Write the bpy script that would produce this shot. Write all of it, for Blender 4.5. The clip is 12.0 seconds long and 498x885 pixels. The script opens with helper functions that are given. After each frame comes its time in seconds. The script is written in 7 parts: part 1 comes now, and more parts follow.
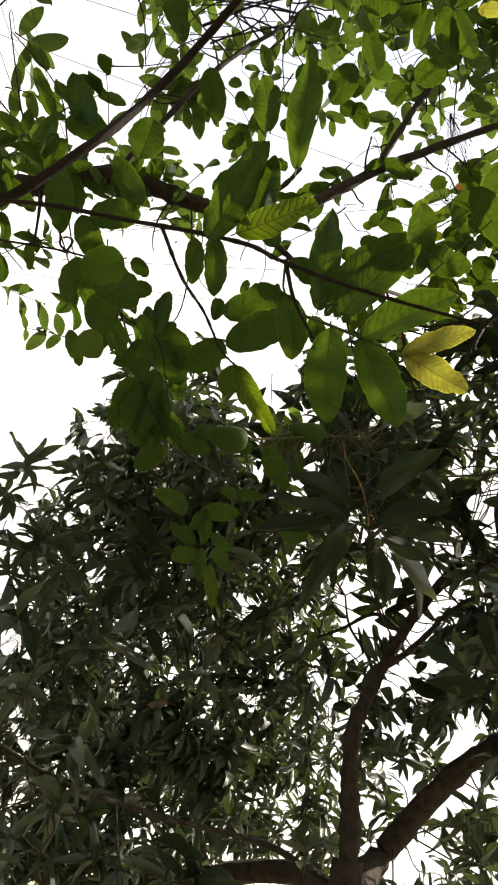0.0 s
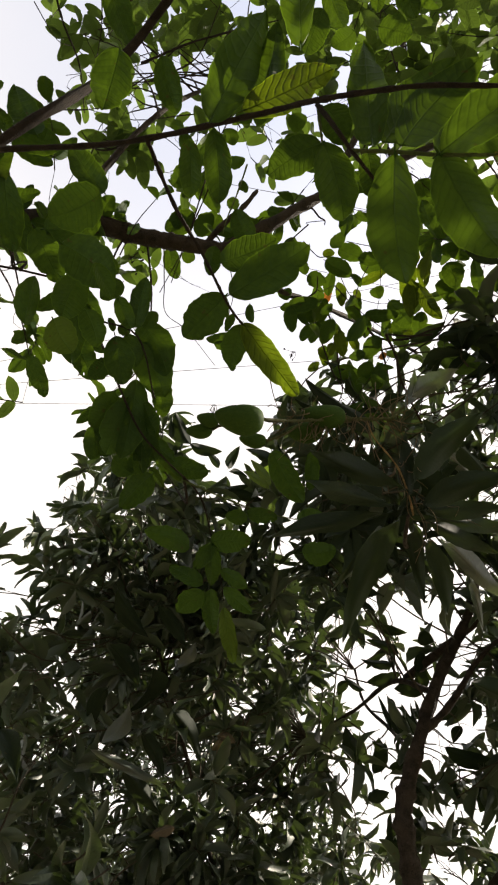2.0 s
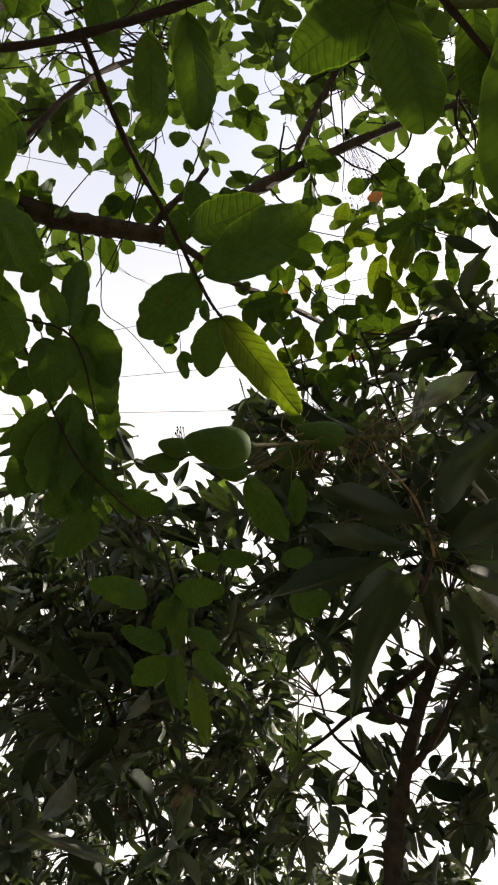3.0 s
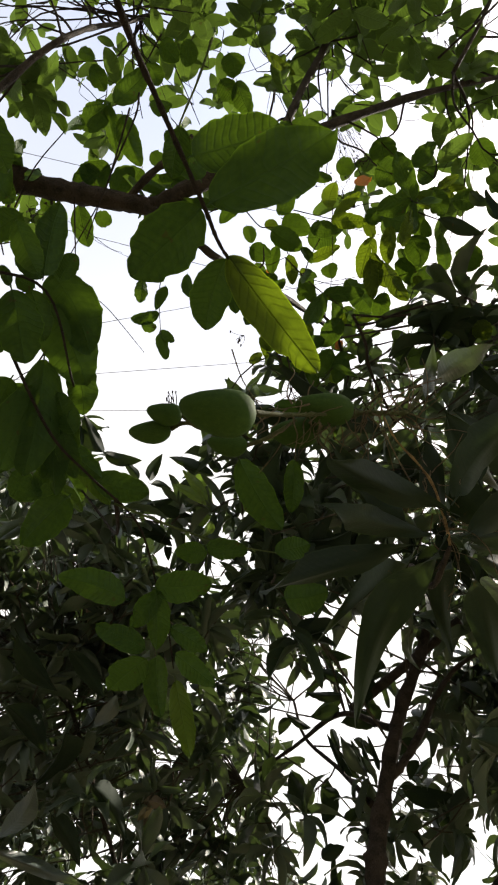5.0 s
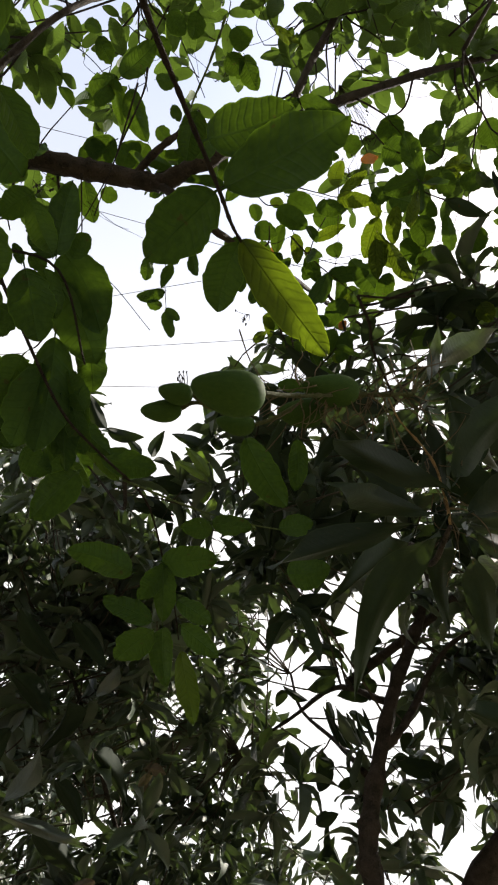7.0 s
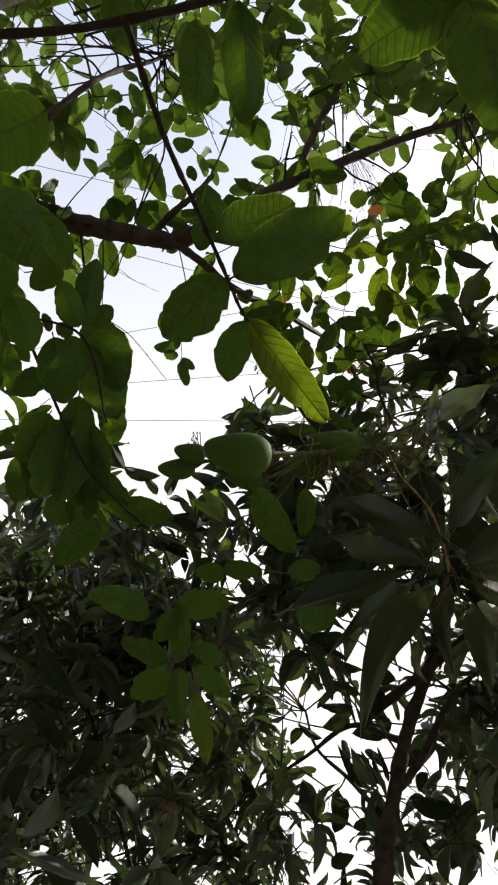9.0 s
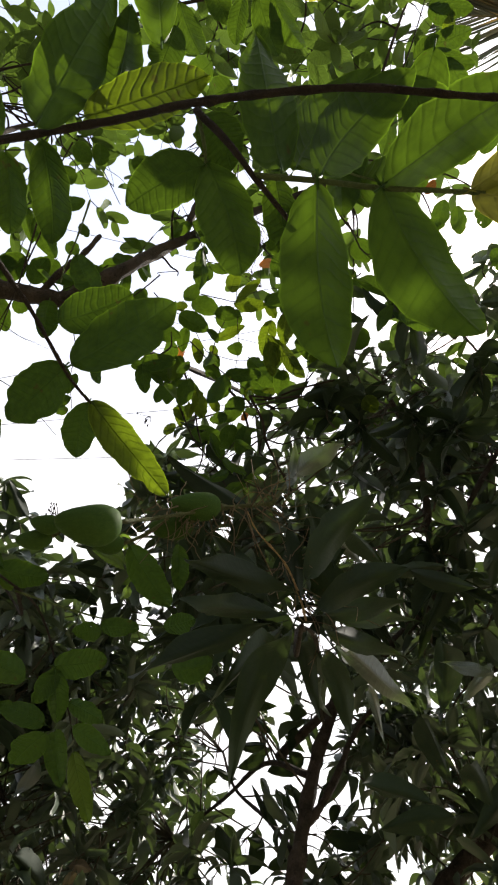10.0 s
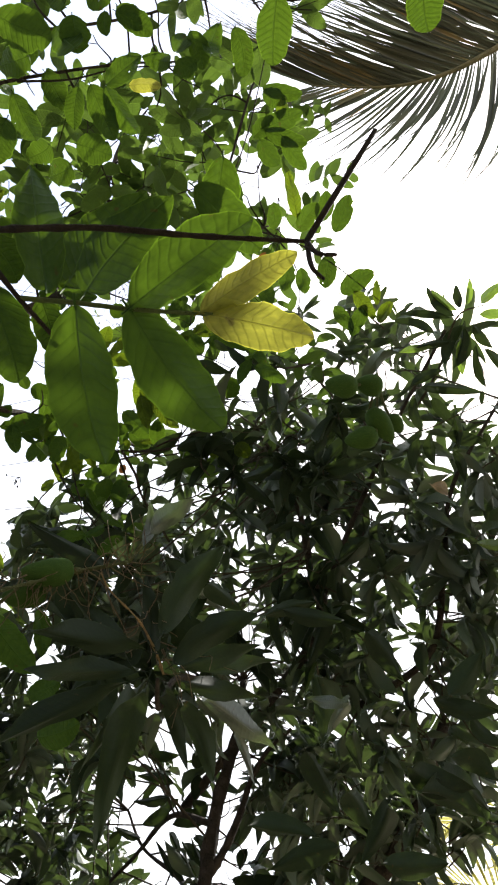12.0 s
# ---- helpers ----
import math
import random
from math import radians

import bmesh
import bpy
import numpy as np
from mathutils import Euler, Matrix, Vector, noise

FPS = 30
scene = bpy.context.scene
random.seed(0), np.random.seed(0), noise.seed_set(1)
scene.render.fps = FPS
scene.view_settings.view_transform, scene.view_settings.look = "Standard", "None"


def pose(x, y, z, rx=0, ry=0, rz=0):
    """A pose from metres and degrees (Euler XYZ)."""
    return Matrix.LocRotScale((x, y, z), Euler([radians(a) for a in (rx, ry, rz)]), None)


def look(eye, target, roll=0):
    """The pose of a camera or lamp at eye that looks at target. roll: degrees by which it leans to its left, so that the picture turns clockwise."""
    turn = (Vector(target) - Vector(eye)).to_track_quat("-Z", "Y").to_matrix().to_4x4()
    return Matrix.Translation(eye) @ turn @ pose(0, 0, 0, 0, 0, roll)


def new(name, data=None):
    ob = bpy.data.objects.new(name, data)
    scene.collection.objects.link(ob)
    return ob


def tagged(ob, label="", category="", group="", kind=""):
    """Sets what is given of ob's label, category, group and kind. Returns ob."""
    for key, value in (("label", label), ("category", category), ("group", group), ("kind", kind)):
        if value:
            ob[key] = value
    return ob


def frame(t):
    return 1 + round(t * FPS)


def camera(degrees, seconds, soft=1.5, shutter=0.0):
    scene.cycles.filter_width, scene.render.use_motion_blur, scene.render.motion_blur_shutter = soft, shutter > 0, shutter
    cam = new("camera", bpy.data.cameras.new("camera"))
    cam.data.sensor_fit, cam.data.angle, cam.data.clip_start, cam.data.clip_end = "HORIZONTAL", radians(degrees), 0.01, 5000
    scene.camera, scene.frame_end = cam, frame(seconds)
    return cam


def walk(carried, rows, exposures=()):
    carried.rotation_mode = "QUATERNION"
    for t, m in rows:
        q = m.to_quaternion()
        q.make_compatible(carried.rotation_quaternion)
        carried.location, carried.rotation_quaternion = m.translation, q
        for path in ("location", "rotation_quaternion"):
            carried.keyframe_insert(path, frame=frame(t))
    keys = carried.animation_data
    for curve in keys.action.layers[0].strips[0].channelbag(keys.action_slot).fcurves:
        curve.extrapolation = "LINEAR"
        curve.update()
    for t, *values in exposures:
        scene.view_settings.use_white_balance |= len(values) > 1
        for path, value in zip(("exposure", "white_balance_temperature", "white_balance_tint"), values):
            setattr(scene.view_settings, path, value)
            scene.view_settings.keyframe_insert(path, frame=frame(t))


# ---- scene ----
cam = camera(43.3, 12.0, 2.1)
PATH = [
    (0, (0.127, -0.088, 1.61), (-0.006, 1.527, 2.781), 21.9),
    (0.5, (0.123, -0.019, 1.595), (-0.036, 1.471, 2.92), 19.7),
    (1, (0.126, 0.098, 1.544), (0.076, 1.494, 2.975), 12.6),
    (1.5, (0.099, 0.165, 1.517), (-0.026, 1.488, 3.011), 15.0),
    (2, (0.063, 0.241, 1.551), (-0.014, 1.605, 3.012), 13.3),
    (2.5, (0.001, 0.319, 1.688), (0.068, 1.646, 3.183), 8.9),
    (2.7, (-0.005, 0.354, 1.733), (0.085, 1.701, 3.209), 7.0),
    (4.3, (-0.030, 0.528, 1.807), (0.140, 1.676, 3.435), 1.4),
    (4.5, (-0.03, 0.527, 1.807), (0.132, 1.701, 3.418), 2.7),
    (5, (-0.038, 0.512, 1.816), (0.187, 1.811, 3.32), 2.6),
    (5.5, (-0.04, 0.506, 1.808), (0.187, 1.851, 3.27), 3.3),
    (6, (-0.04, 0.512, 1.804), (0.197, 1.894, 3.229), 2.6),
    (6.5, (-0.048, 0.508, 1.806), (0.184, 1.863, 3.258), 2.9),
    (7, (-0.052, 0.5, 1.803), (0.19, 1.85, 3.259), 3.1),
    (7.2, (-0.052, 0.499, 1.802), (0.174, 1.862, 3.248), 3.8),
    (8.8, (-0.058, 0.442, 1.778), (0.105, 1.747, 3.285), 5.6),
    (9, (-0.056, 0.432, 1.778), (0.119, 1.722, 3.296), 4.7),
    (9.5, (-0.026, 0.397, 1.781), (0.188, 1.653, 3.323), 2.2),
    (10, (0.032, 0.336, 1.766), (0.403, 1.506, 3.346), -4.7),
    (10.5, (0.072, 0.301, 1.749), (0.559, 1.348, 3.382), -13.0),
    (11, (0.104, 0.274, 1.732), (0.743, 1.195, 3.388), -22.9),
    (11.5, (0.101, 0.269, 1.725), (0.844, 1.211, 3.325), -25.2),
    (12, (0.111, 0.247, 1.729), (0.741, 1.251, 3.34), -19.7),
]
walk(cam, [(t, look(eye, target, roll)) for t, eye, target, roll in PATH], [(0, 1.5, 7150, 12), (1, 1.4, 7200, 12.5), (2.5, 1.15, 7200, 12), (4.5, 1.24, 6900, 10.5), (7, 1.2, 6700, 10), (9, 1.1, 6800, 11), (10, 1.45, 6600, 11.5), (10.5, 1.76, 6400, 11), (11, 1.78, 6350, 11), (12, 1.68, 6300, 10.5)])

# ---- world, sun ----
SUN_WAY = Vector((0.85, 0.22, 1.0)).normalized()
world = bpy.data.worlds.new("sky")
scene.world = world
world.use_nodes = True
wn = world.node_tree
sky = wn.nodes.new("ShaderNodeTexSky")
sky.sky_type = "NISHITA"
sky.sun_disc = False
sky.sun_elevation = math.asin(SUN_WAY.z)
sky.sun_rotation = math.atan2(SUN_WAY.x, SUN_WAY.y)
sky.air_density, sky.dust_density, sky.ozone_density = 1.0, 2.5, 1.0
wn.nodes["Background"].inputs["Strength"].default_value = 0.15
veil = wn.nodes.new("ShaderNodeMixRGB")  # thin high cloud over the clear sky
veil.inputs["Color2"].default_value = (4.2, 4.05, 3.8, 1)
cloud = wn.nodes.new("ShaderNodeTexNoise")
cloud.inputs["Scale"].default_value, cloud.inputs["Detail"].default_value = 1.6, 4.0
thick = wn.nodes.new("ShaderNodeMapRange")
thick.inputs["From Min"].default_value, thick.inputs["From Max"].default_value = 0.72, 0.97  # the haze thins out towards the zenith
thick.inputs["To Min"].default_value, thick.inputs["To Max"].default_value = 0.62, 0.15
upward = wn.nodes.new("ShaderNodeSeparateXYZ")
wn.links.new(wn.nodes.new("ShaderNodeTexCoord").outputs["Generated"], upward.inputs["Vector"])
wn.links.new(upward.outputs["Z"], thick.inputs["Value"])
uneven = wn.nodes.new("ShaderNodeMath")
uneven.operation = "MULTIPLY_ADD"
uneven.inputs[1].default_value = 0.3
wn.links.new(cloud.outputs["Fac"], uneven.inputs[0])
wn.links.new(thick.outputs["Result"], uneven.inputs[2])
wn.links.new(uneven.outputs["Value"], veil.inputs["Fac"])
wn.links.new(sky.outputs["Color"], veil.inputs["Color1"])
wn.links.new(veil.outputs["Color"], wn.nodes["Background"].inputs["Color"])
sun = new("sun", bpy.data.lights.new("sun", "SUN"))
sun.data.energy, sun.data.angle, sun.data.color = 5.0, radians(0.8), (1.0, 0.94, 0.84)
sun.matrix_world = look(SUN_WAY * 30, (0, 0, 0))

# ---- materials ----


class Nodes:
    """A small shorthand for node materials."""

    def __init__(self, name):
        self.mat = bpy.data.materials.new(name)
        self.mat.use_nodes = True
        self.tree = self.mat.node_tree
        self.bsdf = self.tree.nodes["Principled BSDF"]
        self.out = self.tree.nodes["Material Output"]

    def node(self, kind, **inputs):
        n = self.tree.nodes.new("ShaderNode" + kind)
        for key, value in inputs.items():
            self.put(n.inputs[key.replace("_", " ")], value)
        return n

    def put(self, socket, value):
        if isinstance(value, bpy.types.NodeSocket):
            self.tree.links.new(value, socket)
        else:
            socket.default_value = value

    def math(self, op, a, b=0.0, c=0.0):
        n = self.node("Math")
        n.operation = op
        self.put(n.inputs[0], a), self.put(n.inputs[1], b), self.put(n.inputs[2], c)
        return n.outputs[0]

    def ramp(self, fac, *stops):
        n = self.node("ValToRGB", Fac=fac)
        ramp = n.color_ramp
        while len(ramp.elements) < len(stops):
            ramp.elements.new(0.5)
        for e, (at, col) in zip(ramp.elements, stops):
            e.position, e.color = at, (*col, 1) if len(col) == 3 else col
        return n.outputs["Color"]

    def mix(self, fac, a, b, blend="MIX"):
        n = self.node("MixRGB", Fac=fac)
        n.blend_type = blend
        for s, v in (("Color1", a), ("Color2", b)):
            self.put(n.inputs[s], (*v, 1) if isinstance(v, tuple) and len(v) == 3 else v)
        return n.outputs["Color"]

    def noise(self, scale, detail=3.0, vector=None, rough=0.55):
        n = self.node("TexNoise", Scale=scale, Detail=detail, Roughness=rough)
        if vector is not None:
            self.put(n.inputs["Vector"], vector)
        return n.outputs["Fac"]

    def bump(self, height, strength, distance):
        n = self.node("Bump", Height=height, Strength=strength, Distance=distance)
        self.put(self.bsdf.inputs["Normal"], n.outputs["Normal"])
        return n.outputs["Normal"]


def leaf_material(name, dark, light, glow, thin, rough, veins, vein_angle, islands, age=(0.35, 0.30, 0.03), coat=0.5, relief=0.6, holes=False):
    """A leaf blade: green upper tissue that lets light through, a pale midrib and slanting side veins, blemishes."""
    m = Nodes(name)
    uv = m.node("UVMap").outputs["UV"]
    parts = m.node("SeparateXYZ", Vector=uv)
    u, v = parts.outputs["X"], parts.outputs["Y"]
    across = m.math("ABSOLUTE", m.math("SUBTRACT", v, 0.5))
    bend = m.math("MULTIPLY_ADD", m.math("MULTIPLY", across, across), 0.9 * vein_angle, m.math("MULTIPLY", across, 0.6 * vein_angle))
    stray = m.math("MULTIPLY", m.noise(2.2, 1.0, uv), 0.14)
    run = m.math("MULTIPLY", m.math("SUBTRACT", m.math("ADD", u, stray), bend), veins)
    saw = m.math("ABSOLUTE", m.math("SUBTRACT", m.math("FRACT", run), 0.5))
    side = m.math("SMOOTH_MIN", m.math("MULTIPLY", saw, 5.0), 1.0, 0.8)
    mid = m.math("SMOOTH_MIN", m.math("MULTIPLY", across, 38.0), 1.0, 0.2)
    tissue = m.math("MULTIPLY", m.math("MULTIPLY_ADD", side, 0.42, 0.58), mid)
    world_at = m.node("NewGeometry")
    if islands:
        chance = world_at.outputs["Random Per Island"]
    else:
        chance = m.node("ObjectInfo").outputs["Random"]
    blotch = m.noise(9.0, 4.0, uv if not islands else world_at.outputs["Position"])
    fine = m.noise(260.0, 2.0, world_at.outputs["Position"])
    tone = m.math("MULTIPLY_ADD", chance, 0.65, m.math("MULTIPLY", blotch, 0.35))
    green = m.mix(tone, dark, light)
    green = m.mix(m.ramp(chance, (0.95, (0, 0, 0)), (1.0, (0.22, 0.22, 0.22))), green, age)
    green = m.mix(m.math("MULTIPLY", m.math("SUBTRACT", 1.0, tissue), 0.4 * relief), green, tuple(min(1, c * 2.2) for c in light))
    spots = m.ramp(m.noise(55.0, 2.0, world_at.outputs["Position"]), (0.69, (0, 0, 0)), (0.73, (1, 1, 1)))
    green = m.mix(m.math("MULTIPLY", spots, 0.55), green, (0.05, 0.035, 0.012))
    m.put(m.bsdf.inputs["Base Color"], green)
    m.put(m.bsdf.inputs["Roughness"], m.math("MULTIPLY_ADD", fine, 0.2, rough))
    m.bsdf.inputs["Specular IOR Level"].default_value = coat
    normal = m.bump(m.math("ADD", m.math("MULTIPLY", tissue, 0.9), m.math("MULTIPLY", m.noise(45.0, 2.0, world_at.outputs["Position"]), 0.8)), relief, 0.0035)
    patch = m.ramp(m.math("MULTIPLY_ADD", blotch, 0.8, m.math("MULTIPLY", chance, 0.2)), (0.35, (0, 0, 0)), (0.62, (1, 1, 1)))
    through_colour = m.mix(patch, tuple(c * 0.62 for c in glow), tuple(c * 1.05 for c in glow))
    through_colour = m.mix(m.math("MULTIPLY", m.math("SUBTRACT", 1.0, tissue), m.math("MULTIPLY_ADD", blotch, 0.9, 0.15)), through_colour, tuple(c * 0.34 for c in glow))
    through_colour = m.mix(m.math("MULTIPLY", spots, 0.6), through_colour, (0.04, 0.03, 0.01))
    margin = m.node("Attribute")
    margin.attribute_name = "margin"
    # Backlit edges put into the colour: brighter glow along the margin.
    edge_light = m.ramp(margin.outputs["Fac"], (0.93, (0, 0, 0)), (1.0, (0.8, 0.8, 0.8)))
    through_colour = m.mix(edge_light, through_colour, tuple(min(1, c * 2.6) for c in glow))
    glowing = m.node("BsdfTranslucent", Color=through_colour, Normal=normal)
    both = m.node("MixShader", Fac=thin)
    m.tree.links.new(m.bsdf.outputs[0], both.inputs[1])
    m.tree.links.new(glowing.outputs[0], both.inputs[2])
    whole = both.outputs[0]
    if holes:  # a few round holes that insects have left
        cells = m.node("TexVoronoi", Scale=7.0, Vector=uv)
        cells.voronoi_dimensions = "4D"
        m.put(cells.inputs["W"], m.math("MULTIPLY", chance, 90.0))
        hit = m.math("MULTIPLY", m.math("LESS_THAN", cells.outputs["Distance"], 0.17), m.math("GREATER_THAN", m.node("SeparateColor", Color=cells.outputs["Color"]).outputs[0], 0.965))
        gap = m.node("MixShader", Fac=hit)
        m.tree.links.new(whole, gap.inputs[1])
        m.tree.links.new(m.node("BsdfTransparent").outputs[0], gap.inputs[2])
        whole = gap.outputs[0]
    m.tree.links.new(whole, m.out.inputs["Surface"])
    return m.mat


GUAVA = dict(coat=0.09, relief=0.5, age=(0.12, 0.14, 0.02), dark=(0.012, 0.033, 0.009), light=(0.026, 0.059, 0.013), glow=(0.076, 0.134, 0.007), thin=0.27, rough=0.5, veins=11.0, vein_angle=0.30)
MANGO = dict(dark=(0.024, 0.036, 0.026), light=(0.050, 0.074, 0.046), glow=(0.06, 0.095, 0.018), thin=0.2, rough=0.36, veins=20.0, vein_angle=0.16,
             age=(0.07, 0.075, 0.03), relief=0.25)
# Near leaves are darker than the crown: their shade is put into the colour.
guava_leaf = leaf_material("guava_leaf", islands=False, holes=True, **GUAVA)
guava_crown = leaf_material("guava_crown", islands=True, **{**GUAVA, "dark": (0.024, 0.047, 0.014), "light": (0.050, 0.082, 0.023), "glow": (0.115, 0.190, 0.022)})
# Darker copy of the crown's leaf; the near shoots' shade is in its colour.
shaded_mango_leaf = leaf_material("shaded_mango_leaf", islands=False, coat=0.1, **{**MANGO, "relief": 0.1, "rough": 0.55, "thin": 0.1, "dark": (0.007, 0.012, 0.007), "light": (0.015, 0.026, 0.014), "age": (0.022, 0.026, 0.012)})
# Grey base colour holds the sky's sheen on top of the real gloss.
sheen_leaf = leaf_material("painted_sheen_mango_leaf", islands=False, coat=0.5, **{**MANGO, "relief": 0.3, "rough": 0.3, "age": (0.06, 0.07, 0.06), "dark": (0.032, 0.043, 0.038), "light": (0.056, 0.070, 0.062)})
mango_crown = leaf_material("mango_crown", islands=True, coat=0.45, **MANGO)
young_leaf = leaf_material("young_guava_leaf", (0.10, 0.115, 0.015), (0.16, 0.165, 0.02), (0.25, 0.25, 0.027), 0.44, 0.42, 11.0, 0.30, False)
flush_leaf = leaf_material("young_mango_leaf", (0.05, 0.09, 0.016), (0.09, 0.15, 0.025), (0.14, 0.22, 0.025), 0.45, 0.35, 20.0, 0.16, False)
# Lit copy of the guava leaf: sunlight is put into its colour.
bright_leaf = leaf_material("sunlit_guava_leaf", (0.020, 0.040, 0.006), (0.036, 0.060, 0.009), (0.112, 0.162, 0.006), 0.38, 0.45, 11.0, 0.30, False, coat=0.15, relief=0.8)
sere_leaf = leaf_material("dying_leaf", (0.20, 0.085, 0.02), (0.30, 0.12, 0.025), (0.35, 0.12, 0.015), 0.3, 0.55, 11.0, 0.30, False)


def bark_material(name, dark, light, scale):
    m = Nodes(name)
    at = m.node("NewGeometry").outputs["Position"]
    big, small = m.noise(scale, 5.0, at), m.noise(scale * 9, 4.0, at, 0.7)
    colour = m.mix(m.ramp(m.math("MULTIPLY_ADD", big, 0.6, m.math("MULTIPLY", small, 0.4)), (0.35, (0, 0, 0)), (0.65, (1, 1, 1))), dark, light)
    flakes = m.ramp(m.noise(scale * 2.4, 3.0, at, 0.7), (0.60, (0, 0, 0)), (0.66, (1, 1, 1)))  # pale patches where bark has come off
    pits = m.ramp(m.noise(scale * 5.0, 2.0, at, 0.6), (0.62, (0, 0, 0)), (0.70, (1, 1, 1)))
    colour = m.mix(m.math("MULTIPLY", flakes, 0.3), colour, tuple(min(1, c * 1.7) for c in light))
    colour = m.mix(m.math("MULTIPLY", pits, 0.7), colour, tuple(c * 0.6 for c in dark))
    m.put(m.bsdf.inputs["Base Color"], colour)
    m.bsdf.inputs["Roughness"].default_value = 0.85
    m.bsdf.inputs["Specular IOR Level"].default_value = 0.12
    m.bump(m.math("ADD", small, big), 1.0, 0.008)
    return m.mat


guava_bark = bark_material("guava_bark", (0.010, 0.008, 0.006), (0.050, 0.039, 0.028), 24)
guava_twig = bark_material("guava_twig", (0.012, 0.009, 0.007), (0.034, 0.025, 0.018), 60)
green_twig = bark_material("green_twig", (0.05, 0.075, 0.025), (0.10, 0.13, 0.045), 60)
mango_bark = bark_material("mango_bark", (0.012, 0.010, 0.008), (0.058, 0.046, 0.036), 28)
mango_twig = bark_material("mango_twig", (0.03, 0.025, 0.018), (0.07, 0.058, 0.04), 50)
stalk_skin = bark_material("fruit_stalk", (0.05, 0.058, 0.02), (0.11, 0.115, 0.05), 70)
tan_twig = bark_material("tan_twig", (0.14, 0.085, 0.035), (0.36, 0.25, 0.12), 90)
dry_stalk = bark_material("dry_stalk", (0.07, 0.05, 0.03), (0.20, 0.155, 0.095), 80)


def fruit_material():
    m = Nodes("mango_skin")
    at = m.node("TexCoord").outputs["Object"]
    blush = m.noise(14.0, 3.0, at)
    dots = m.ramp(m.noise(420.0, 1.0, at), (0.66, (0, 0, 0)), (0.72, (1, 1, 1)))
    colour = m.mix(blush, (0.014, 0.034, 0.007), (0.034, 0.062, 0.013))
    colour = m.mix(m.math("MULTIPLY", dots, 0.3), colour, (0.16, 0.22, 0.06))
    m.put(m.bsdf.inputs["Base Color"], colour)
    m.put(m.bsdf.inputs["Roughness"], m.math("MULTIPLY_ADD", blush, 0.15, 0.6))
    m.bsdf.inputs["Specular IOR Level"].default_value = 0.03
    m.bsdf.inputs["Subsurface Weight"].default_value = 0.05
    m.bsdf.inputs["Subsurface Radius"].default_value = (0.006, 0.008, 0.002)
    m.bump(m.noise(300.0, 2.0, at), 0.15, 0.0006)
    return m.mat


mango_skin = fruit_material()


def palm_material():
    m = Nodes("palm_leaflet")
    geo = m.node("NewGeometry")
    chance = m.node("ObjectInfo").outputs["Random"]
    dry = m.math("MULTIPLY_ADD", m.noise(2.2, 4.0, geo.outputs["Position"]), 0.8, m.math("MULTIPLY", chance, 0.35))
    colour = m.ramp(dry, (0.54, (0.022, 0.028, 0.016)), (0.76, (0.042, 0.042, 0.022)), (0.92, (0.20, 0.125, 0.025)))
    m.put(m.bsdf.inputs["Base Color"], colour)
    m.bsdf.inputs["Roughness"].default_value = 0.5
    glow = m.node("BsdfTranslucent", Color=colour)
    both = m.node("MixShader", Fac=0.3)
    m.tree.links.new(m.bsdf.outputs[0], both.inputs[1])
    m.tree.links.new(glow.outputs[0], both.inputs[2])
    m.tree.links.new(both.outputs[0], m.out.inputs["Surface"])
    return m.mat


palm_leaflet = palm_material()
young_palm_leaflet = leaf_material("young_palm_leaflet", (0.20, 0.21, 0.05), (0.32, 0.31, 0.09), (0.45, 0.42, 0.12), 0.4, 0.45, 3.0, 0.1, False, relief=0.1)
palm_rib = bark_material("palm_rib", (0.07, 0.065, 0.035), (0.15, 0.13, 0.07), 20)
palm_bark = bark_material("palm_bark", (0.16, 0.14, 0.12), (0.30, 0.27, 0.23), 6)


def ground_material():
    m = Nodes("garden_soil")
    at = m.node("NewGeometry").outputs["Position"]
    big, small = m.noise(0.8, 6.0, at), m.noise(25.0, 5.0, at, 0.7)
    grass = m.ramp(big, (0.45, (0, 0, 0)), (0.6, (1, 1, 1)))
    soil = m.mix(small, (0.16, 0.12, 0.085), (0.32, 0.25, 0.18))
    m.put(m.bsdf.inputs["Base Color"], m.mix(grass, soil, m.mix(small, (0.07, 0.09, 0.03), (0.15, 0.17, 0.06))))
    m.bsdf.inputs["Roughness"].default_value = 0.95
    m.bump(m.math("ADD", small, big), 0.7, 0.03)
    return m.mat


soil = ground_material()
wire_coat = Nodes("wire_coat")
wire_coat.bsdf.inputs["Base Color"].default_value = (0.04, 0.04, 0.045, 1)
wire_coat.bsdf.inputs["Roughness"].default_value = 0.6
wire_coat = wire_coat.mat

# ---- shape helpers ----
chance = np.random.default_rng(7)


def smooth(points, steps):
    """A Catmull-Rom line through the points."""
    p = np.array(points, float)
    p = np.vstack([2 * p[0] - p[1], p, 2 * p[-1] - p[-2]])
    out = []
    for i in range(1, len(p) - 2):
        for s in np.arange(steps) / steps:
            a, b, c, d = p[i - 1:i + 3]
            out.append(0.5 * (2 * b + (c - a) * s + (2 * a - 5 * b + 4 * c - d) * s * s + (3 * b - a - 3 * c + d) * s ** 3))
    out.append(p[-2])
    return np.array(out)


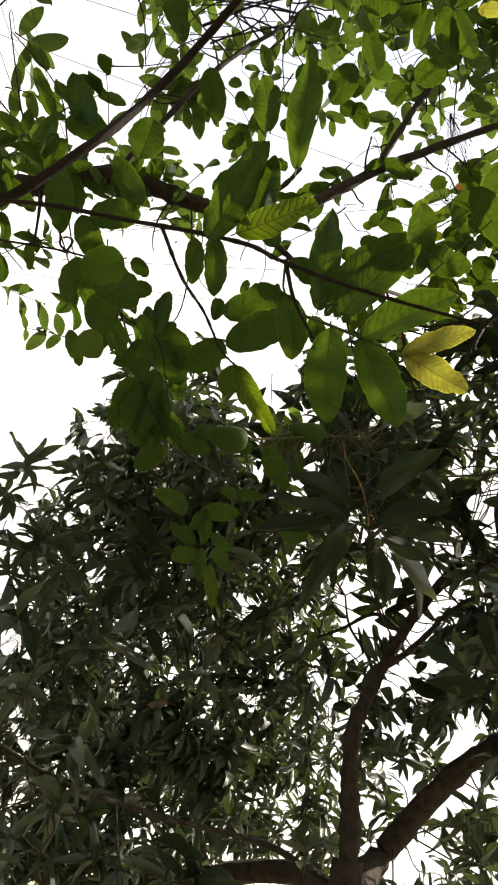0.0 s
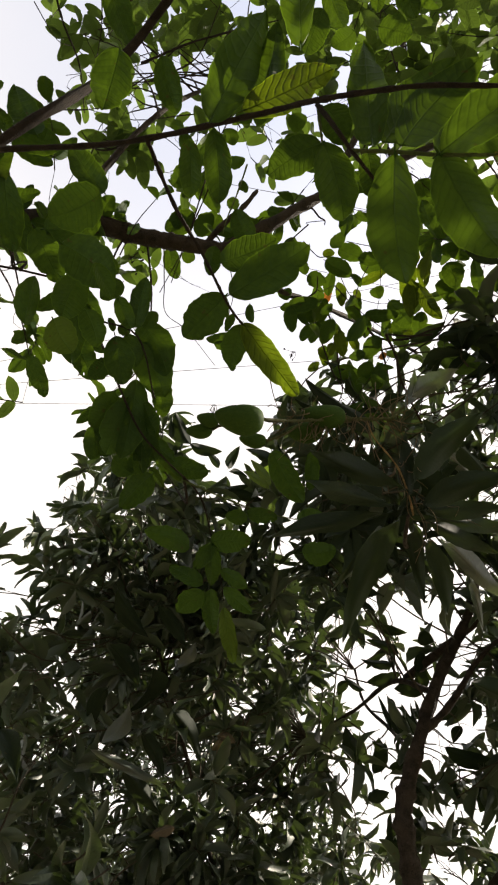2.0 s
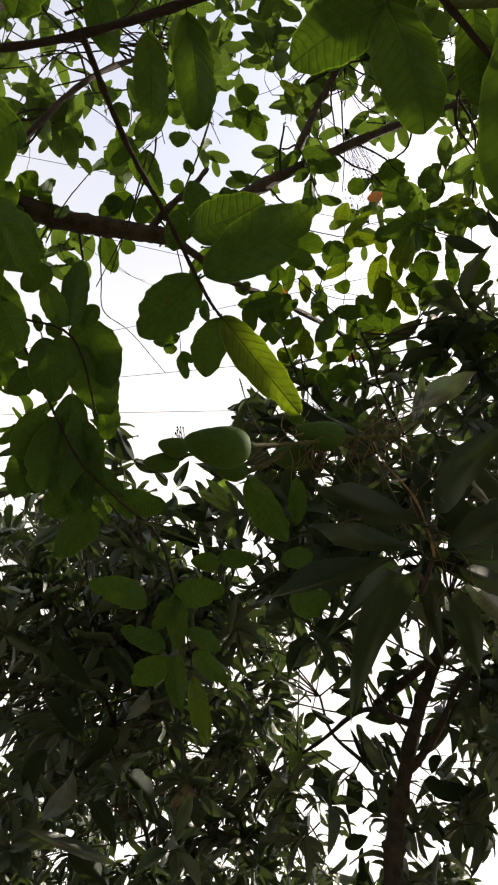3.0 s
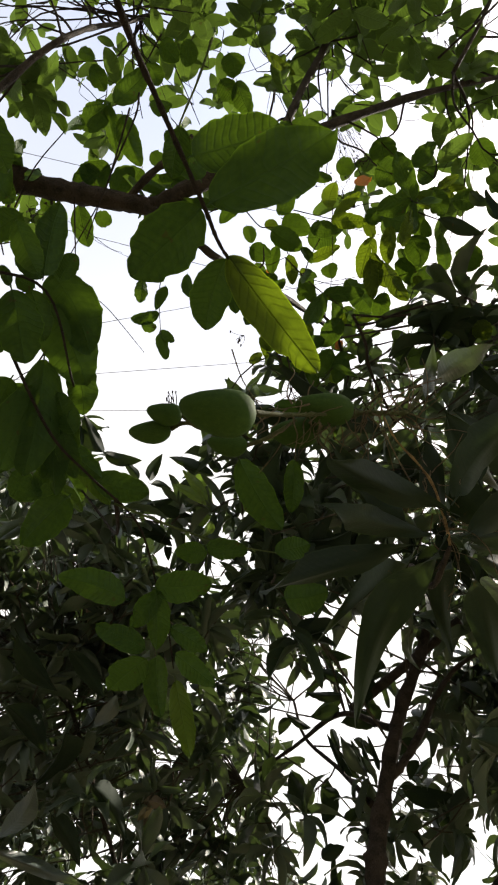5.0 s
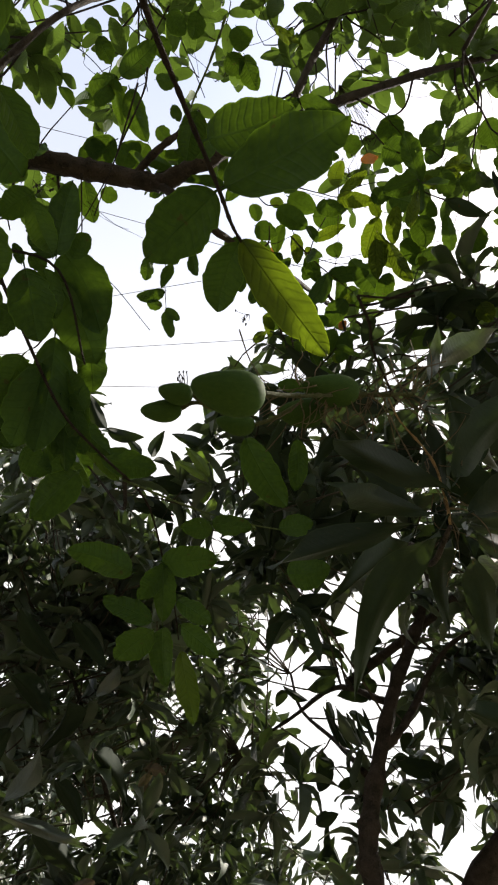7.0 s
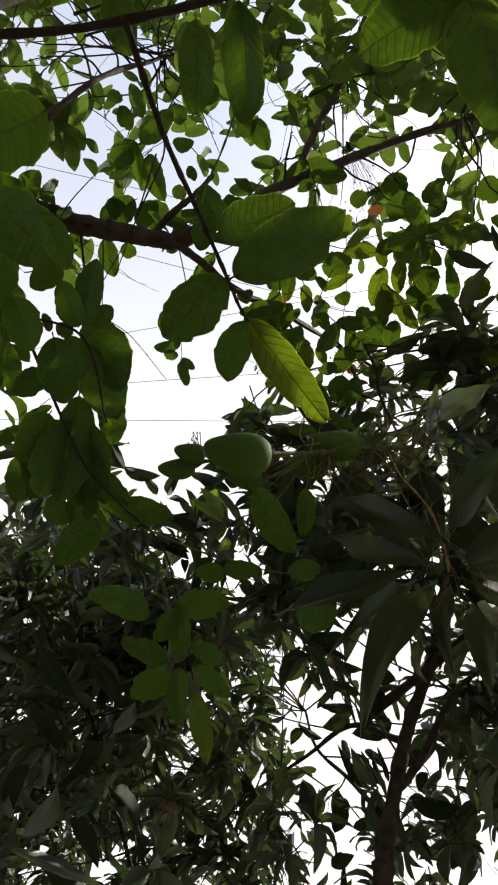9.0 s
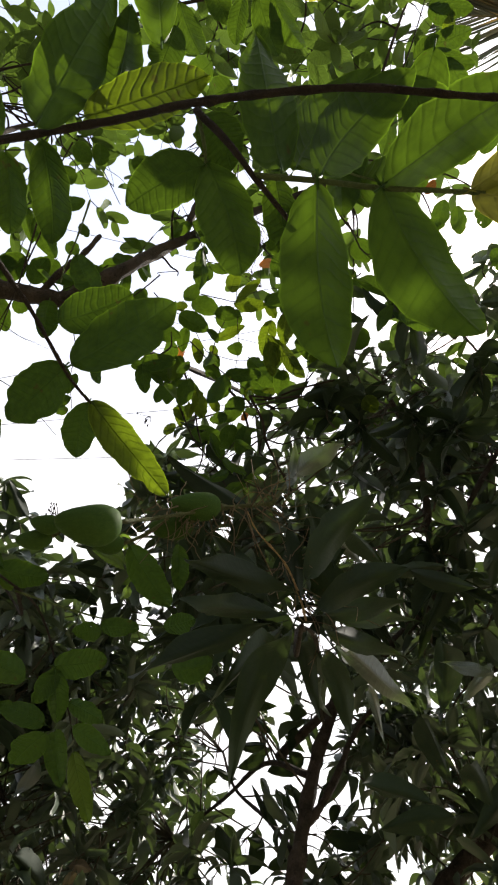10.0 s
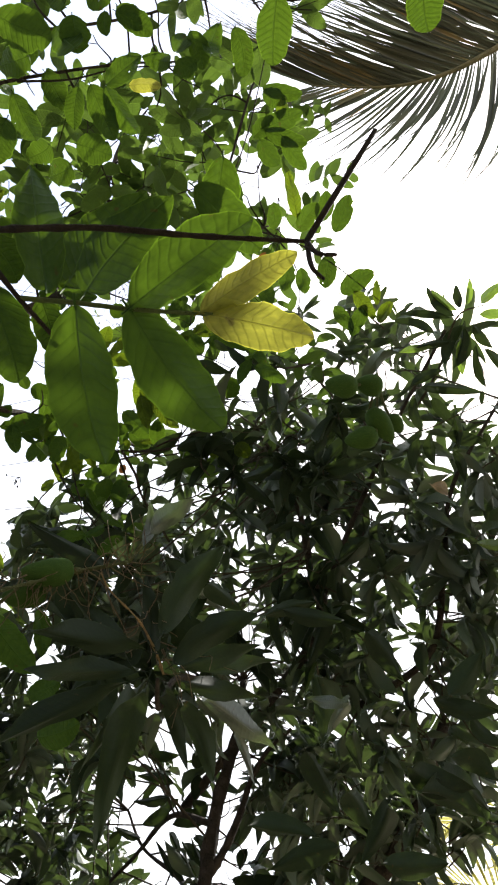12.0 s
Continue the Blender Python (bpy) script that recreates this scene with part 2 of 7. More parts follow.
def tube(points, r0, r1, sides=6, rough=0.0, knots=0.0):
    """Vertices and faces of a closed, tapered tube along a line."""
    p = np.asarray(points, float)
    n = len(p)
    way = np.gradient(p, axis=0)
    way /= np.linalg.norm(way, axis=1)[:, None] + 1e-9
    ref = np.array((0.31, 0.2, 0.93)) if abs(way[0] @ (0.31, 0.2, 0.93)) < 0.9 else np.array((1.0, 0, 0))
    one = np.cross(way, ref)
    one /= np.linalg.norm(one, axis=1)[:, None]
    two = np.cross(way, one)
    ang = np.arange(sides) * 2 * np.pi / sides
    rad = np.linspace(r0, r1, n)[:, None] * (1 + rough * chance.uniform(-1, 1, (n, sides)))
    if knots:
        rad *= 1 + knots * (np.maximum(0, np.sin(np.cumsum(chance.uniform(0.6, 1.6, n)))) ** 3)[:, None]
    v = p[:, None] + rad[..., None] * (np.cos(ang)[None, :, None] * one[:, None] + np.sin(ang)[None, :, None] * two[:, None])
    faces = []
    for i in range(n - 1):
        for k in range(sides):
            a, b = i * sides + k, i * sides + (k + 1) % sides
            faces.append((a, b, b + sides, a + sides))
    faces += [tuple(range(sides))[::-1], tuple((n - 1) * sides + k for k in range(sides))]
    return v.reshape(-1, 3), faces


def mesh_of(name, verts, faces, material, flat=False):
    me = bpy.data.meshes.new(name)
    me.from_pydata([tuple(v) for v in verts], [], faces)
    me.materials.append(material)
    if not flat:
        me.polygons.foreach_set("use_smooth", [True] * len(me.polygons))
    me.update()
    return me


def joined(shapes):
    verts, faces, at = [], [], 0
    for v, f in shapes:
        verts.append(v)
        faces += [tuple(i + at for i in q) for q in f]
        at += len(v)
    return np.vstack(verts), faces


def thing(name, place, label, category, group="", kind=""):
    ob = new(name)
    ob.empty_display_size = 0.1
    ob.location = place
    return tagged(ob, label, category, group, kind)


def under(name, me, parent, m=None, label="", kind=""):
    """A mesh as a part of a thing; m is its pose in the world."""
    ob = new(name, me)
    ob.parent = parent
    ob.matrix_parent_inverse = Matrix.Translation(-Vector(parent.location))
    if m is not None:
        ob.matrix_basis = m
    return tagged(ob, label=label, kind=kind)


def blade(outline, fold, droop, wave, seed, rows=9, cols=5, petiole=0.07, nick=0.0, round_ends=True, sweep=0.0, curl=0.12, bites=0):
    """A leaf one long and one wide, from its base along x, its upper side to z: vertices, faces and texture places."""
    rng = np.random.default_rng(seed)
    verts, uvs, faces = [], [], []
    phase = rng.uniform(0, 6.28, 3)
    gnawed = [(rng.uniform(0.25, 0.95), rng.uniform(0.1, 0.3), rng.choice((-1, 1))) for _ in range(bites)]
    for i in range(rows):
        u = 0.5 - 0.5 * math.cos(math.pi * i / (rows - 1)) if round_ends else i / (rows - 1)
        h = max(outline(u), 0.012)
        for j in range(cols):
            v = 2 * j / (cols - 1) - 1
            edge = h * (1 + nick * (0.6 * math.sin(23 * u + phase[0]) + 0.5 * math.sin(41 * u + phase[1] + 2 * v)) * abs(v))
            for at, cut, side in gnawed:
                if v * side > 0:
                    edge *= 1 - cut * max(0.0, 1 - abs(u - at) / 0.07) * abs(v)
            z = fold * abs(v) * h - curl * max(0.0, abs(v) - 0.6) ** 2 + droop * 3 * u * (1 - u) + wave * math.sin(7 * u + phase[1] + v) * abs(v) + 0.5 * wave * math.sin(4 * u + phase[2])
            verts.append((u, 0.5 * v * edge + 0.03 * math.sin(3 * u + phase[2]) * u + sweep * 4 * u * (1 - u), z))
            uvs.append((u, 0.5 + 0.5 * v * h, abs(v)))
    for i in range(rows - 1):
        for j in range(cols - 1):
            a = i * cols + j
            faces.append((a, a + cols, a + cols + 1, a + 1))
    if petiole:
        at = len(verts)
        for x, r in ((-petiole, 0.012), (0.03, 0.009)):
            for k in range(3):
                verts.append((x, r * 2 * math.cos(2.1 * k), r * math.sin(2.1 * k) - 0.012 - 0.3 * petiole * (x < 0)))
                uvs.append((0.02, 0.5, 0.0))
        faces += [(at + k, at + (k + 1) % 3, at + 3 + (k + 1) % 3, at + 3 + k) for k in range(3)]
    return np.array(verts), faces, np.array(uvs)


def oblong(u):
    return max(0.0, 1 - abs(2 * u ** 0.93 - 1) ** 2.05) ** 0.6


def lance(u):
    return max(0.0, math.sin(math.pi * u ** 0.88)) ** 0.8


def leaf_mesh(name, shape, material):
    verts, faces, uvs = shape
    me = mesh_of(name, verts, faces, material)
    layer = me.uv_layers.new(name="UVMap")
    loops = np.empty(len(me.loops), int)
    me.loops.foreach_get("vertex_index", loops)
    layer.data.foreach_set("uv", uvs[loops, :2].ravel())
    margin = me.attributes.new("margin", "FLOAT", "POINT")
    margin.data.foreach_set("value", uvs[:, 2])
    return me


def foliage_mesh(name, shapes, poses, material):
    """Many leaves as one mesh: poses are 4 x 4 matrices, each with one of the shapes by turns."""
    groups = [poses[k::len(shapes)] for k in range(len(shapes))]
    verts, uvs, faces, at = [], [], [], 0
    for (v, f, uv), group in zip(shapes, groups):
        if not len(group):
            continue
        m = np.array(group)
        w = np.einsum("nij,vj->nvi", m[:, :3, :3], v) + m[:, None, :3, 3]
        verts.append(w.reshape(-1, 3))
        uvs.append(np.tile(uv, (len(m), 1)))
        for k in range(len(m)):
            faces += [tuple(i + at + k * len(v) for i in q) for q in f]
        at += len(m) * len(v)
    return leaf_mesh(name, (np.vstack(verts), faces, np.vstack(uvs)), material)


def leaf_pose(base, tip, width, roll):
    """Where a leaf lies: from base to tip, its upper side turned by roll degrees from looking up."""
    x = Vector(tip) - Vector(base)
    long = x.length
    x.normalize()
    z = Vector((0, 0, 1)) if abs(x.z) < 0.97 else Vector((0, 1, 0))
    z = (z - x * z.dot(x)).normalized()
    z = Matrix.Rotation(radians(roll), 3, x) @ z
    y = z.cross(x)
    m = Matrix((x * long, y * width, z * long)).transposed().to_4x4()
    m.translation = base
    return m


GUAVA_SHAPES = [blade(oblong, fold, droop, wave, seed, 27, 9, nick=0.05, sweep=sweep, bites=bites)
                for fold, droop, wave, seed, sweep, bites in ((0.07, 0.05, 0.030, 3, 0.08, 1), (0.04, 0.10, 0.038, 4, -0.10, 0), (0.12, -0.03, 0.034, 5, -0.06, 2),
                                                              (0.02, 0.03, 0.044, 9, 0.05, 1), (0.15, 0.08, 0.040, 21, 0.10, 0), (0.09, -0.06, 0.050, 22, -0.03, 3))]
GUAVA_SMALL = [blade(oblong, 0.05, 0.05, 0.03, 11, 9, 3), blade(oblong, 0.03, 0.10, 0.03, 12, 9, 3), blade(oblong, 0.08, -0.03, 0.04, 13, 9, 3)]
MANGO_SHAPES = [blade(lance, fold, droop, wave, seed, 23, 7, 0.1, nick=0.03, sweep=sweep, bites=bites)
                for fold, droop, wave, seed, sweep, bites in ((0.16, 0.12, 0.045, 6, 0.14, 0), (0.22, 0.06, 0.060, 7, -0.16, 1), (0.08, 0.18, 0.055, 8, 0.2, 0), (0.25, 0.10, 0.065, 10, -0.12, 2))]
MANGO_BROAD = [blade(lance, fold, droop, wave, seed, 27, 7, 0.1, nick=0.04, sweep=sweep, curl=0.05, bites=bites)
               for fold, droop, wave, seed, sweep, bites in ((0.05, 0.10, 0.065, 31, 0.10, 0), (0.10, 0.16, 0.085, 32, -0.14, 1), (0.03, 0.20, 0.075, 33, 0.18, 0), (0.12, 0.06, 0.095, 34, -0.08, 1))]
MANGO_SMALL = [blade(lance, 0.12, 0.14, 0.03, 16, 9, 3, 0, sweep=0.3), blade(lance, 0.2, 0.07, 0.04, 17, 9, 3, 0, sweep=-0.35), blade(lance, 0.08, 0.22, 0.03, 18, 9, 3, 0, sweep=0.2),
               blade(lance, 0.15, -0.06, 0.05, 19, 9, 3, 0, sweep=-0.3), blade(lance, 0.05, 0.16, 0.06, 20, 9, 3, 0, sweep=0.5)]


def leaf_set(name, shapes, material):
    return [leaf_mesh(name, s, material) for s in shapes]


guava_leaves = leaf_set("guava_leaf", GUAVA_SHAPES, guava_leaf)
young_leaves = leaf_set("young_guava_leaf", GUAVA_SHAPES, young_leaf)
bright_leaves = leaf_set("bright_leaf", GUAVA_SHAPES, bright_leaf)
withered_leaf = leaf_material("withered_leaf", (0.10, 0.08, 0.055), (0.20, 0.165, 0.12), (0.10, 0.07, 0.04), 0.2, 0.7, 20.0, 0.16, False)
withered_leaves = leaf_set("withered_leaf", MANGO_SHAPES, withered_leaf)
sere_leaves = leaf_set("sere_leaf", GUAVA_SHAPES, sere_leaf)
mango_leaves = leaf_set("shaded_mango_leaf", MANGO_SHAPES, shaded_mango_leaf)
broad_leaves = leaf_set("shaded_mango_leaf", MANGO_BROAD, shaded_mango_leaf)
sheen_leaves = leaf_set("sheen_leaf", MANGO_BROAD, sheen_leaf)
flush_leaves = leaf_set("flush_leaf", MANGO_SHAPES, flush_leaf)


STEMS = {}  # each tree's branches and twigs, with their lines


def bearer(tree, place, reach):
    """The branch or twig that bears what grows at a place, or the tree itself where none is near."""
    best, found = reach, tree
    for ob, line in STEMS.get(tree.name, []):
        gap = math.sqrt(((line - np.array(place)) ** 2).sum(1).min())
        if gap < best:
            best, found = gap, ob
    return found


def hang(tree, meshes, *leaves, label=""):
    """Single leaves as parts of a tree: each is base, tip, width, roll."""
    for bx, by, bz, tx, ty, tz, width, roll in leaves:
        under("leaf", meshes[int(chance.integers(len(meshes)))], bearer(tree, (bx, by, bz), 0.25), leaf_pose((bx, by, bz), (tx, ty, tz), width, roll), label)


def stem(name, tree, points, r0, r1, material, steps=6, sides=8, rough=0.06, label="", knots=0.0):
    line = smooth(points, steps)
    v, f = tube(line, r0, r1, sides, rough, knots)
    STEMS.setdefault(tree.name, []).append((under(name, mesh_of(name, v, f, material), tree, label=label), line))
    return line


def unit(v):
    return v / (np.linalg.norm(v) + 1e-9)


def frame_of(x, z):
    x = unit(x)
    z = unit(z - x * (z @ x))
    return np.stack([x, np.cross(z, x), z], 1)


def posed(base, x, z, long, wide):
    m = np.eye(4)
    m[:3, :3] = frame_of(x, z) * (long, wide, long)
    m[:3, 3] = base
    return m


def guava_sprig(base, way, out, twigs, size=1.0):
    """A shoot with pairs of oblong leaves, each pair a quarter turn from the last."""
    long = chance.uniform(0.10, 0.22) * size
    side = unit(np.cross(way, chance.normal(size=3)))
    tip = base + way * long + side * long * 0.15 + np.array((0, 0, -0.1 * long))
    line = smooth([base, base + way * long * 0.5 + side * long * 0.02, tip], 3)
    twigs.append(tube(line, 0.0022, 0.0012, 4))
    pairs = int(chance.integers(3, 6))
    for k in range(pairs):
        at = line[min(len(line) - 1, int((k + 1) / pairs * (len(line) - 1)))]
        turn = side if k % 2 else unit(np.cross(way, side))
        for sign in (-1, 1):
            if chance.random() < 0.15:
                continue
            x = unit(turn * sign + way * chance.uniform(0.3, 0.9) + chance.normal(size=3) * 0.2 + np.array((0, 0, -0.12)))
            z = unit(np.array((0, 0, 1.0)) + chance.normal(size=3) * 0.32)
            l = chance.uniform(0.075, 0.125) * size * (0.75 if k == pairs - 1 else 1)
            out.append(posed(at, x, z, l, l * chance.uniform(0.38, 0.50)))


def mango_rosette(base, way, out, twigs, size=1.0):
    """A shoot that ends in a whorl of long drooping leaves."""
    long = chance.uniform(0.06, 0.16) * size
    side = unit(np.cross(way, chance.normal(size=3)))
    tip = base + way * long + side * 0.03
    line = smooth([base, base + way * long * 0.55, tip], 3)
    twigs.append(tube(line, 0.0035, 0.0025, 4))
    count = int(chance.integers(8, 13))
    for k in range(count):
        at = line[-1] - unit(way) * chance.uniform(0, 0.05) * size if k > 2 else line[len(line) // 2 + k]
        a = k * 2.4 + chance.uniform(-0.4, 0.4)
        one, two = side, unit(np.cross(way, side))
        x = unit(one * math.cos(a) + two * math.sin(a) + way * chance.uniform(-0.1, 0.7) + np.array((0, 0, chance.uniform(-0.75, 0.3))))
        z = unit(np.array((0, 0, 1.0)) + 0.6 * way + chance.normal(size=3) * 0.55)
        l = chance.uniform(0.095, 0.185) * size
        out.append(posed(at, x, z, l, l * chance.uniform(0.22, 0.31)))


def crown(tree, limbs, clumps, sprig, twigs, out, size, reach, lush=1.0):
    """Fills round clumps (place, radius, number of shoots) with shoots, each on a branchlet from the nearest limb."""
    global chance
    nodes = np.vstack(limbs)
    for x, y, z, radius, count in clumps:
        chance = np.random.default_rng(int(abs(x) * 1e2 + abs(y) * 1e5 + abs(z) * 1e8))
        centre = np.array((x, y, z))
        near = nodes[np.argmin(((nodes - centre) ** 2).sum(1))]
        gap = np.linalg.norm(centre - near)
        bow = chance.normal(size=3) * 0.12 * gap
        way_points = [near + (centre - near) * u + bow * 4 * u * (1 - u) + chance.normal(size=3) * 0.03 * gap * (0 < u < 1) for u in (0, 0.25, 0.5, 0.75, 1)]
        line = smooth(way_points, 3)
        if gap > 0.03:
            twigs.append(tube(line, reach * 2.2, reach * 0.9, 5, 0.1))
        for _ in range(round(count * lush)):
            off = unit(chance.normal(size=3)) * radius * chance.uniform(0.15, 1.0) ** 0.6
            base = centre + off
            root = line[int(chance.integers(len(line) // 2, len(line)))]
            bend = (root + base) / 2 + chance.normal(size=3) * 0.12 * radius
            twigs.append(tube(smooth([root, bend, base], 3), reach * 0.75, reach * 0.45, 4))
            sprig(base, unit(off + np.array((0, 0, 0.25)) * radius + chance.normal(size=3) * 0.35 * radius), out, twigs, size)


def finish_crown(tree, out, twigs, near_leaves, far_shapes, material, twig_material, heart, single, label):
    """The leaves nearest to the clearing are parts of their own; the rest is one mass."""
    far = np.array(out)
    order = np.argsort(((far[:, :3, 3] - np.array(heart)) ** 2).sum(1))
    for k in order[:single]:
        under("leaf", near_leaves[int(k) % len(near_leaves)], bearer(tree, far[k][:3, 3], 0.12), Matrix(far[k].tolist()))
    under("foliage", foliage_mesh("foliage", far_shapes, far[order[single:]], material), tree, label=label, kind="stuff")
    v, f = joined(twigs)
    under("twig_tangle", mesh_of("twig_tangle", v, f, twig_material), tree, label="thin crossing brown twigs", kind="stuff")


# ---- ground ----
me = bpy.data.meshes.new("ground")
bm = bmesh.new()
bmesh.ops.create_grid(bm, x_segments=60, y_segments=60, size=1.0)
for v in bm.verts:
    r = v.co.length
    v.co.x, v.co.y = v.co.x * (3 + 900 * r ** 3), v.co.y * (3 + 900 * r ** 3)
    v.co.z = 0.05 * noise.noise(v.co * 0.6) - 0.02
bm.to_mesh(me)
bm.free()
me.materials.append(soil)
tagged(new("ground", me), "bare brown garden soil with patches of short grass", "ground", kind="structure")

# ---- plain plastered walls, unseen, added behind the camera to block low sky light ----


def plaster_material():
    m = Nodes("old_plaster")
    at = m.node("NewGeometry").outputs["Position"]
    big, small = m.noise(0.9, 5.0, at), m.noise(30.0, 4.0, at, 0.7)
    colour = m.mix(m.ramp(big, (0.4, (0, 0, 0)), (0.7, (1, 1, 1))), (0.30, 0.27, 0.22), (0.17, 0.155, 0.13))
    m.put(m.bsdf.inputs["Base Color"], m.mix(m.math("MULTIPLY", small, 0.3), colour, (0.10, 0.095, 0.08)))
    m.bsdf.inputs["Roughness"].default_value = 0.9
    m.bump(small, 0.6, 0.004)
    return m.mat


old_plaster = plaster_material()


def wall(name, x0, y0, x1, y1, high):
    bm = bmesh.new()
    bmesh.ops.create_cube(bm, size=1.0)
    for v in bm.verts:
        v.co = Vector((x0 + (x1 - x0) * (v.co.x + 0.5), y0 + (y1 - y0) * (v.co.y + 0.5), -0.1 + (high + 0.1) * (v.co.z + 0.5)))
    bmesh.ops.bevel(bm, geom=list(bm.edges), offset=0.012, segments=2, affect="EDGES")
    me = bpy.data.meshes.new(name)
    bm.to_mesh(me)
    bm.free()
    me.materials.append(old_plaster)
    tagged(new(name, me), "unseen plaster wall added to block low sky light", "wall", kind="structure")


wall("wall_south", -4.2, -2.75, 6.0, -2.5, 3.4)
wall("wall_west", -4.2, -2.5, -3.95, 2.6, 3.4)

# ---- guava tree: its low branches hang over the camera ----
guava = thing("guava_tree", (-1.55, 1.15, 0.0), "guava tree with smooth brown limbs and oblong green leaves", "tree")
stem("trunk", guava, [(-1.550, 1.150, -0.050), (-1.500, 1.130, 0.700), (-1.580, 1.200, 1.500), (-1.380, 1.160, 2.300), (-1.150, 1.180, 2.900)], 0.1, 0.055, guava_bark, 8, 12, 0.08)
limb_one = stem("limb", guava, [(-1.150, 1.180, 2.900), (-0.919, 1.126, 3.126), (-0.693, 1.103, 3.292), (-0.473, 1.144, 3.347), (-0.330, 1.135, 3.330), (-0.190, 1.123, 3.311)], 0.038, 0.020, guava_bark, 12, 12, 0.10, knots=0.14)
limb_two = stem("limb", guava, [(-0.190, 1.123, 3.311), (-0.067, 1.041, 3.370), (0.086, 0.999, 3.585), (0.300, 0.938, 3.810), (0.564, 0.862, 4.041), (0.870, 0.793, 4.263)], 0.021, 0.007, guava_bark, 8, 10, 0.14, knots=0.2)
limb_three = stem("branch", guava, [(0.086, 0.999, 3.585), (0.136, 0.918, 3.846), (0.209, 0.827, 4.178), (0.294, 0.673, 4.695), (0.371, 0.433, 5.285)], 0.012, 0.008, guava_bark, 8, 9, 0.14, knots=0.2)
limb_four = stem("branch", guava, [(-0.240, 1.128, 3.322), (-0.185, 1.120, 3.290), (-0.115, 1.125, 3.235), (-0.015, 1.207, 3.288), (0.186, 1.403, 3.560), (0.445, 1.670, 3.896), (0.616, 1.777, 3.982)], 0.011, 0.007, guava_bark, 8, 8, 0.14, knots=0.2)
limb_five = stem("branch", guava, [(0.445, 1.670, 3.896), (0.490, 1.689, 3.809), (0.529, 1.734, 3.700)], 0.006, 0.003, guava_bark)
limb_six = stem("limb", guava, [(-0.900, 0.800, 2.450), (-0.620, 0.720, 2.480), (-0.443, 0.615, 2.646), (-0.374, 0.567, 2.902), (-0.221, 0.361, 3.017), (-0.074, 0.168, 3.137)], 0.011, 0.007, guava_twig, 8, 10, 0.10, knots=0.15)
limb_eight = stem("branch", guava, [(-0.693, 1.103, 3.292), (-0.564, 0.945, 3.640), (-0.493, 0.902, 3.896), (-0.434, 0.913, 4.189), (-0.403, 0.924, 4.492), (-0.388, 0.911, 4.799)], 0.0095, 0.005, guava_bark, 8, 8, 0.12, knots=0.2)
limb_nine = stem("branch", guava, [(-0.207, 0.546, 3.995), (-0.022, 0.462, 4.031), (0.208, 0.370, 4.054), (0.390, 0.318, 4.133)], 0.006, 0.003, guava_bark)
limb_ten = stem("branch", guava, [(-0.190, 0.401, 3.828), (0.064, 0.304, 3.844), (0.242, 0.227, 3.878), (0.382, 0.151, 3.927), (0.581, 0.080, 3.950)], 0.005, 0.003, guava_bark)
limb_eleven = stem("branch", guava, [(0.507, 0.763, 3.720), (0.585, 0.605, 3.898), (0.656, 0.328, 4.146), (0.735, 0.134, 4.344)], 0.006, 0.003, guava_bark)
# the near low branch with its long leafy shoots
near_branch = stem("branch", guava, [(-1.300, 1.160, 2.500), (-0.900, 0.800, 2.450), (-0.508, 0.627, 2.446), (-0.222, 0.547, 2.411), (-0.040, 0.465, 2.334), (0.037, 0.419, 2.264), (0.124, 0.380, 2.208), (0.207, 0.362, 2.188), (0.278, 0.345, 2.172)], 0.0050, 0.0015, guava_twig, 14, 8, 0.12, knots=0.3)
stem("twig", guava, [(0.278, 0.345, 2.172), (0.272, 0.324, 2.146), (0.288, 0.297, 2.165), (0.309, 0.264, 2.192)], 0.0026, 0.0018, guava_twig)
stem("twig", guava, [(0.278, 0.345, 2.172), (0.269, 0.340, 2.124), (0.282, 0.338, 2.122)], 0.0022, 0.0012, guava_twig)
stem("twig", guava, [(0.278, 0.345, 2.172), (0.265, 0.347, 2.115), (0.274, 0.352, 2.109)], 0.0022, 0.0012, guava_twig)
stem("twig", guava, [(0.041, 0.425, 2.276), (0.064, 0.430, 2.226), (0.085, 0.443, 2.205), (0.119, 0.464, 2.181)], 0.003, 0.0016, guava_twig)
stem("twig", guava, [(0.085, 0.442, 2.206), (0.124, 0.433, 2.194), (0.163, 0.425, 2.181), (0.190, 0.416, 2.167), (0.220, 0.408, 2.157)], 0.0022, 0.0014, green_twig)
stem("twig", guava, [(0.041, 0.425, 2.276), (0.049, 0.437, 2.244), (0.054, 0.453, 2.245)], 0.0018, 0.0012, green_twig)
stem("twig", guava, [(-0.176, 0.526, 2.393), (-0.134, 0.605, 2.384), (-0.093, 0.673, 2.394), (-0.052, 0.729, 2.378), (-0.034, 0.764, 2.391), (-0.020, 0.784, 2.397)], 0.0030, 0.0014, guava_twig, 12, 8, 0.12, knots=0.3)
hang(guava, guava_leaves,
     (0.124, 0.435, 2.193, 0.162, 0.529, 2.127, 0.054, -21),
     (0.163, 0.425, 2.181, 0.241, 0.479, 2.117, 0.051, -20),
     (0.162, 0.422, 2.177, 0.245, 0.346, 2.208, 0.046, -5),
     (0.053, 0.452, 2.245, 0.003, 0.495, 2.245, 0.040, 12),
     (0.055, 0.452, 2.245, 0.090, 0.505, 2.189, 0.043, -12),
     (0.102, 0.435, 2.218, 0.077, 0.375, 2.337, 0.041, 4),
     (0.115, 0.439, 2.235, 0.172, 0.375, 2.333, 0.046, -18),
     (0.131, 0.435, 2.221, 0.192, 0.367, 2.308, 0.047, -19))
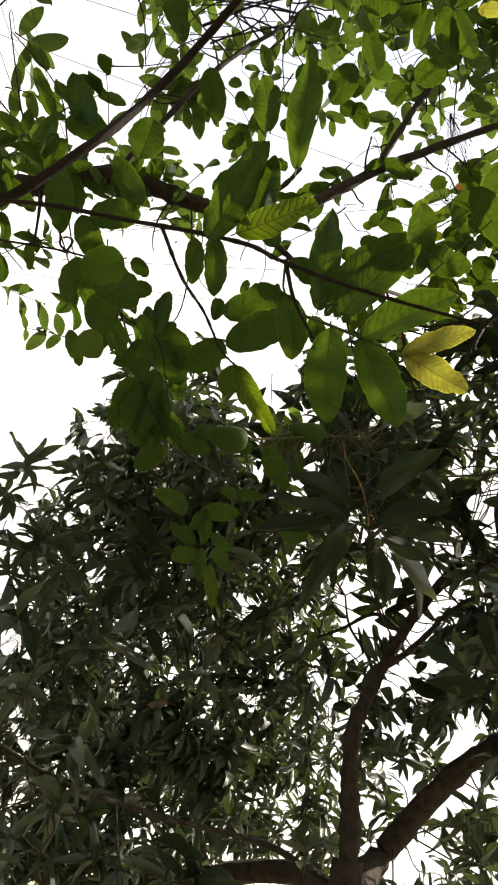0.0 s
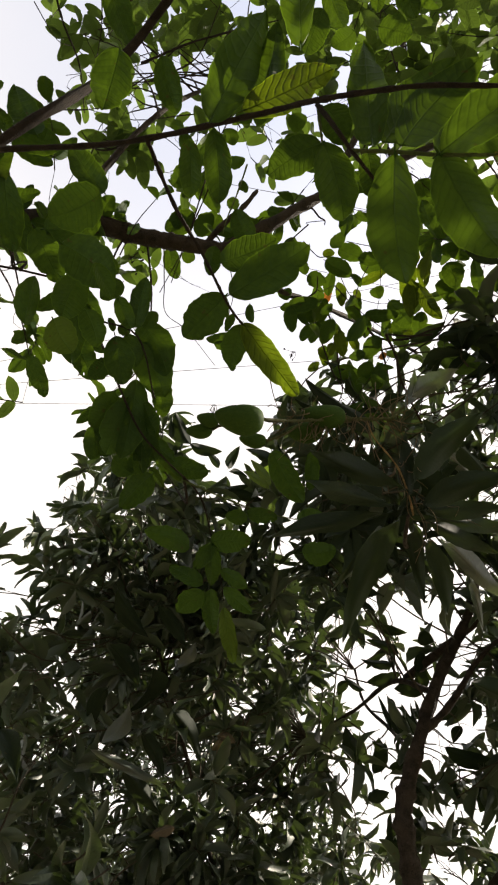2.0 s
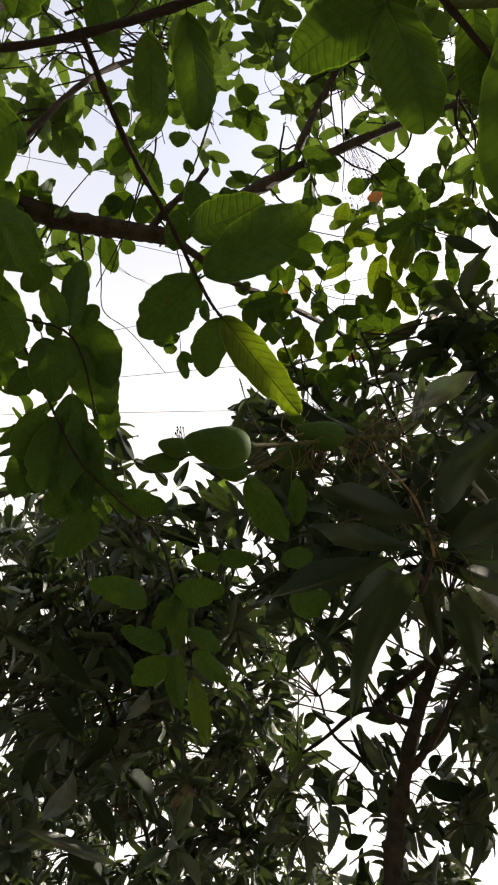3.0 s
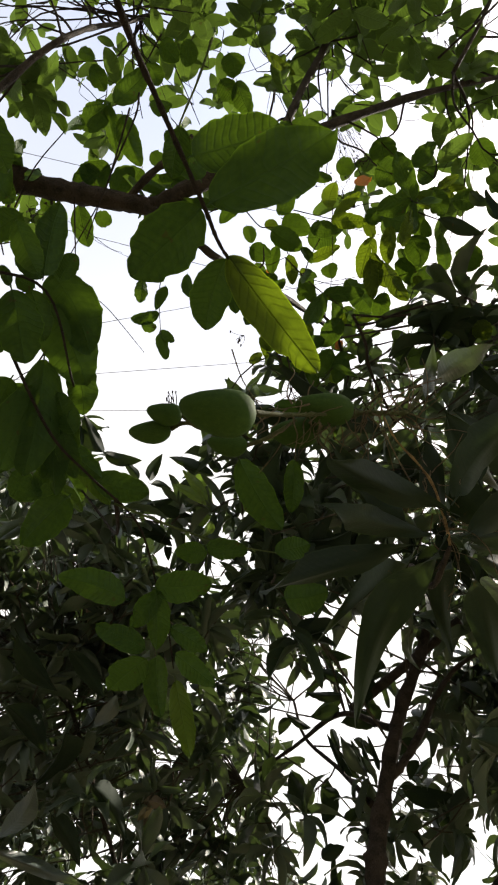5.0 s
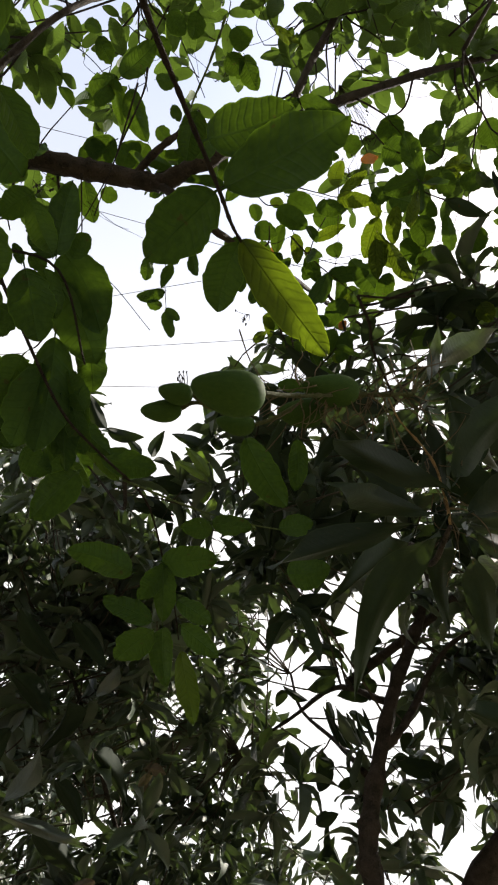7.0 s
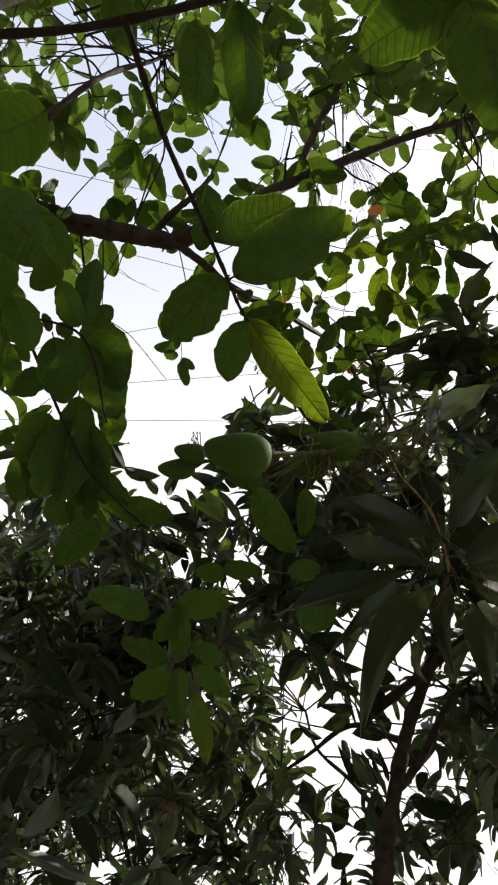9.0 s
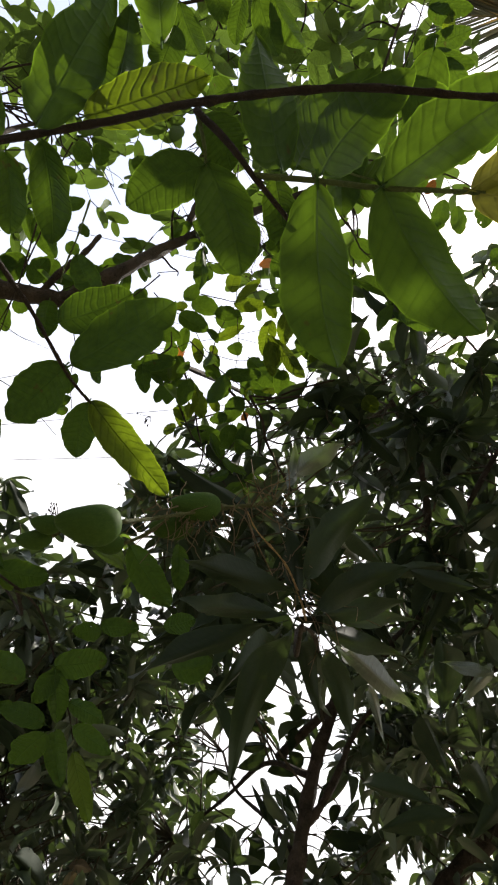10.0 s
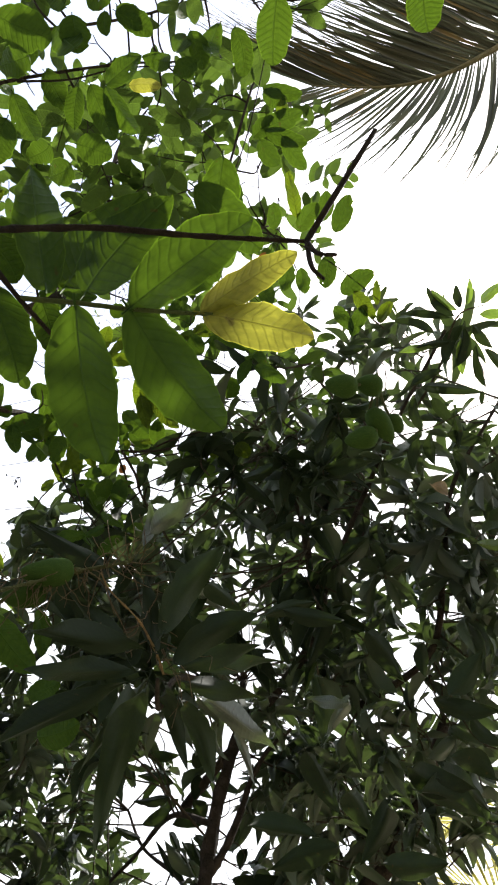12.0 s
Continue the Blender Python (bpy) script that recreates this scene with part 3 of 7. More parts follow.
hang(guava, guava_leaves,
     (0.099, 0.441, 2.209, 0.120, 0.488, 2.203, 0.026, -4),
     (-0.079, 0.470, 2.326, -0.046, 0.382, 2.459, 0.056, 7),
     (-0.084, 0.496, 2.371, -0.062, 0.568, 2.325, 0.036, -15),
     (-0.116, 0.515, 2.378, -0.104, 0.575, 2.343, 0.031, -17),
     (0.047, 0.429, 2.289, 0.077, 0.463, 2.295, 0.037, -2),
     (-0.045, 0.733, 2.393, 0.058, 0.664, 2.468, 0.068, -38),
     (-0.071, 0.711, 2.445, 0.006, 0.676, 2.492, 0.055, -19),
     (-0.054, 0.746, 2.410, -0.110, 0.813, 2.377, 0.060, 12))
hang(guava, guava_leaves,
     (-0.022, 0.789, 2.407, -0.027, 0.860, 2.383, 0.044, -14),
     (-0.085, 0.694, 2.463, -0.087, 0.738, 2.449, 0.029, 9))
hang(guava, young_leaves,
     (0.212, 0.409, 2.158, 0.288, 0.399, 2.124, 0.035, -36),
     (0.211, 0.409, 2.159, 0.273, 0.354, 2.170, 0.025, -29),
     label="young yellow-green leaf")
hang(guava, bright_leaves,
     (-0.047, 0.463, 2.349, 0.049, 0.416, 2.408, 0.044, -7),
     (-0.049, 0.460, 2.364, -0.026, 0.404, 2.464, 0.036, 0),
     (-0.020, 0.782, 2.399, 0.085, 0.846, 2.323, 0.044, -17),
     label="yellow-green leaf with sunlight put into its colour")
# shoots that hang down beside the clearing
shoot_one = stem("twig", guava, [(-0.900, 0.800, 2.450), (-0.523, 1.006, 2.794), (-0.350, 0.961, 2.602), (-0.239, 0.952, 2.552), (-0.188, 1.058, 2.499)], 0.003, 0.0015, guava_twig)
shoot_two = stem("twig", guava, [(-0.350, 0.961, 2.602), (-0.295, 1.046, 2.556), (-0.217, 1.137, 2.486), (-0.154, 1.207, 2.479), (-0.076, 1.280, 2.467), (-0.030, 1.359, 2.414), (0.001, 1.416, 2.370), (0.020, 1.464, 2.335)], 0.0026, 0.0012, guava_twig)
stem("twig", guava, [(-0.116, 1.250, 2.474), (0.001, 1.274, 2.461), (0.082, 1.289, 2.461), (0.171, 1.305, 2.473)], 0.002, 0.001, green_twig)
hang(guava, guava_leaves,
     (-0.250, 1.108, 2.546, -0.270, 1.173, 2.433, 0.069, -11),
     (-0.221, 1.138, 2.512, -0.201, 1.236, 2.459, 0.046, 5))
hang(guava, guava_leaves,
     (-0.278, 1.132, 2.569, -0.305, 1.200, 2.482, 0.069, -9),
     (-0.235, 1.117, 2.535, -0.252, 1.202, 2.471, 0.051, -13),
     (-0.198, 1.128, 2.519, -0.219, 1.214, 2.469, 0.050, 19),
     (-0.308, 1.189, 2.548, -0.327, 1.258, 2.487, 0.061, 1),
     (-0.266, 1.180, 2.522, -0.216, 1.228, 2.497, 0.044, -29))
hang(guava, guava_leaves,
     (-0.306, 1.230, 2.482, -0.263, 1.182, 2.519, 0.043, -24),
     (-0.186, 1.145, 2.501, -0.220, 1.107, 2.541, 0.039, 14),
     (-0.313, 1.202, 2.509, -0.267, 1.212, 2.492, 0.049, -64),
     (-0.202, 1.147, 2.502, -0.176, 1.205, 2.471, 0.034, -19),
     (-0.272, 1.226, 2.480, -0.226, 1.257, 2.471, 0.044, -56))
hang(guava, guava_leaves,
     (-0.212, 0.654, 2.275, -0.182, 0.688, 2.252, 0.024, -11))
hang(guava, guava_leaves,
     (-0.159, 1.245, 2.513, -0.067, 1.256, 2.516, 0.048, -39),
     (-0.189, 1.237, 2.526, -0.125, 1.282, 2.501, 0.031, -32),
     (-0.189, 1.272, 2.492, -0.252, 1.358, 2.450, 0.066, 37),
     (-0.074, 1.366, 2.386, -0.186, 1.381, 2.418, 0.051, 55),
     (-0.033, 1.344, 2.400, 0.056, 1.339, 2.418, 0.052, -42),
     (-0.031, 1.416, 2.333, -0.115, 1.423, 2.368, 0.040, 82),
     (-0.027, 1.425, 2.324, -0.075, 1.491, 2.297, 0.054, 18),
     (-0.030, 1.345, 2.399, -0.014, 1.431, 2.344, 0.038, 9))
hang(guava, guava_leaves,
     (-0.012, 1.418, 2.328, 0.014, 1.503, 2.272, 0.040, -20),
     (0.024, 1.439, 2.302, 0.070, 1.539, 2.230, 0.036, -21),
     (0.016, 1.411, 2.330, 0.087, 1.451, 2.309, 0.036, -68),
     (-0.210, 1.225, 2.540, -0.223, 1.286, 2.512, 0.037, 9),
     (0.037, 1.288, 2.441, -0.010, 1.316, 2.451, 0.035, 41),
     (0.035, 1.282, 2.447, 0.103, 1.292, 2.455, 0.036, -32),
     (0.063, 1.177, 2.541, 0.153, 1.254, 2.482, 0.057, -37),
     (0.147, 1.160, 2.544, 0.160, 1.234, 2.500, 0.033, 8))
hang(guava, guava_leaves,
     (0.168, 1.316, 2.395, 0.238, 1.308, 2.418, 0.053, -63),
     (-0.023, 1.349, 2.394, -0.058, 1.414, 2.367, 0.037, 33),
     (0.004, 1.383, 2.358, 0.066, 1.416, 2.346, 0.034, -66),
     (0.143, 1.268, 2.444, 0.198, 1.262, 2.468, 0.038, -71))
# Extra leaves and twigs, mostly hidden, added to shade the near leaves.
hang(guava, guava_leaves,
     (0.250, 0.389, 2.515, 0.333, 0.428, 2.453, 0.055, 15),
     (0.282, 0.353, 2.545, 0.296, 0.461, 2.534, 0.055, 37),
     (0.217, 0.501, 2.484, 0.288, 0.456, 2.430, 0.050, -19),
     (0.192, 0.423, 2.497, 0.224, 0.525, 2.473, 0.055, 35))
stem("twig", guava, [(0.163, 0.425, 2.181), (0.252, 0.479, 2.457), (0.292, 0.409, 2.484)], 0.0014, 0.001, green_twig)
stem("twig", guava, [(0.252, 0.479, 2.457), (0.208, 0.474, 2.485), (0.289, 0.407, 2.540)], 0.0012, 0.0009, green_twig)
hang(guava, guava_leaves,
     (-0.530, 0.902, 2.819, -0.421, 0.889, 2.880, 0.081, -12),
     (-0.643, 0.752, 2.942, -0.538, 0.772, 2.973, 0.067, -12),
     (-0.582, 0.751, 2.949, -0.664, 0.684, 3.041, 0.071, 46),
     (-0.494, 0.484, 3.192, -0.425, 0.590, 3.145, 0.067, -2),
     (-0.639, 0.819, 2.884, -0.600, 0.963, 2.800, 0.070, -47),
     (-0.550, 0.902, 2.817, -0.486, 1.003, 2.773, 0.072, -18),
     (-0.477, 0.977, 2.757, -0.373, 1.065, 2.728, 0.068, -55),
     (-0.536, 1.065, 2.674, -0.542, 0.999, 2.773, 0.059, 51))
hang(guava, guava_leaves,
     (-0.441, 1.066, 2.682, -0.376, 1.160, 2.644, 0.060, -31),
     (-0.510, 1.114, 2.633, -0.470, 1.201, 2.599, 0.041, -32))
hang(guava, guava_leaves,
     (-0.133, 1.304, 3.140, -0.196, 1.328, 3.128, 0.033, 42),
     (-0.133, 1.330, 3.116, -0.170, 1.330, 3.121, 0.028, 47),
     (-0.124, 1.338, 3.107, -0.097, 1.379, 3.065, 0.032, -43),
     (-0.123, 1.332, 3.112, -0.086, 1.345, 3.095, 0.024, -39),
     (-0.184, 1.253, 3.195, -0.184, 1.295, 3.156, 0.035, -27),
     (-0.128, 1.229, 3.140, -0.141, 1.298, 3.147, 0.028, -13),
     (-0.082, 1.199, 3.160, -0.064, 1.236, 3.123, 0.027, -28))
stem("twig", guava, [(-0.183, 1.124, 3.299), (-0.143, 1.206, 3.232), (-0.142, 1.266, 3.176), (-0.121, 1.337, 3.107)], 0.0016, 0.0008, guava_twig)
stem("twig", guava, [(-0.358, 1.102, 3.224), (-0.340, 1.192, 3.166), (-0.327, 1.266, 3.137), (-0.252, 1.291, 3.102), (-0.148, 1.348, 3.033)], 0.0018, 0.0007, guava_twig)
stem("twig", guava, [(-0.255, 0.902, 3.255), (-0.271, 1.000, 3.194), (-0.288, 1.068, 3.175), (-0.340, 1.188, 3.114)], 0.0022, 0.0012, guava_twig)
stem("twig", guava, [(-0.610, 0.998, 3.906), (-0.475, 1.036, 3.850), (-0.368, 1.098, 3.776)], 0.0018, 0.001, guava_twig)
stem("twig", guava, [(-0.515, 1.098, 3.252), (-0.416, 1.153, 3.254), (-0.309, 1.210, 3.253), (-0.208, 1.224, 3.225)], 0.0008, 0.0004, guava_twig)
stem("twig", guava, [(-0.345, 1.167, 3.230), (-0.277, 1.205, 3.226), (-0.245, 1.217, 3.237)], 0.0008, 0.0004, guava_twig)
stem("twig", guava, [(-0.002, 0.392, 3.076), (0.088, 0.367, 3.110), (0.175, 0.328, 3.156), (0.292, 0.294, 3.184)], 0.0022, 0.0012, guava_twig)
stem("twig", guava, [(0.387, 0.709, 3.458), (0.487, 0.546, 3.445), (0.516, 0.412, 3.448), (0.539, 0.192, 3.567)], 0.0026, 0.0012, guava_twig)
stem("twig", guava, [(0.478, 0.655, 3.510), (0.622, 0.597, 3.290), (0.749, 0.613, 3.222), (0.880, 0.659, 3.134)], 0.0024, 0.001, guava_twig)
hang(guava, guava_leaves,
     (0.123, 0.365, 3.096, 0.180, 0.442, 3.061, 0.051, 16),
     (0.149, 0.361, 3.086, 0.222, 0.418, 3.056, 0.044, -21),
     (0.101, 0.375, 3.100, 0.105, 0.448, 3.093, 0.036, -10),
     (0.111, 0.463, 3.043, 0.178, 0.469, 3.046, 0.055, -9),
     (0.257, 0.293, 3.076, 0.209, 0.299, 3.132, 0.035, 20),
     (0.284, 0.233, 3.099, 0.320, 0.287, 3.088, 0.043, 30),
     (0.360, 0.205, 3.080, 0.392, 0.278, 3.060, 0.041, 22),
     (0.300, 0.277, 3.065, 0.268, 0.308, 3.099, 0.037, -7))
hang(guava, guava_leaves,
     (0.151, 0.356, 3.088, 0.206, 0.296, 3.135, 0.040, -2),
     (0.150, 0.240, 3.157, 0.222, 0.258, 3.150, 0.045, 12),
     (0.131, 0.246, 3.162, 0.142, 0.284, 3.172, 0.029, -21),
     (0.091, 0.317, 3.139, 0.047, 0.295, 3.210, 0.064, 12),
     (0.075, 0.268, 3.175, 0.092, 0.327, 3.170, 0.059, -8),
     (0.039, 0.369, 3.132, 0.085, 0.422, 3.118, 0.046, -0),
     (0.283, 0.261, 3.083, 0.260, 0.246, 3.140, 0.036, 0),
     (0.323, 0.261, 3.064, 0.336, 0.208, 3.127, 0.038, -6))
hang(guava, guava_leaves,
     (0.064, 0.478, 3.056, 0.027, 0.518, 3.088, 0.046, 7),
     (0.107, 0.501, 3.023, 0.070, 0.537, 3.057, 0.052, 12))
hang(guava, guava_leaves,
     (0.717, 0.536, 3.282, 0.718, 0.467, 3.322, 0.045, -38),
     (0.753, 0.547, 3.258, 0.772, 0.458, 3.302, 0.049, -26),
     (0.613, 0.584, 3.302, 0.599, 0.529, 3.340, 0.040, -34),
     (0.667, 0.570, 3.285, 0.705, 0.499, 3.309, 0.046, -24),
     (0.784, 0.669, 3.172, 0.855, 0.602, 3.179, 0.052, -26),
     (0.775, 0.702, 3.157, 0.824, 0.739, 3.112, 0.036, 16),
     (0.684, 0.646, 3.232, 0.702, 0.698, 3.193, 0.038, 10),
     (0.747, 0.599, 3.231, 0.748, 0.671, 3.188, 0.054, -1))
hang(guava, guava_leaves,
     (0.656, 0.643, 3.247, 0.651, 0.707, 3.212, 0.043, 23),
     (0.594, 0.700, 3.242, 0.628, 0.745, 3.200, 0.045, -10),
     (0.847, 0.676, 3.139, 0.823, 0.752, 3.105, 0.038, 43),
     (0.513, 0.513, 3.390, 0.505, 0.603, 3.341, 0.041, 10),
     (0.474, 0.525, 3.401, 0.427, 0.490, 3.443, 0.043, -7),
     (0.533, 0.406, 3.443, 0.574, 0.350, 3.458, 0.046, 6),
     (0.548, 0.408, 3.436, 0.601, 0.447, 3.388, 0.049, -0),
     (0.540, 0.304, 3.500, 0.597, 0.317, 3.466, 0.046, -5))
hang(guava, guava_leaves,
     (0.539, 0.298, 3.504, 0.634, 0.281, 3.471, 0.041, -11),
     (0.558, 0.386, 3.444, 0.661, 0.381, 3.399, 0.043, -6),
     (0.551, 0.382, 3.449, 0.639, 0.317, 3.447, 0.052, -32),
     (0.600, 0.385, 3.425, 0.666, 0.437, 3.364, 0.043, 10))
hang(guava, bright_leaves,
     (0.659, 0.544, 3.304, 0.624, 0.453, 3.374, 0.037, 6),
     (0.872, 0.668, 3.132, 0.863, 0.617, 3.166, 0.020, -22),
     (0.814, 0.657, 3.165, 0.871, 0.699, 3.114, 0.038, 16),
     (0.880, 0.704, 3.107, 0.904, 0.651, 3.127, 0.034, -11),
     (0.588, 0.351, 3.450, 0.595, 0.299, 3.478, 0.030, -1),
     (0.376, 1.025, 3.152, 0.375, 0.957, 3.193, 0.029, 3),
     label="yellow-green leaf with sunlight put into its colour")
hang(guava, guava_leaves,
     (0.247, 0.199, 2.323, 0.257, 0.246, 2.316, 0.031, 31),
     (0.313, 0.172, 2.209, 0.326, 0.199, 2.199, 0.026, 43))
hang(guava, guava_leaves,
     (-0.019, 0.293, 2.856, 0.060, 0.300, 2.845, 0.059, -14),
     (-0.002, 0.407, 3.027, 0.046, 0.463, 2.977, 0.046, -10),
     (0.065, 0.258, 3.085, 0.013, 0.233, 3.118, 0.050, -8),
     (0.026, 0.329, 3.060, -0.021, 0.373, 3.054, 0.047, -12),
     (0.139, 0.206, 3.205, 0.103, 0.250, 3.195, 0.039, 3),
     (0.153, 0.231, 3.186, 0.204, 0.255, 3.153, 0.039, -6),
     (0.003, 0.428, 2.893, -0.014, 0.496, 2.862, 0.054, 3),
     (0.019, 0.217, 3.004, -0.010, 0.265, 2.989, 0.054, -1))
hang(guava, guava_leaves,
     (0.003, 0.409, 2.459, -0.036, 0.309, 2.584, 0.051, -9),
     (-0.029, 0.456, 2.366, -0.029, 0.385, 2.436, 0.038, 8),
     (-0.048, 0.374, 2.473, -0.087, 0.333, 2.535, 0.044, 11),
     (0.029, 0.330, 2.845, -0.016, 0.361, 2.900, 0.042, 10))
hang(guava, young_leaves,
     (0.190, 0.347, 3.075, 0.245, 0.331, 3.059, 0.027, -25),
     label="young yellow-green leaf")
hang(guava, guava_leaves,
     (-0.375, 0.949, 2.617, -0.378, 1.052, 2.552, 0.058, -34))
hang(guava, sere_leaves,
     (0.388, 1.159, 3.942, 0.449, 1.147, 4.010, 0.037, -50),
     (0.476, 0.543, 2.892, 0.463, 0.567, 2.882, 0.017, 23),
     (0.378, 1.418, 3.378, 0.364, 1.442, 3.368, 0.022, 19),
     (0.165, 1.440, 3.794, 0.150, 1.505, 3.741, 0.032, 20),
     label="dying orange leaf")
hang(guava, guava_leaves,
     (-0.236, 0.919, 2.531, -0.235, 0.855, 2.609, 0.041, 13),
     (-0.242, 0.928, 2.548, -0.258, 0.875, 2.594, 0.013, 21),
     (-0.221, 0.931, 2.552, -0.205, 0.902, 2.571, 0.029, -4),
     (-0.250, 0.941, 2.562, -0.288, 0.921, 2.610, 0.036, 52),
     (-0.259, 0.962, 2.571, -0.283, 0.951, 2.571, 0.023, 33),
     (-0.295, 0.971, 2.579, -0.308, 0.948, 2.589, 0.015, 28),
     (-0.275, 0.945, 2.529, -0.243, 1.011, 2.468, 0.060, -22),
     (-0.266, 0.969, 2.577, -0.245, 1.037, 2.563, 0.038, -30))
hang(guava, guava_leaves,
     (-0.241, 0.944, 2.587, -0.184, 1.058, 2.585, 0.072, -20),
     (-0.248, 0.994, 2.590, -0.188, 1.116, 2.579, 0.080, -32),
     (-0.214, 1.090, 2.619, -0.189, 1.170, 2.573, 0.049, -7),
     (-0.247, 1.077, 2.571, -0.242, 1.182, 2.437, 0.070, -6),
     (-0.226, 1.125, 2.564, -0.207, 1.173, 2.526, 0.030, -3),
     (-0.300, 1.026, 2.554, -0.338, 1.067, 2.536, 0.041, 12),
     (-0.284, 1.092, 2.535, -0.318, 1.154, 2.483, 0.058, -9),
     (-0.310, 1.130, 2.536, -0.278, 1.205, 2.475, 0.056, -19))
hang(guava, guava_leaves,
     (-0.222, 1.178, 2.518, -0.143, 1.233, 2.506, 0.041, -49),
     (-0.238, 1.259, 2.474, -0.200, 1.234, 2.510, 0.044, -26),
     (-0.355, 0.864, 2.684, -0.317, 0.900, 2.680, 0.037, -28),
     (-0.300, 0.905, 2.660, -0.344, 0.947, 2.649, 0.042, 17),
     (-0.401, 1.224, 3.469, -0.362, 1.317, 3.433, 0.058, -19),
     (-0.358, 1.244, 3.469, -0.313, 1.254, 3.472, 0.045, -25),
     (-0.324, 1.207, 3.545, -0.284, 1.134, 3.579, 0.063, -3),
     (-0.344, 1.139, 3.568, -0.431, 1.199, 3.529, 0.078, 11))
hang(guava, guava_leaves,
     (-0.285, 1.147, 3.628, -0.300, 1.225, 3.596, 0.054, -3),
     (-0.497, 1.235, 3.498, -0.458, 1.204, 3.520, 0.042, -9),
     (-0.484, 1.227, 3.505, -0.500, 1.268, 3.482, 0.039, -4),
     (-0.240, 0.612, 2.392, -0.312, 0.649, 2.370, 0.066, 15),
     (-0.339, 0.739, 2.469, -0.263, 0.812, 2.493, 0.082, -41),
     (-0.323, 0.810, 2.497, -0.342, 0.871, 2.448, 0.065, 3),
     (-0.308, 0.858, 2.471, -0.285, 0.925, 2.457, 0.047, -29),
     (-0.349, 0.860, 2.426, -0.315, 0.919, 2.423, 0.061, -45))
hang(guava, guava_leaves,
     (-0.257, 0.840, 2.502, -0.227, 0.887, 2.479, 0.033, -22),
     (-0.360, 0.763, 2.743, -0.442, 0.701, 2.793, 0.057, 31),
     (-0.271, 0.476, 2.585, -0.309, 0.568, 2.606, 0.063, -19),
     (-0.321, 0.573, 3.027, -0.280, 0.676, 3.012, 0.057, -16))
hang(guava, guava_leaves,
     (0.117, 1.199, 3.522, 0.216, 1.236, 3.527, 0.064, -9),
     (0.132, 1.166, 3.548, 0.162, 1.121, 3.593, 0.045, -37),
     (0.159, 1.233, 3.709, 0.256, 1.260, 3.719, 0.070, -4),
     (0.245, 1.260, 3.672, 0.336, 1.256, 3.690, 0.078, -33),
     (0.222, 1.171, 3.520, 0.305, 1.172, 3.537, 0.052, -2),
     (0.372, 1.125, 3.584, 0.430, 1.130, 3.600, 0.051, -20),
     (0.405, 1.096, 3.509, 0.477, 1.102, 3.520, 0.067, -34),
     (0.494, 1.151, 3.662, 0.601, 1.163, 3.657, 0.058, -5))
hang(guava, guava_leaves,
     (0.503, 1.138, 3.530, 0.563, 1.207, 3.517, 0.073, -8),
     (0.511, 1.231, 3.587, 0.579, 1.291, 3.573, 0.069, 5),
     (0.538, 1.249, 3.474, 0.626, 1.198, 3.497, 0.070, -50),
     (0.629, 1.200, 3.503, 0.595, 1.129, 3.577, 0.043, 6),
     (0.458, 1.267, 3.424, 0.474, 1.359, 3.408, 0.052, 12),
     (0.353, 1.276, 3.470, 0.452, 1.344, 3.444, 0.072, -38),
     (0.363, 1.382, 3.576, 0.384, 1.469, 3.560, 0.041, 26),
     (0.401, 1.419, 3.586, 0.475, 1.472, 3.573, 0.054, -4))
hang(guava, guava_leaves,
     (0.306, 1.269, 3.541, 0.334, 1.314, 3.549, 0.051, -4),
     (0.151, 1.272, 3.591, 0.156, 1.361, 3.583, 0.043, -10),
     (0.068, 1.252, 3.498, 0.135, 1.275, 3.515, 0.056, -13),
     (0.213, 1.226, 3.514, 0.254, 1.271, 3.521, 0.030, 15),
     (0.282, 1.051, 3.753, 0.336, 1.075, 3.768, 0.054, -12),
     (0.371, 0.949, 3.701, 0.423, 1.024, 3.701, 0.080, 13),
     (0.358, 0.984, 3.567, 0.424, 1.016, 3.574, 0.083, -19),
     (0.446, 0.965, 3.554, 0.491, 0.905, 3.587, 0.049, -7))
hang(guava, guava_leaves,
     (0.517, 1.030, 3.642, 0.515, 0.966, 3.691, 0.056, -29),
     (0.583, 1.026, 3.547, 0.659, 1.007, 3.557, 0.058, -14),
     (0.514, 1.002, 3.519, 0.567, 1.057, 3.517, 0.057, -16),
     (0.435, 1.032, 3.561, 0.493, 1.069, 3.566, 0.069, 4),
     (0.443, 1.336, 3.598, 0.438, 1.399, 3.603, 0.041, 33),
     (0.225, 1.565, 3.424, 0.334, 1.569, 3.436, 0.059, -44),
     (0.218, 1.575, 3.515, 0.168, 1.564, 3.564, 0.053, 42),
     (0.117, 1.350, 3.624, 0.108, 1.427, 3.621, 0.053, 23))
hang(guava, guava_leaves,
     (0.253, 1.285, 3.466, 0.242, 1.366, 3.461, 0.045, -7),
     (0.289, 1.329, 3.432, 0.300, 1.406, 3.424, 0.037, 19),
     (0.569, 0.861, 3.524, 0.630, 0.916, 3.522, 0.064, 5),
     (0.677, 1.117, 3.516, 0.690, 1.198, 3.513, 0.079, 29),
     (0.122, 1.229, 3.297, 0.003, 1.278, 3.298, 0.049, 30),
     (0.033, 1.251, 3.281, 0.056, 1.333, 3.263, 0.045, -1),
     (0.170, 1.264, 3.273, 0.157, 1.349, 3.251, 0.049, -3),
     (0.162, 1.228, 3.296, 0.130, 1.271, 3.305, 0.026, 38))
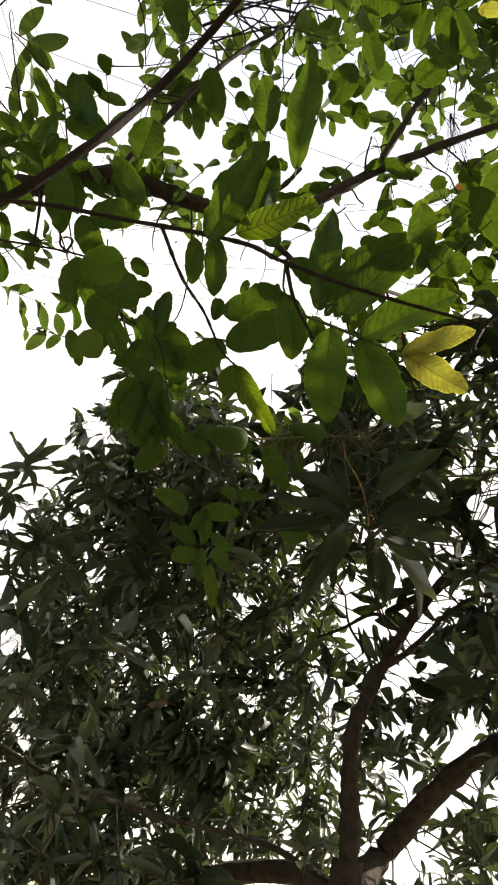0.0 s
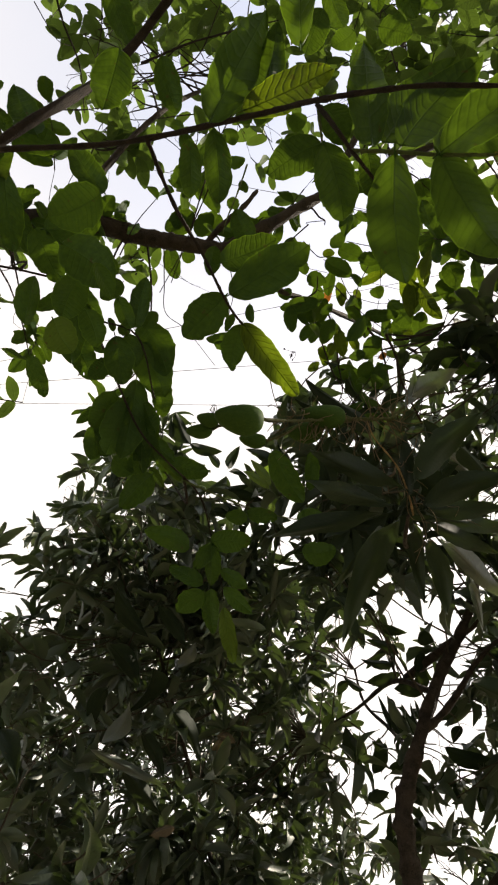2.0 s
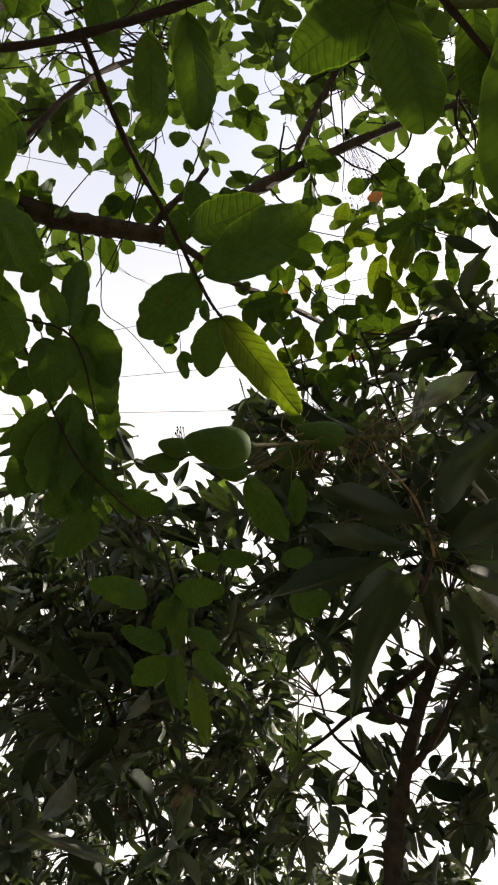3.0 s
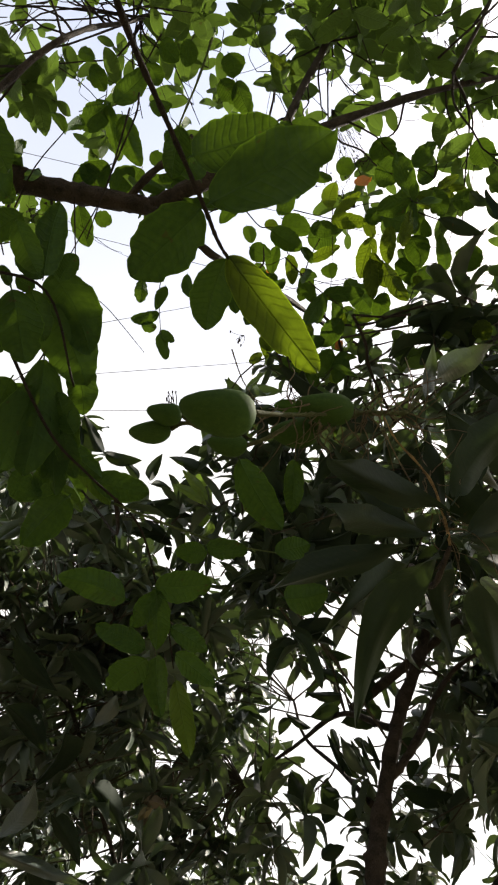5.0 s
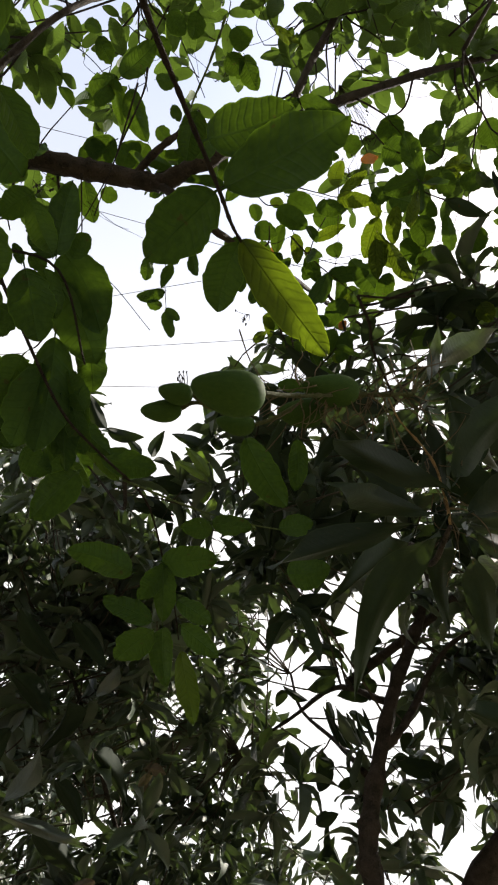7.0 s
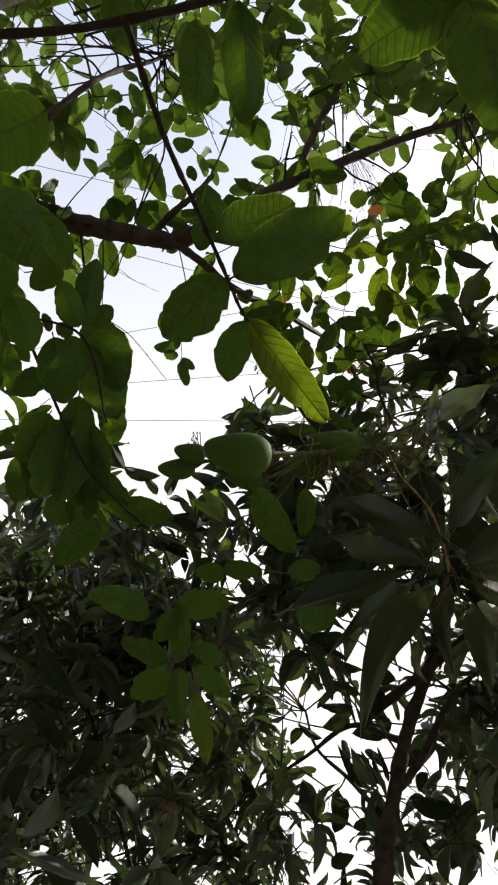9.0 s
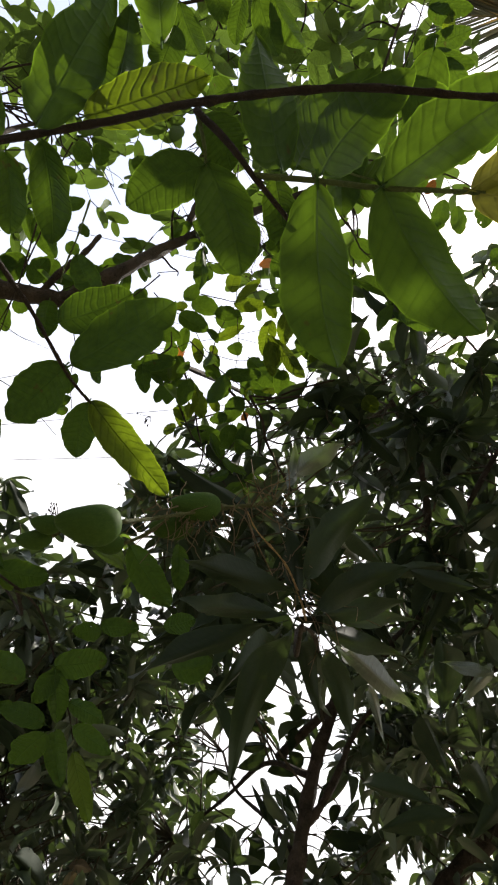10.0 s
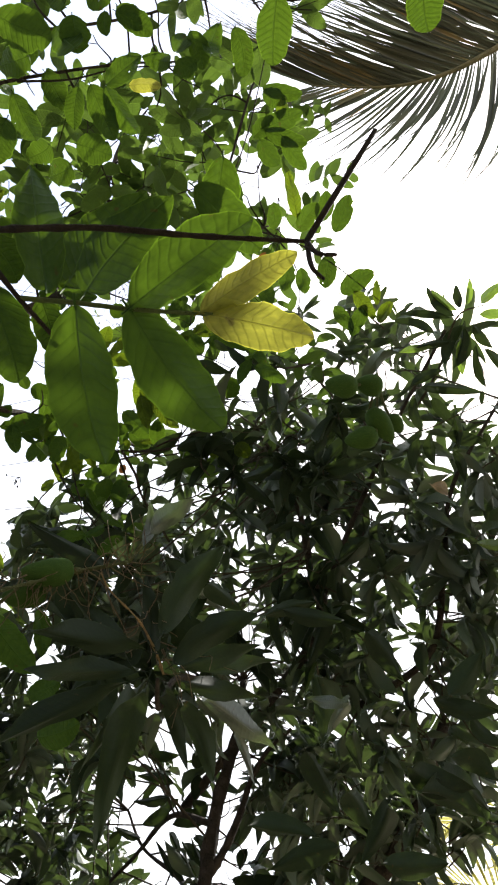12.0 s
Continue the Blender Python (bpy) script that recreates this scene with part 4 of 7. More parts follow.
hang(guava, guava_leaves,
     (0.009, 1.208, 3.306, 0.022, 1.252, 3.315, 0.045, -15),
     (0.039, 1.134, 3.351, 0.061, 1.180, 3.360, 0.034, -7),
     (0.289, 1.332, 3.217, 0.246, 1.365, 3.234, 0.037, 48),
     (0.307, 1.347, 3.204, 0.310, 1.419, 3.185, 0.052, -5),
     (0.322, 1.281, 3.249, 0.294, 1.363, 3.231, 0.056, 33),
     (0.347, 1.343, 3.200, 0.344, 1.427, 3.174, 0.049, 9))
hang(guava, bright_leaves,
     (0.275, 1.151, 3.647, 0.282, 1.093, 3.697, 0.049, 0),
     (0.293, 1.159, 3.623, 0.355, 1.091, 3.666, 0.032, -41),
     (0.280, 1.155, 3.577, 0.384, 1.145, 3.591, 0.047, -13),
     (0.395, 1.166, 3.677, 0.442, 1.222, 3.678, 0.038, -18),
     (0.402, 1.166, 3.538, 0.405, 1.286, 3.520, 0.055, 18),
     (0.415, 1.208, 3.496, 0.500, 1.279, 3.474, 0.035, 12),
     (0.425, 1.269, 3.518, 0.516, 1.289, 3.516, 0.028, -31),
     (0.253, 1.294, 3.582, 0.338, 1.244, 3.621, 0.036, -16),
     label="yellow-green leaf with sunlight put into its colour")
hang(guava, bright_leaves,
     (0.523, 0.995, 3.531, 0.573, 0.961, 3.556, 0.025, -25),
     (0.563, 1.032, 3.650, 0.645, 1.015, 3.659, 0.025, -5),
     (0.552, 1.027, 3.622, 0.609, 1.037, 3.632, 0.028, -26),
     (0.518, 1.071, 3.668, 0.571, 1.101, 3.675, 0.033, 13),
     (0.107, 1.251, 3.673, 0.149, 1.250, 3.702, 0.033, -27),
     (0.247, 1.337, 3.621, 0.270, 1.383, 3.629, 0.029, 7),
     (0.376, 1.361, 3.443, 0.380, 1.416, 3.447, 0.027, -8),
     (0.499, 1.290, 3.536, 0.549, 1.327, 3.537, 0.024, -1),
     label="yellow-green leaf with sunlight put into its colour")
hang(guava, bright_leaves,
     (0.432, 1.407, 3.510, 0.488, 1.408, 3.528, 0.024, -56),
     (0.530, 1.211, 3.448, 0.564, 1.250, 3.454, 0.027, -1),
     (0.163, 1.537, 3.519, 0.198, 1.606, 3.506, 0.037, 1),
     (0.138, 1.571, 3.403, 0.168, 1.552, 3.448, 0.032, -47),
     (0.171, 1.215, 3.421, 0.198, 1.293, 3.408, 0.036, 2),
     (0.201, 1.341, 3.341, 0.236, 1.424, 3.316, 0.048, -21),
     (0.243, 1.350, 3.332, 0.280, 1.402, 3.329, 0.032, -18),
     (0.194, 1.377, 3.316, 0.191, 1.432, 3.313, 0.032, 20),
     label="yellow-green leaf with sunlight put into its colour")
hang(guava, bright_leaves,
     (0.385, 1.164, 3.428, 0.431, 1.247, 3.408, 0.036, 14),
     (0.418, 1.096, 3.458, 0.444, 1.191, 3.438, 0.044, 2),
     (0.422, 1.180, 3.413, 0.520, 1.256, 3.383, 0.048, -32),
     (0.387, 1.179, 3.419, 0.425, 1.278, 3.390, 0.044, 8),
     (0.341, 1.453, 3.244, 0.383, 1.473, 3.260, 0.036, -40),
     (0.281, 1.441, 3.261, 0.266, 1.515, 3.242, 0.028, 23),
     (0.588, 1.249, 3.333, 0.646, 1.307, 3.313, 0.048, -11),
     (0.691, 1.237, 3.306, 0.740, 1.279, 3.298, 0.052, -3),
     label="yellow-green leaf with sunlight put into its colour")
stem("twig", guava, [(0.234, 1.303, 3.511), (0.269, 1.342, 3.463), (0.319, 1.376, 3.413), (0.351, 1.377, 3.393), (0.421, 1.329, 3.341), (0.484, 1.253, 3.301), (0.563, 1.172, 3.251)], 0.0052, 0.0026, guava_twig, knots=0.2)
stem("twig", guava, [(0.344, 1.379, 3.393), (0.373, 1.425, 3.360), (0.397, 1.465, 3.328)], 0.004, 0.003, guava_twig, knots=0.2)
stem("twig", guava, [(0.289, 1.146, 3.674), (0.314, 1.244, 3.611), (0.328, 1.305, 3.559), (0.327, 1.390, 3.472), (0.344, 1.519, 3.369)], 0.0012, 0.0007, guava_twig, knots=0.2)
stem("twig", guava, [(0.032, 1.197, 3.630), (0.091, 1.234, 3.612), (0.141, 1.233, 3.608), (0.214, 1.316, 3.564), (0.248, 1.330, 3.552), (0.337, 1.328, 3.536), (0.397, 1.299, 3.535)], 0.0018, 0.0009, guava_twig, knots=0.2)
stem("twig", guava, [(0.247, 1.345, 3.545), (0.250, 1.292, 3.569), (0.267, 1.229, 3.593), (0.292, 1.167, 3.612)], 0.002, 0.001, guava_twig, knots=0.2)
stem("twig", guava, [(0.179, 1.182, 3.656), (0.247, 1.180, 3.648), (0.296, 1.174, 3.641), (0.350, 1.130, 3.646), (0.437, 1.091, 3.638)], 0.0016, 0.0009, guava_twig, knots=0.2)
stem("twig", guava, [(0.536, 1.343, 3.413), (0.562, 1.215, 3.522), (0.562, 1.180, 3.559), (0.528, 1.159, 3.611)], 0.0014, 0.0008, guava_twig, knots=0.2)
stem("twig", guava, [(0.437, 1.084, 3.662), (0.525, 1.101, 3.632), (0.606, 1.104, 3.604), (0.688, 1.113, 3.569)], 0.0024, 0.0012, guava_twig, knots=0.2)
stem("twig", guava, [(0.443, 1.165, 3.121), (0.388, 1.194, 3.138), (0.325, 1.220, 3.168)], 0.003, 0.0025, guava_twig, knots=0.2)
stem("twig", guava, [(0.325, 1.220, 3.168), (0.371, 1.272, 3.136), (0.399, 1.329, 3.113), (0.489, 1.423, 3.039)], 0.004, 0.003, guava_twig, knots=0.2)
stem("twig", guava, [(-0.776, 0.527, 3.560), (-0.762, 0.657, 3.591), (-0.734, 0.769, 3.626), (-0.731, 0.907, 3.635)], 0.0035, 0.00175, guava_twig, 8, 6, 0.15, knots=0.3)
stem("twig", guava, [(-0.652, 0.517, 3.613), (-0.662, 0.678, 3.626), (-0.714, 0.878, 3.595)], 0.002, 0.001, guava_twig, 8, 6, 0.15, knots=0.3)
stem("twig", guava, [(-0.777, 0.859, 3.459), (-0.696, 0.870, 3.549), (-0.623, 0.867, 3.634)], 0.0022, 0.0011, guava_twig, 8, 6, 0.15, knots=0.3)
stem("twig", guava, [(-0.563, 0.509, 3.646), (-0.592, 0.602, 3.670), (-0.656, 0.692, 3.679)], 0.002, 0.001, guava_twig, 8, 6, 0.15, knots=0.3)
stem("twig", guava, [(-0.533, 0.732, 3.600), (-0.394, 0.673, 3.709), (-0.167, 0.605, 3.820)], 0.004, 0.002, guava_twig, 8, 6, 0.15, knots=0.3)
stem("twig", guava, [(-0.506, 0.772, 3.596), (-0.390, 0.715, 3.699), (-0.345, 0.587, 3.794)], 0.003, 0.0015, guava_twig, 8, 6, 0.15, knots=0.3)
stem("twig", guava, [(-0.579, 0.591, 3.623), (-0.518, 0.553, 3.705), (-0.449, 0.569, 3.773)], 0.0018, 0.0009, guava_twig, 8, 6, 0.15, knots=0.3)
stem("twig", guava, [(-0.461, 0.709, 3.628), (-0.411, 0.672, 3.706), (-0.343, 0.770, 3.747)], 0.002, 0.001, guava_twig, 8, 6, 0.15, knots=0.3)
stem("twig", guava, [(-0.813, 0.608, 3.524), (-0.777, 0.700, 3.572), (-0.750, 0.725, 3.632)], 0.0014, 0.0007, guava_twig, 8, 6, 0.15, knots=0.3)
hang(guava, guava_leaves,
     (-0.350, 0.995, 3.613, -0.278, 0.911, 3.675, 0.063, 5),
     (-0.423, 1.066, 3.578, -0.364, 1.005, 3.639, 0.069, -14),
     (-0.366, 1.002, 3.608, -0.335, 1.112, 3.611, 0.042, -2),
     (-0.318, 1.005, 3.563, -0.259, 1.122, 3.565, 0.062, -21),
     (-0.260, 1.134, 3.582, -0.292, 1.218, 3.578, 0.056, 11),
     (-0.420, 1.169, 3.543, -0.350, 1.162, 3.591, 0.069, -21),
     (-0.273, 1.013, 3.723, -0.217, 1.004, 3.762, 0.044, -27),
     (-0.220, 1.063, 3.715, -0.193, 1.106, 3.735, 0.032, -15))
hang(guava, guava_leaves,
     (-0.077, 0.903, 2.933, -0.127, 0.850, 2.980, 0.055, 23),
     (-0.095, 0.936, 3.857, -0.036, 0.990, 3.876, 0.064, 0),
     (-0.049, 0.930, 3.859, 0.011, 1.011, 3.870, 0.061, -17),
     (-0.086, 0.869, 3.870, -0.057, 0.928, 3.890, 0.070, 0),
     (-0.432, 0.944, 3.716, -0.396, 1.005, 3.739, 0.050, -26),
     (-0.250, 1.123, 3.693, -0.219, 1.162, 3.715, 0.044, -19),
     (-0.288, 0.913, 3.746, -0.261, 0.970, 3.767, 0.053, 0),
     (-0.468, 0.920, 3.714, -0.431, 0.937, 3.749, 0.036, -19))
hang(guava, guava_leaves,
     (-0.272, 0.873, 3.858, -0.221, 0.920, 3.884, 0.059, -23),
     (-0.197, 0.858, 3.867, -0.203, 0.930, 3.884, 0.055, 7))
hang(guava, bright_leaves,
     (0.023, 0.862, 3.972, 0.120, 0.900, 3.980, 0.031, -8),
     label="yellow-green leaf with sunlight put into its colour")
stem("branch", guava, [(-0.260, 1.129, 3.321), (-0.206, 1.058, 3.354), (-0.163, 1.022, 3.402), (-0.133, 0.990, 3.466)], 0.01, 0.006, guava_bark, 8, 7, 0.14, knots=0.25)
stem("twig", guava, [(-0.082, 0.660, 2.739), (-0.092, 0.708, 2.708), (-0.104, 0.749, 2.687), (-0.107, 0.773, 2.680)], 0.0016, 0.001, green_twig, 8, 7, 0.14, knots=0.25)
stem("twig", guava, [(-0.237, 0.867, 3.246), (-0.237, 0.906, 3.214), (-0.267, 1.004, 3.145), (-0.290, 1.107, 3.042)], 0.0022, 0.0012, guava_twig, 8, 7, 0.14, knots=0.25)
stem("twig", guava, [(-0.258, 0.835, 3.713), (-0.318, 0.969, 3.677), (-0.356, 1.014, 3.659), (-0.445, 1.042, 3.634)], 0.002, 0.0012, guava_twig, 8, 7, 0.14, knots=0.25)
guava_clumps_a = [
    (-0.87, 0.78, 4.14, 0.13, 2),
    (-0.76, 0.76, 4.26, 0.13, 2),
    (-0.79, 0.81, 5.11, 0.18, 2),
    (-0.46, 0.72, 5.07, 0.18, 3),
    (-0.30, 0.72, 5.05, 0.18, 3),
    (0.02, 0.64, 4.91, 0.17, 3),
    (0.14, 0.59, 3.98, 0.12, 3),
    (0.41, 0.53, 4.82, 0.16, 3),
    (0.53, 0.52, 4.32, 0.14, 4),
    (0.90, 0.43, 4.99, 0.17, 4),
    (-1.15, 1.11, 4.81, 0.18, 2),
    (-0.72, 0.92, 4.18, 0.14, 2),
    (-0.60, 0.94, 4.59, 0.16, 3),
    (-0.39, 0.86, 4.49, 0.15, 3),
    (-0.17, 0.83, 4.56, 0.16, 3),
    (0.05, 0.78, 4.46, 0.15, 2),
    (0.20, 0.74, 4.28, 0.14, 2),
    (0.55, 0.75, 4.87, 0.18, 2),
]
guava_clumps_b = [
    (0.53, 0.61, 3.97, 0.12, 4),
    (0.79, 0.58, 4.32, 0.14, 4),
    (-1.02, 1.15, 4.45, 0.16, 1),
    (-0.33, 1.06, 4.38, 0.16, 2),
    (-0.13, 0.97, 4.44, 0.16, 2),
    (0.08, 0.96, 4.53, 0.17, 2),
    (0.27, 0.93, 4.48, 0.16, 3),
    (0.51, 0.86, 4.54, 0.16, 3),
    (0.77, 0.84, 4.83, 0.18, 4),
    (1.06, 0.77, 4.75, 0.18, 4),
    (-0.79, 1.17, 3.77, 0.13, 1),
    (-0.55, 1.29, 4.45, 0.17, 2),
    (-0.35, 1.18, 4.19, 0.15, 2),
    (-0.17, 1.26, 4.57, 0.18, 2),
    (0.05, 0.99, 3.72, 0.12, 1),
    (0.29, 1.04, 4.17, 0.15, 3),
]
guava_clumps_c = [
    (0.52, 1.03, 4.45, 0.17, 4),
    (0.72, 0.96, 4.14, 0.15, 3),
    (1.01, 0.93, 4.45, 0.17, 3),
    (-1.13, 1.68, 4.44, 0.19, 1),
    (-0.04, 1.09, 3.53, 0.12, 1),
    (0.09, 1.06, 3.47, 0.11, 1),
    (0.35, 1.28, 4.33, 0.17, 1),
    (0.43, 0.99, 3.52, 0.12, 2),
    (0.64, 0.99, 3.75, 0.13, 1),
    (0.83, 1.01, 3.81, 0.14, 2),
    (0.10, 1.22, 3.44, 0.12, 1),
    (0.69, 1.14, 3.67, 0.13, 1),
]
guava_clumps_d = [
    (1.18, 1.35, 4.27, 0.18, 2),
    (0.15, 1.40, 3.55, 0.14, 1),
    (0.88, 1.46, 3.89, 0.16, 1),
    (0.99, 1.33, 3.79, 0.15, 4),
    (0.48, 1.79, 3.88, 0.17, 1),
    (0.98, 1.43, 3.46, 0.14, 2),
    (0.24, 1.63, 3.25, 0.13, 2),
    (0.35, 1.52, 3.08, 0.12, 1),
    (0.67, 1.70, 3.46, 0.15, 1),
    (-1.23, 0.82, 3.49, 0.13, 2),
]
guava_clumps_e = [
    (-1.29, 1.03, 3.46, 0.14, 2),
    (-1.19, 1.14, 3.29, 0.14, 3),
    (-0.89, 0.99, 3.19, 0.13, 2),
    (-0.80, 1.19, 3.75, 0.16, 1),
    (-1.03, 1.10, 2.96, 0.13, 3),
    (-1.08, 1.31, 3.32, 0.15, 3),
    (-0.79, 1.16, 3.27, 0.14, 2),
    (-0.74, 1.41, 3.63, 0.17, 2),
    (-1.23, 1.54, 3.13, 0.16, 3),
    (-0.94, 1.42, 3.08, 0.15, 1),
    (-0.81, 1.51, 3.29, 0.16, 2),
    (-0.51, 1.26, 3.19, 0.14, 2),
    (-0.76, 1.61, 3.10, 0.16, 1),
    (-0.46, 1.56, 3.14, 0.16, 1),
    (-0.35, 1.54, 2.87, 0.15, 1),
    (-0.63, 0.89, 2.85, 0.09, 1),
    (-0.64, 0.99, 3.13, 0.11, 1),
]
guava_clumps_f = [
    (-0.66, 1.05, 2.88, 0.10, 1),
    (-0.49, 0.96, 2.83, 0.09, 1),
    (-1.16, 0.89, 4.47, 0.14, 1),
    (-0.80, 0.77, 4.32, 0.13, 1),
    (-0.74, 0.84, 4.59, 0.14, 2),
    (-0.38, 0.72, 4.32, 0.12, 2),
    (-1.22, 1.10, 4.71, 0.15, 1),
    (-0.47, 1.05, 4.78, 0.16, 1),
    (-1.13, 1.53, 4.32, 0.15, 1),
    (-0.07, 0.07, 4.05, 0.11, 1),
    (0.06, -0.01, 4.29, 0.13, 1),
    (0.29, -0.11, 4.67, 0.15, 1),
]
guava_clumps_g = [
    (0.37, -0.05, 3.94, 0.11, 1),
    (0.59, -0.14, 4.15, 0.13, 2),
    (0.70, -0.20, 4.04, 0.12, 1),
    (-0.04, 0.19, 3.93, 0.11, 1),
    (0.08, 0.16, 4.00, 0.12, 1),
    (0.25, 0.10, 4.23, 0.13, 1),
    (0.38, 0.08, 3.83, 0.11, 1),
    (0.64, -0.06, 4.27, 0.14, 1),
    (0.72, -0.04, 3.90, 0.12, 1),
    (-0.03, 0.32, 3.87, 0.11, 1),
    (0.12, 0.32, 4.26, 0.14, 1),
    (0.45, 0.21, 3.94, 0.12, 1),
    (0.56, 0.12, 3.76, 0.12, 2),
    (0.71, 0.08, 3.86, 0.12, 1),
    (-0.05, 0.56, 4.37, 0.15, 1),
    (0.11, 0.42, 3.94, 0.12, 1),
    (0.42, 0.35, 3.73, 0.12, 1),
    (0.70, 0.30, 4.18, 0.15, 1),
]
guava_clumps_h = [
    (0.33, 0.56, 4.22, 0.15, 1),
    (0.48, 0.47, 3.87, 0.13, 2),
    (0.68, 0.44, 3.79, 0.13, 1),
    (0.37, 0.71, 4.13, 0.15, 1),
    (0.58, 0.70, 4.01, 0.15, 1),
    (0.05, 0.86, 3.52, 0.11, 1),
    (0.39, 0.97, 3.69, 0.13, 1),
    (0.65, 0.82, 3.36, 0.12, 1),
    (0.31, 0.61, 4.41, 0.12, 1),
    (0.54, 0.59, 4.64, 0.13, 1),
    (0.40, 0.76, 4.31, 0.13, 1),
    (0.64, 0.77, 4.44, 0.13, 2),
    (0.76, 0.71, 4.44, 0.13, 2),
    (0.42, 0.91, 4.21, 0.13, 2),
    (0.64, 0.86, 4.23, 0.13, 2),
    (0.86, 0.89, 4.38, 0.14, 1),
    (-0.37, 0.75, 4.31, 0.12, 1),
]
guava_clumps_i = [
    (-0.16, 0.72, 4.43, 0.13, 1),
    (0.34, 1.81, 3.62, 0.05, 1),
]
guava_clumps_j = [
    (0.01, 0.97, 4.26, 0.12, 2),
    (0.11, 0.91, 4.37, 0.12, 2),
    (0.27, 0.96, 4.25, 0.12, 2),
    (0.34, 0.88, 4.46, 0.12, 2),
    (0.22, 1.08, 4.12, 0.12, 2),
    (0.39, 1.12, 4.09, 0.12, 2),
    (-0.21, 0.98, 4.36, 0.12, 2),
    (-0.30, 1.10, 4.33, 0.12, 2),
    (0.10, 1.09, 4.44, 0.12, 2),
    (-0.89, 0.69, 3.15, 0.13, 2),
    (-0.81, 0.84, 2.98, 0.13, 2),
    (-0.95, 0.69, 3.24, 0.13, 2),
    (-0.76, 0.89, 2.98, 0.13, 1),
    (-0.75, 0.97, 3.65, 0.13, 2),
    (-0.65, 0.87, 3.82, 0.13, 1),
    (-0.78, 0.73, 3.81, 0.13, 2),
    (-0.60, 0.76, 3.97, 0.13, 2),
    (-0.49, 0.86, 4.08, 0.13, 2),
    (-0.68, 0.89, 3.88, 0.13, 1),
    (-0.33, 0.90, 4.19, 0.13, 1),
]
# Unseen foliage above and behind the camera, added to block sky light.
shading_clumps_a = [
    (-0.02, -1.22, 3.37, 0.30, 9),
    (-1.44, -1.52, 4.23, 0.30, 6),
    (-1.13, 0.11, 2.99, 0.30, 10),
    (-0.61, -0.93, 2.94, 0.30, 9),
    (-1.27, 0.14, 4.69, 0.30, 8),
    (1.17, -1.24, 4.48, 0.30, 9),
    (-0.64, -1.19, 4.32, 0.30, 10),
    (-0.88, -1.08, 4.14, 0.30, 6),
    (-0.71, -1.05, 4.51, 0.30, 6),
    (-0.47, -0.78, 3.10, 0.30, 9),
    (0.19, -0.35, 3.96, 0.30, 10),
    (-1.11, -0.64, 3.89, 0.30, 10),
    (0.15, -1.80, 4.33, 0.30, 7),
    (-0.97, -0.58, 4.11, 0.30, 6),
    (-1.54, -1.07, 3.75, 0.30, 10),
    (-0.58, -0.68, 2.90, 0.30, 7),
    (-0.96, -1.18, 5.02, 0.30, 8),
    (-1.31, -0.82, 3.76, 0.30, 9),
]
shading_clumps_b = [
    (0.51, -1.66, 3.82, 0.30, 7),
    (-0.22, -1.81, 4.61, 0.30, 9),
    (-0.84, -1.29, 3.57, 0.30, 8),
    (-2.01, -0.92, 3.45, 0.30, 6),
    (-0.62, -0.91, 4.92, 0.30, 9),
    (-1.66, -0.98, 4.11, 0.30, 6),
    (-2.15, -0.45, 4.54, 0.30, 6),
    (-0.01, -0.44, 4.59, 0.30, 8),
    (-2.41, 0.11, 4.23, 0.30, 6),
    (-1.15, -1.91, 3.47, 0.30, 7),
    (-1.53, -0.02, 4.41, 0.30, 7),
    (-0.94, -0.47, 4.34, 0.30, 9),
    (-0.08, -0.62, 4.95, 0.30, 10),
    (-2.05, -1.00, 3.29, 0.30, 6),
    (-0.22, -1.31, 4.89, 0.30, 10),
    (-2.07, 0.45, 4.12, 0.30, 10),
]

# Unseen limbs that carry the added shading foliage.
unseen_limbs = []
for way in ([(-1.3, 1.16, 2.5), (-1.5, 0.6, 3.0), (-1.3, -0.2, 3.6), (-0.6, -1.0, 4.0)], [(-1.3, -0.2, 3.6), (-0.5, -0.7, 3.8), (0.4, -0.9, 3.9), (1.2, -0.8, 3.9)],
            [(-1.5, 0.6, 3.0), (-2.0, 0.3, 3.6), (-2.1, -0.4, 4.1)]):
    unseen_limbs.append(stem("limb", guava, way, 0.035, 0.010, guava_bark))
guava_limbs = [limb_one, limb_two, limb_three, limb_four, limb_five, limb_six, near_branch, shoot_one, shoot_two, limb_eight, limb_nine, limb_ten, limb_eleven]
out, twigs = [], []
crown(guava, guava_limbs, guava_clumps_a + guava_clumps_b + guava_clumps_c + guava_clumps_d + guava_clumps_e + guava_clumps_f + guava_clumps_g + guava_clumps_h + guava_clumps_i + guava_clumps_j, guava_sprig, twigs, out, 1.0, 0.0017, 1.1)
crown(guava, unseen_limbs, shading_clumps_a + shading_clumps_b, guava_sprig, twigs, out, 1.1, 0.0025)
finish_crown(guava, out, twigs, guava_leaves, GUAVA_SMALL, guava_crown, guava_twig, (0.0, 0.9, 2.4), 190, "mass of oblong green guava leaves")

# ---- mango tree behind the guava ----
mango = thing("mango_tree", (0.95, 2.62, 0.0), "mango tree with a dark crown of long drooping leaves", "tree")
stem("trunk", mango, [(0.950, 2.620, -0.050), (0.920, 2.580, 0.600), (0.840, 2.500, 1.300), (0.785, 2.472, 1.900)], 0.15, 0.052, mango_bark, 8, 14, 0.08)
mango_one = stem("limb", mango, [(0.800, 2.480, 1.720), (0.780, 2.470, 1.950), (0.743, 2.462, 2.110), (0.712, 2.466, 2.307), (0.748, 2.470, 2.485), (0.848, 2.449, 2.803), (0.963, 2.409, 3.061), (1.044, 2.416, 3.305)], 0.040, 0.015, mango_bark, 10, 10, 0.16, knots=0.3)
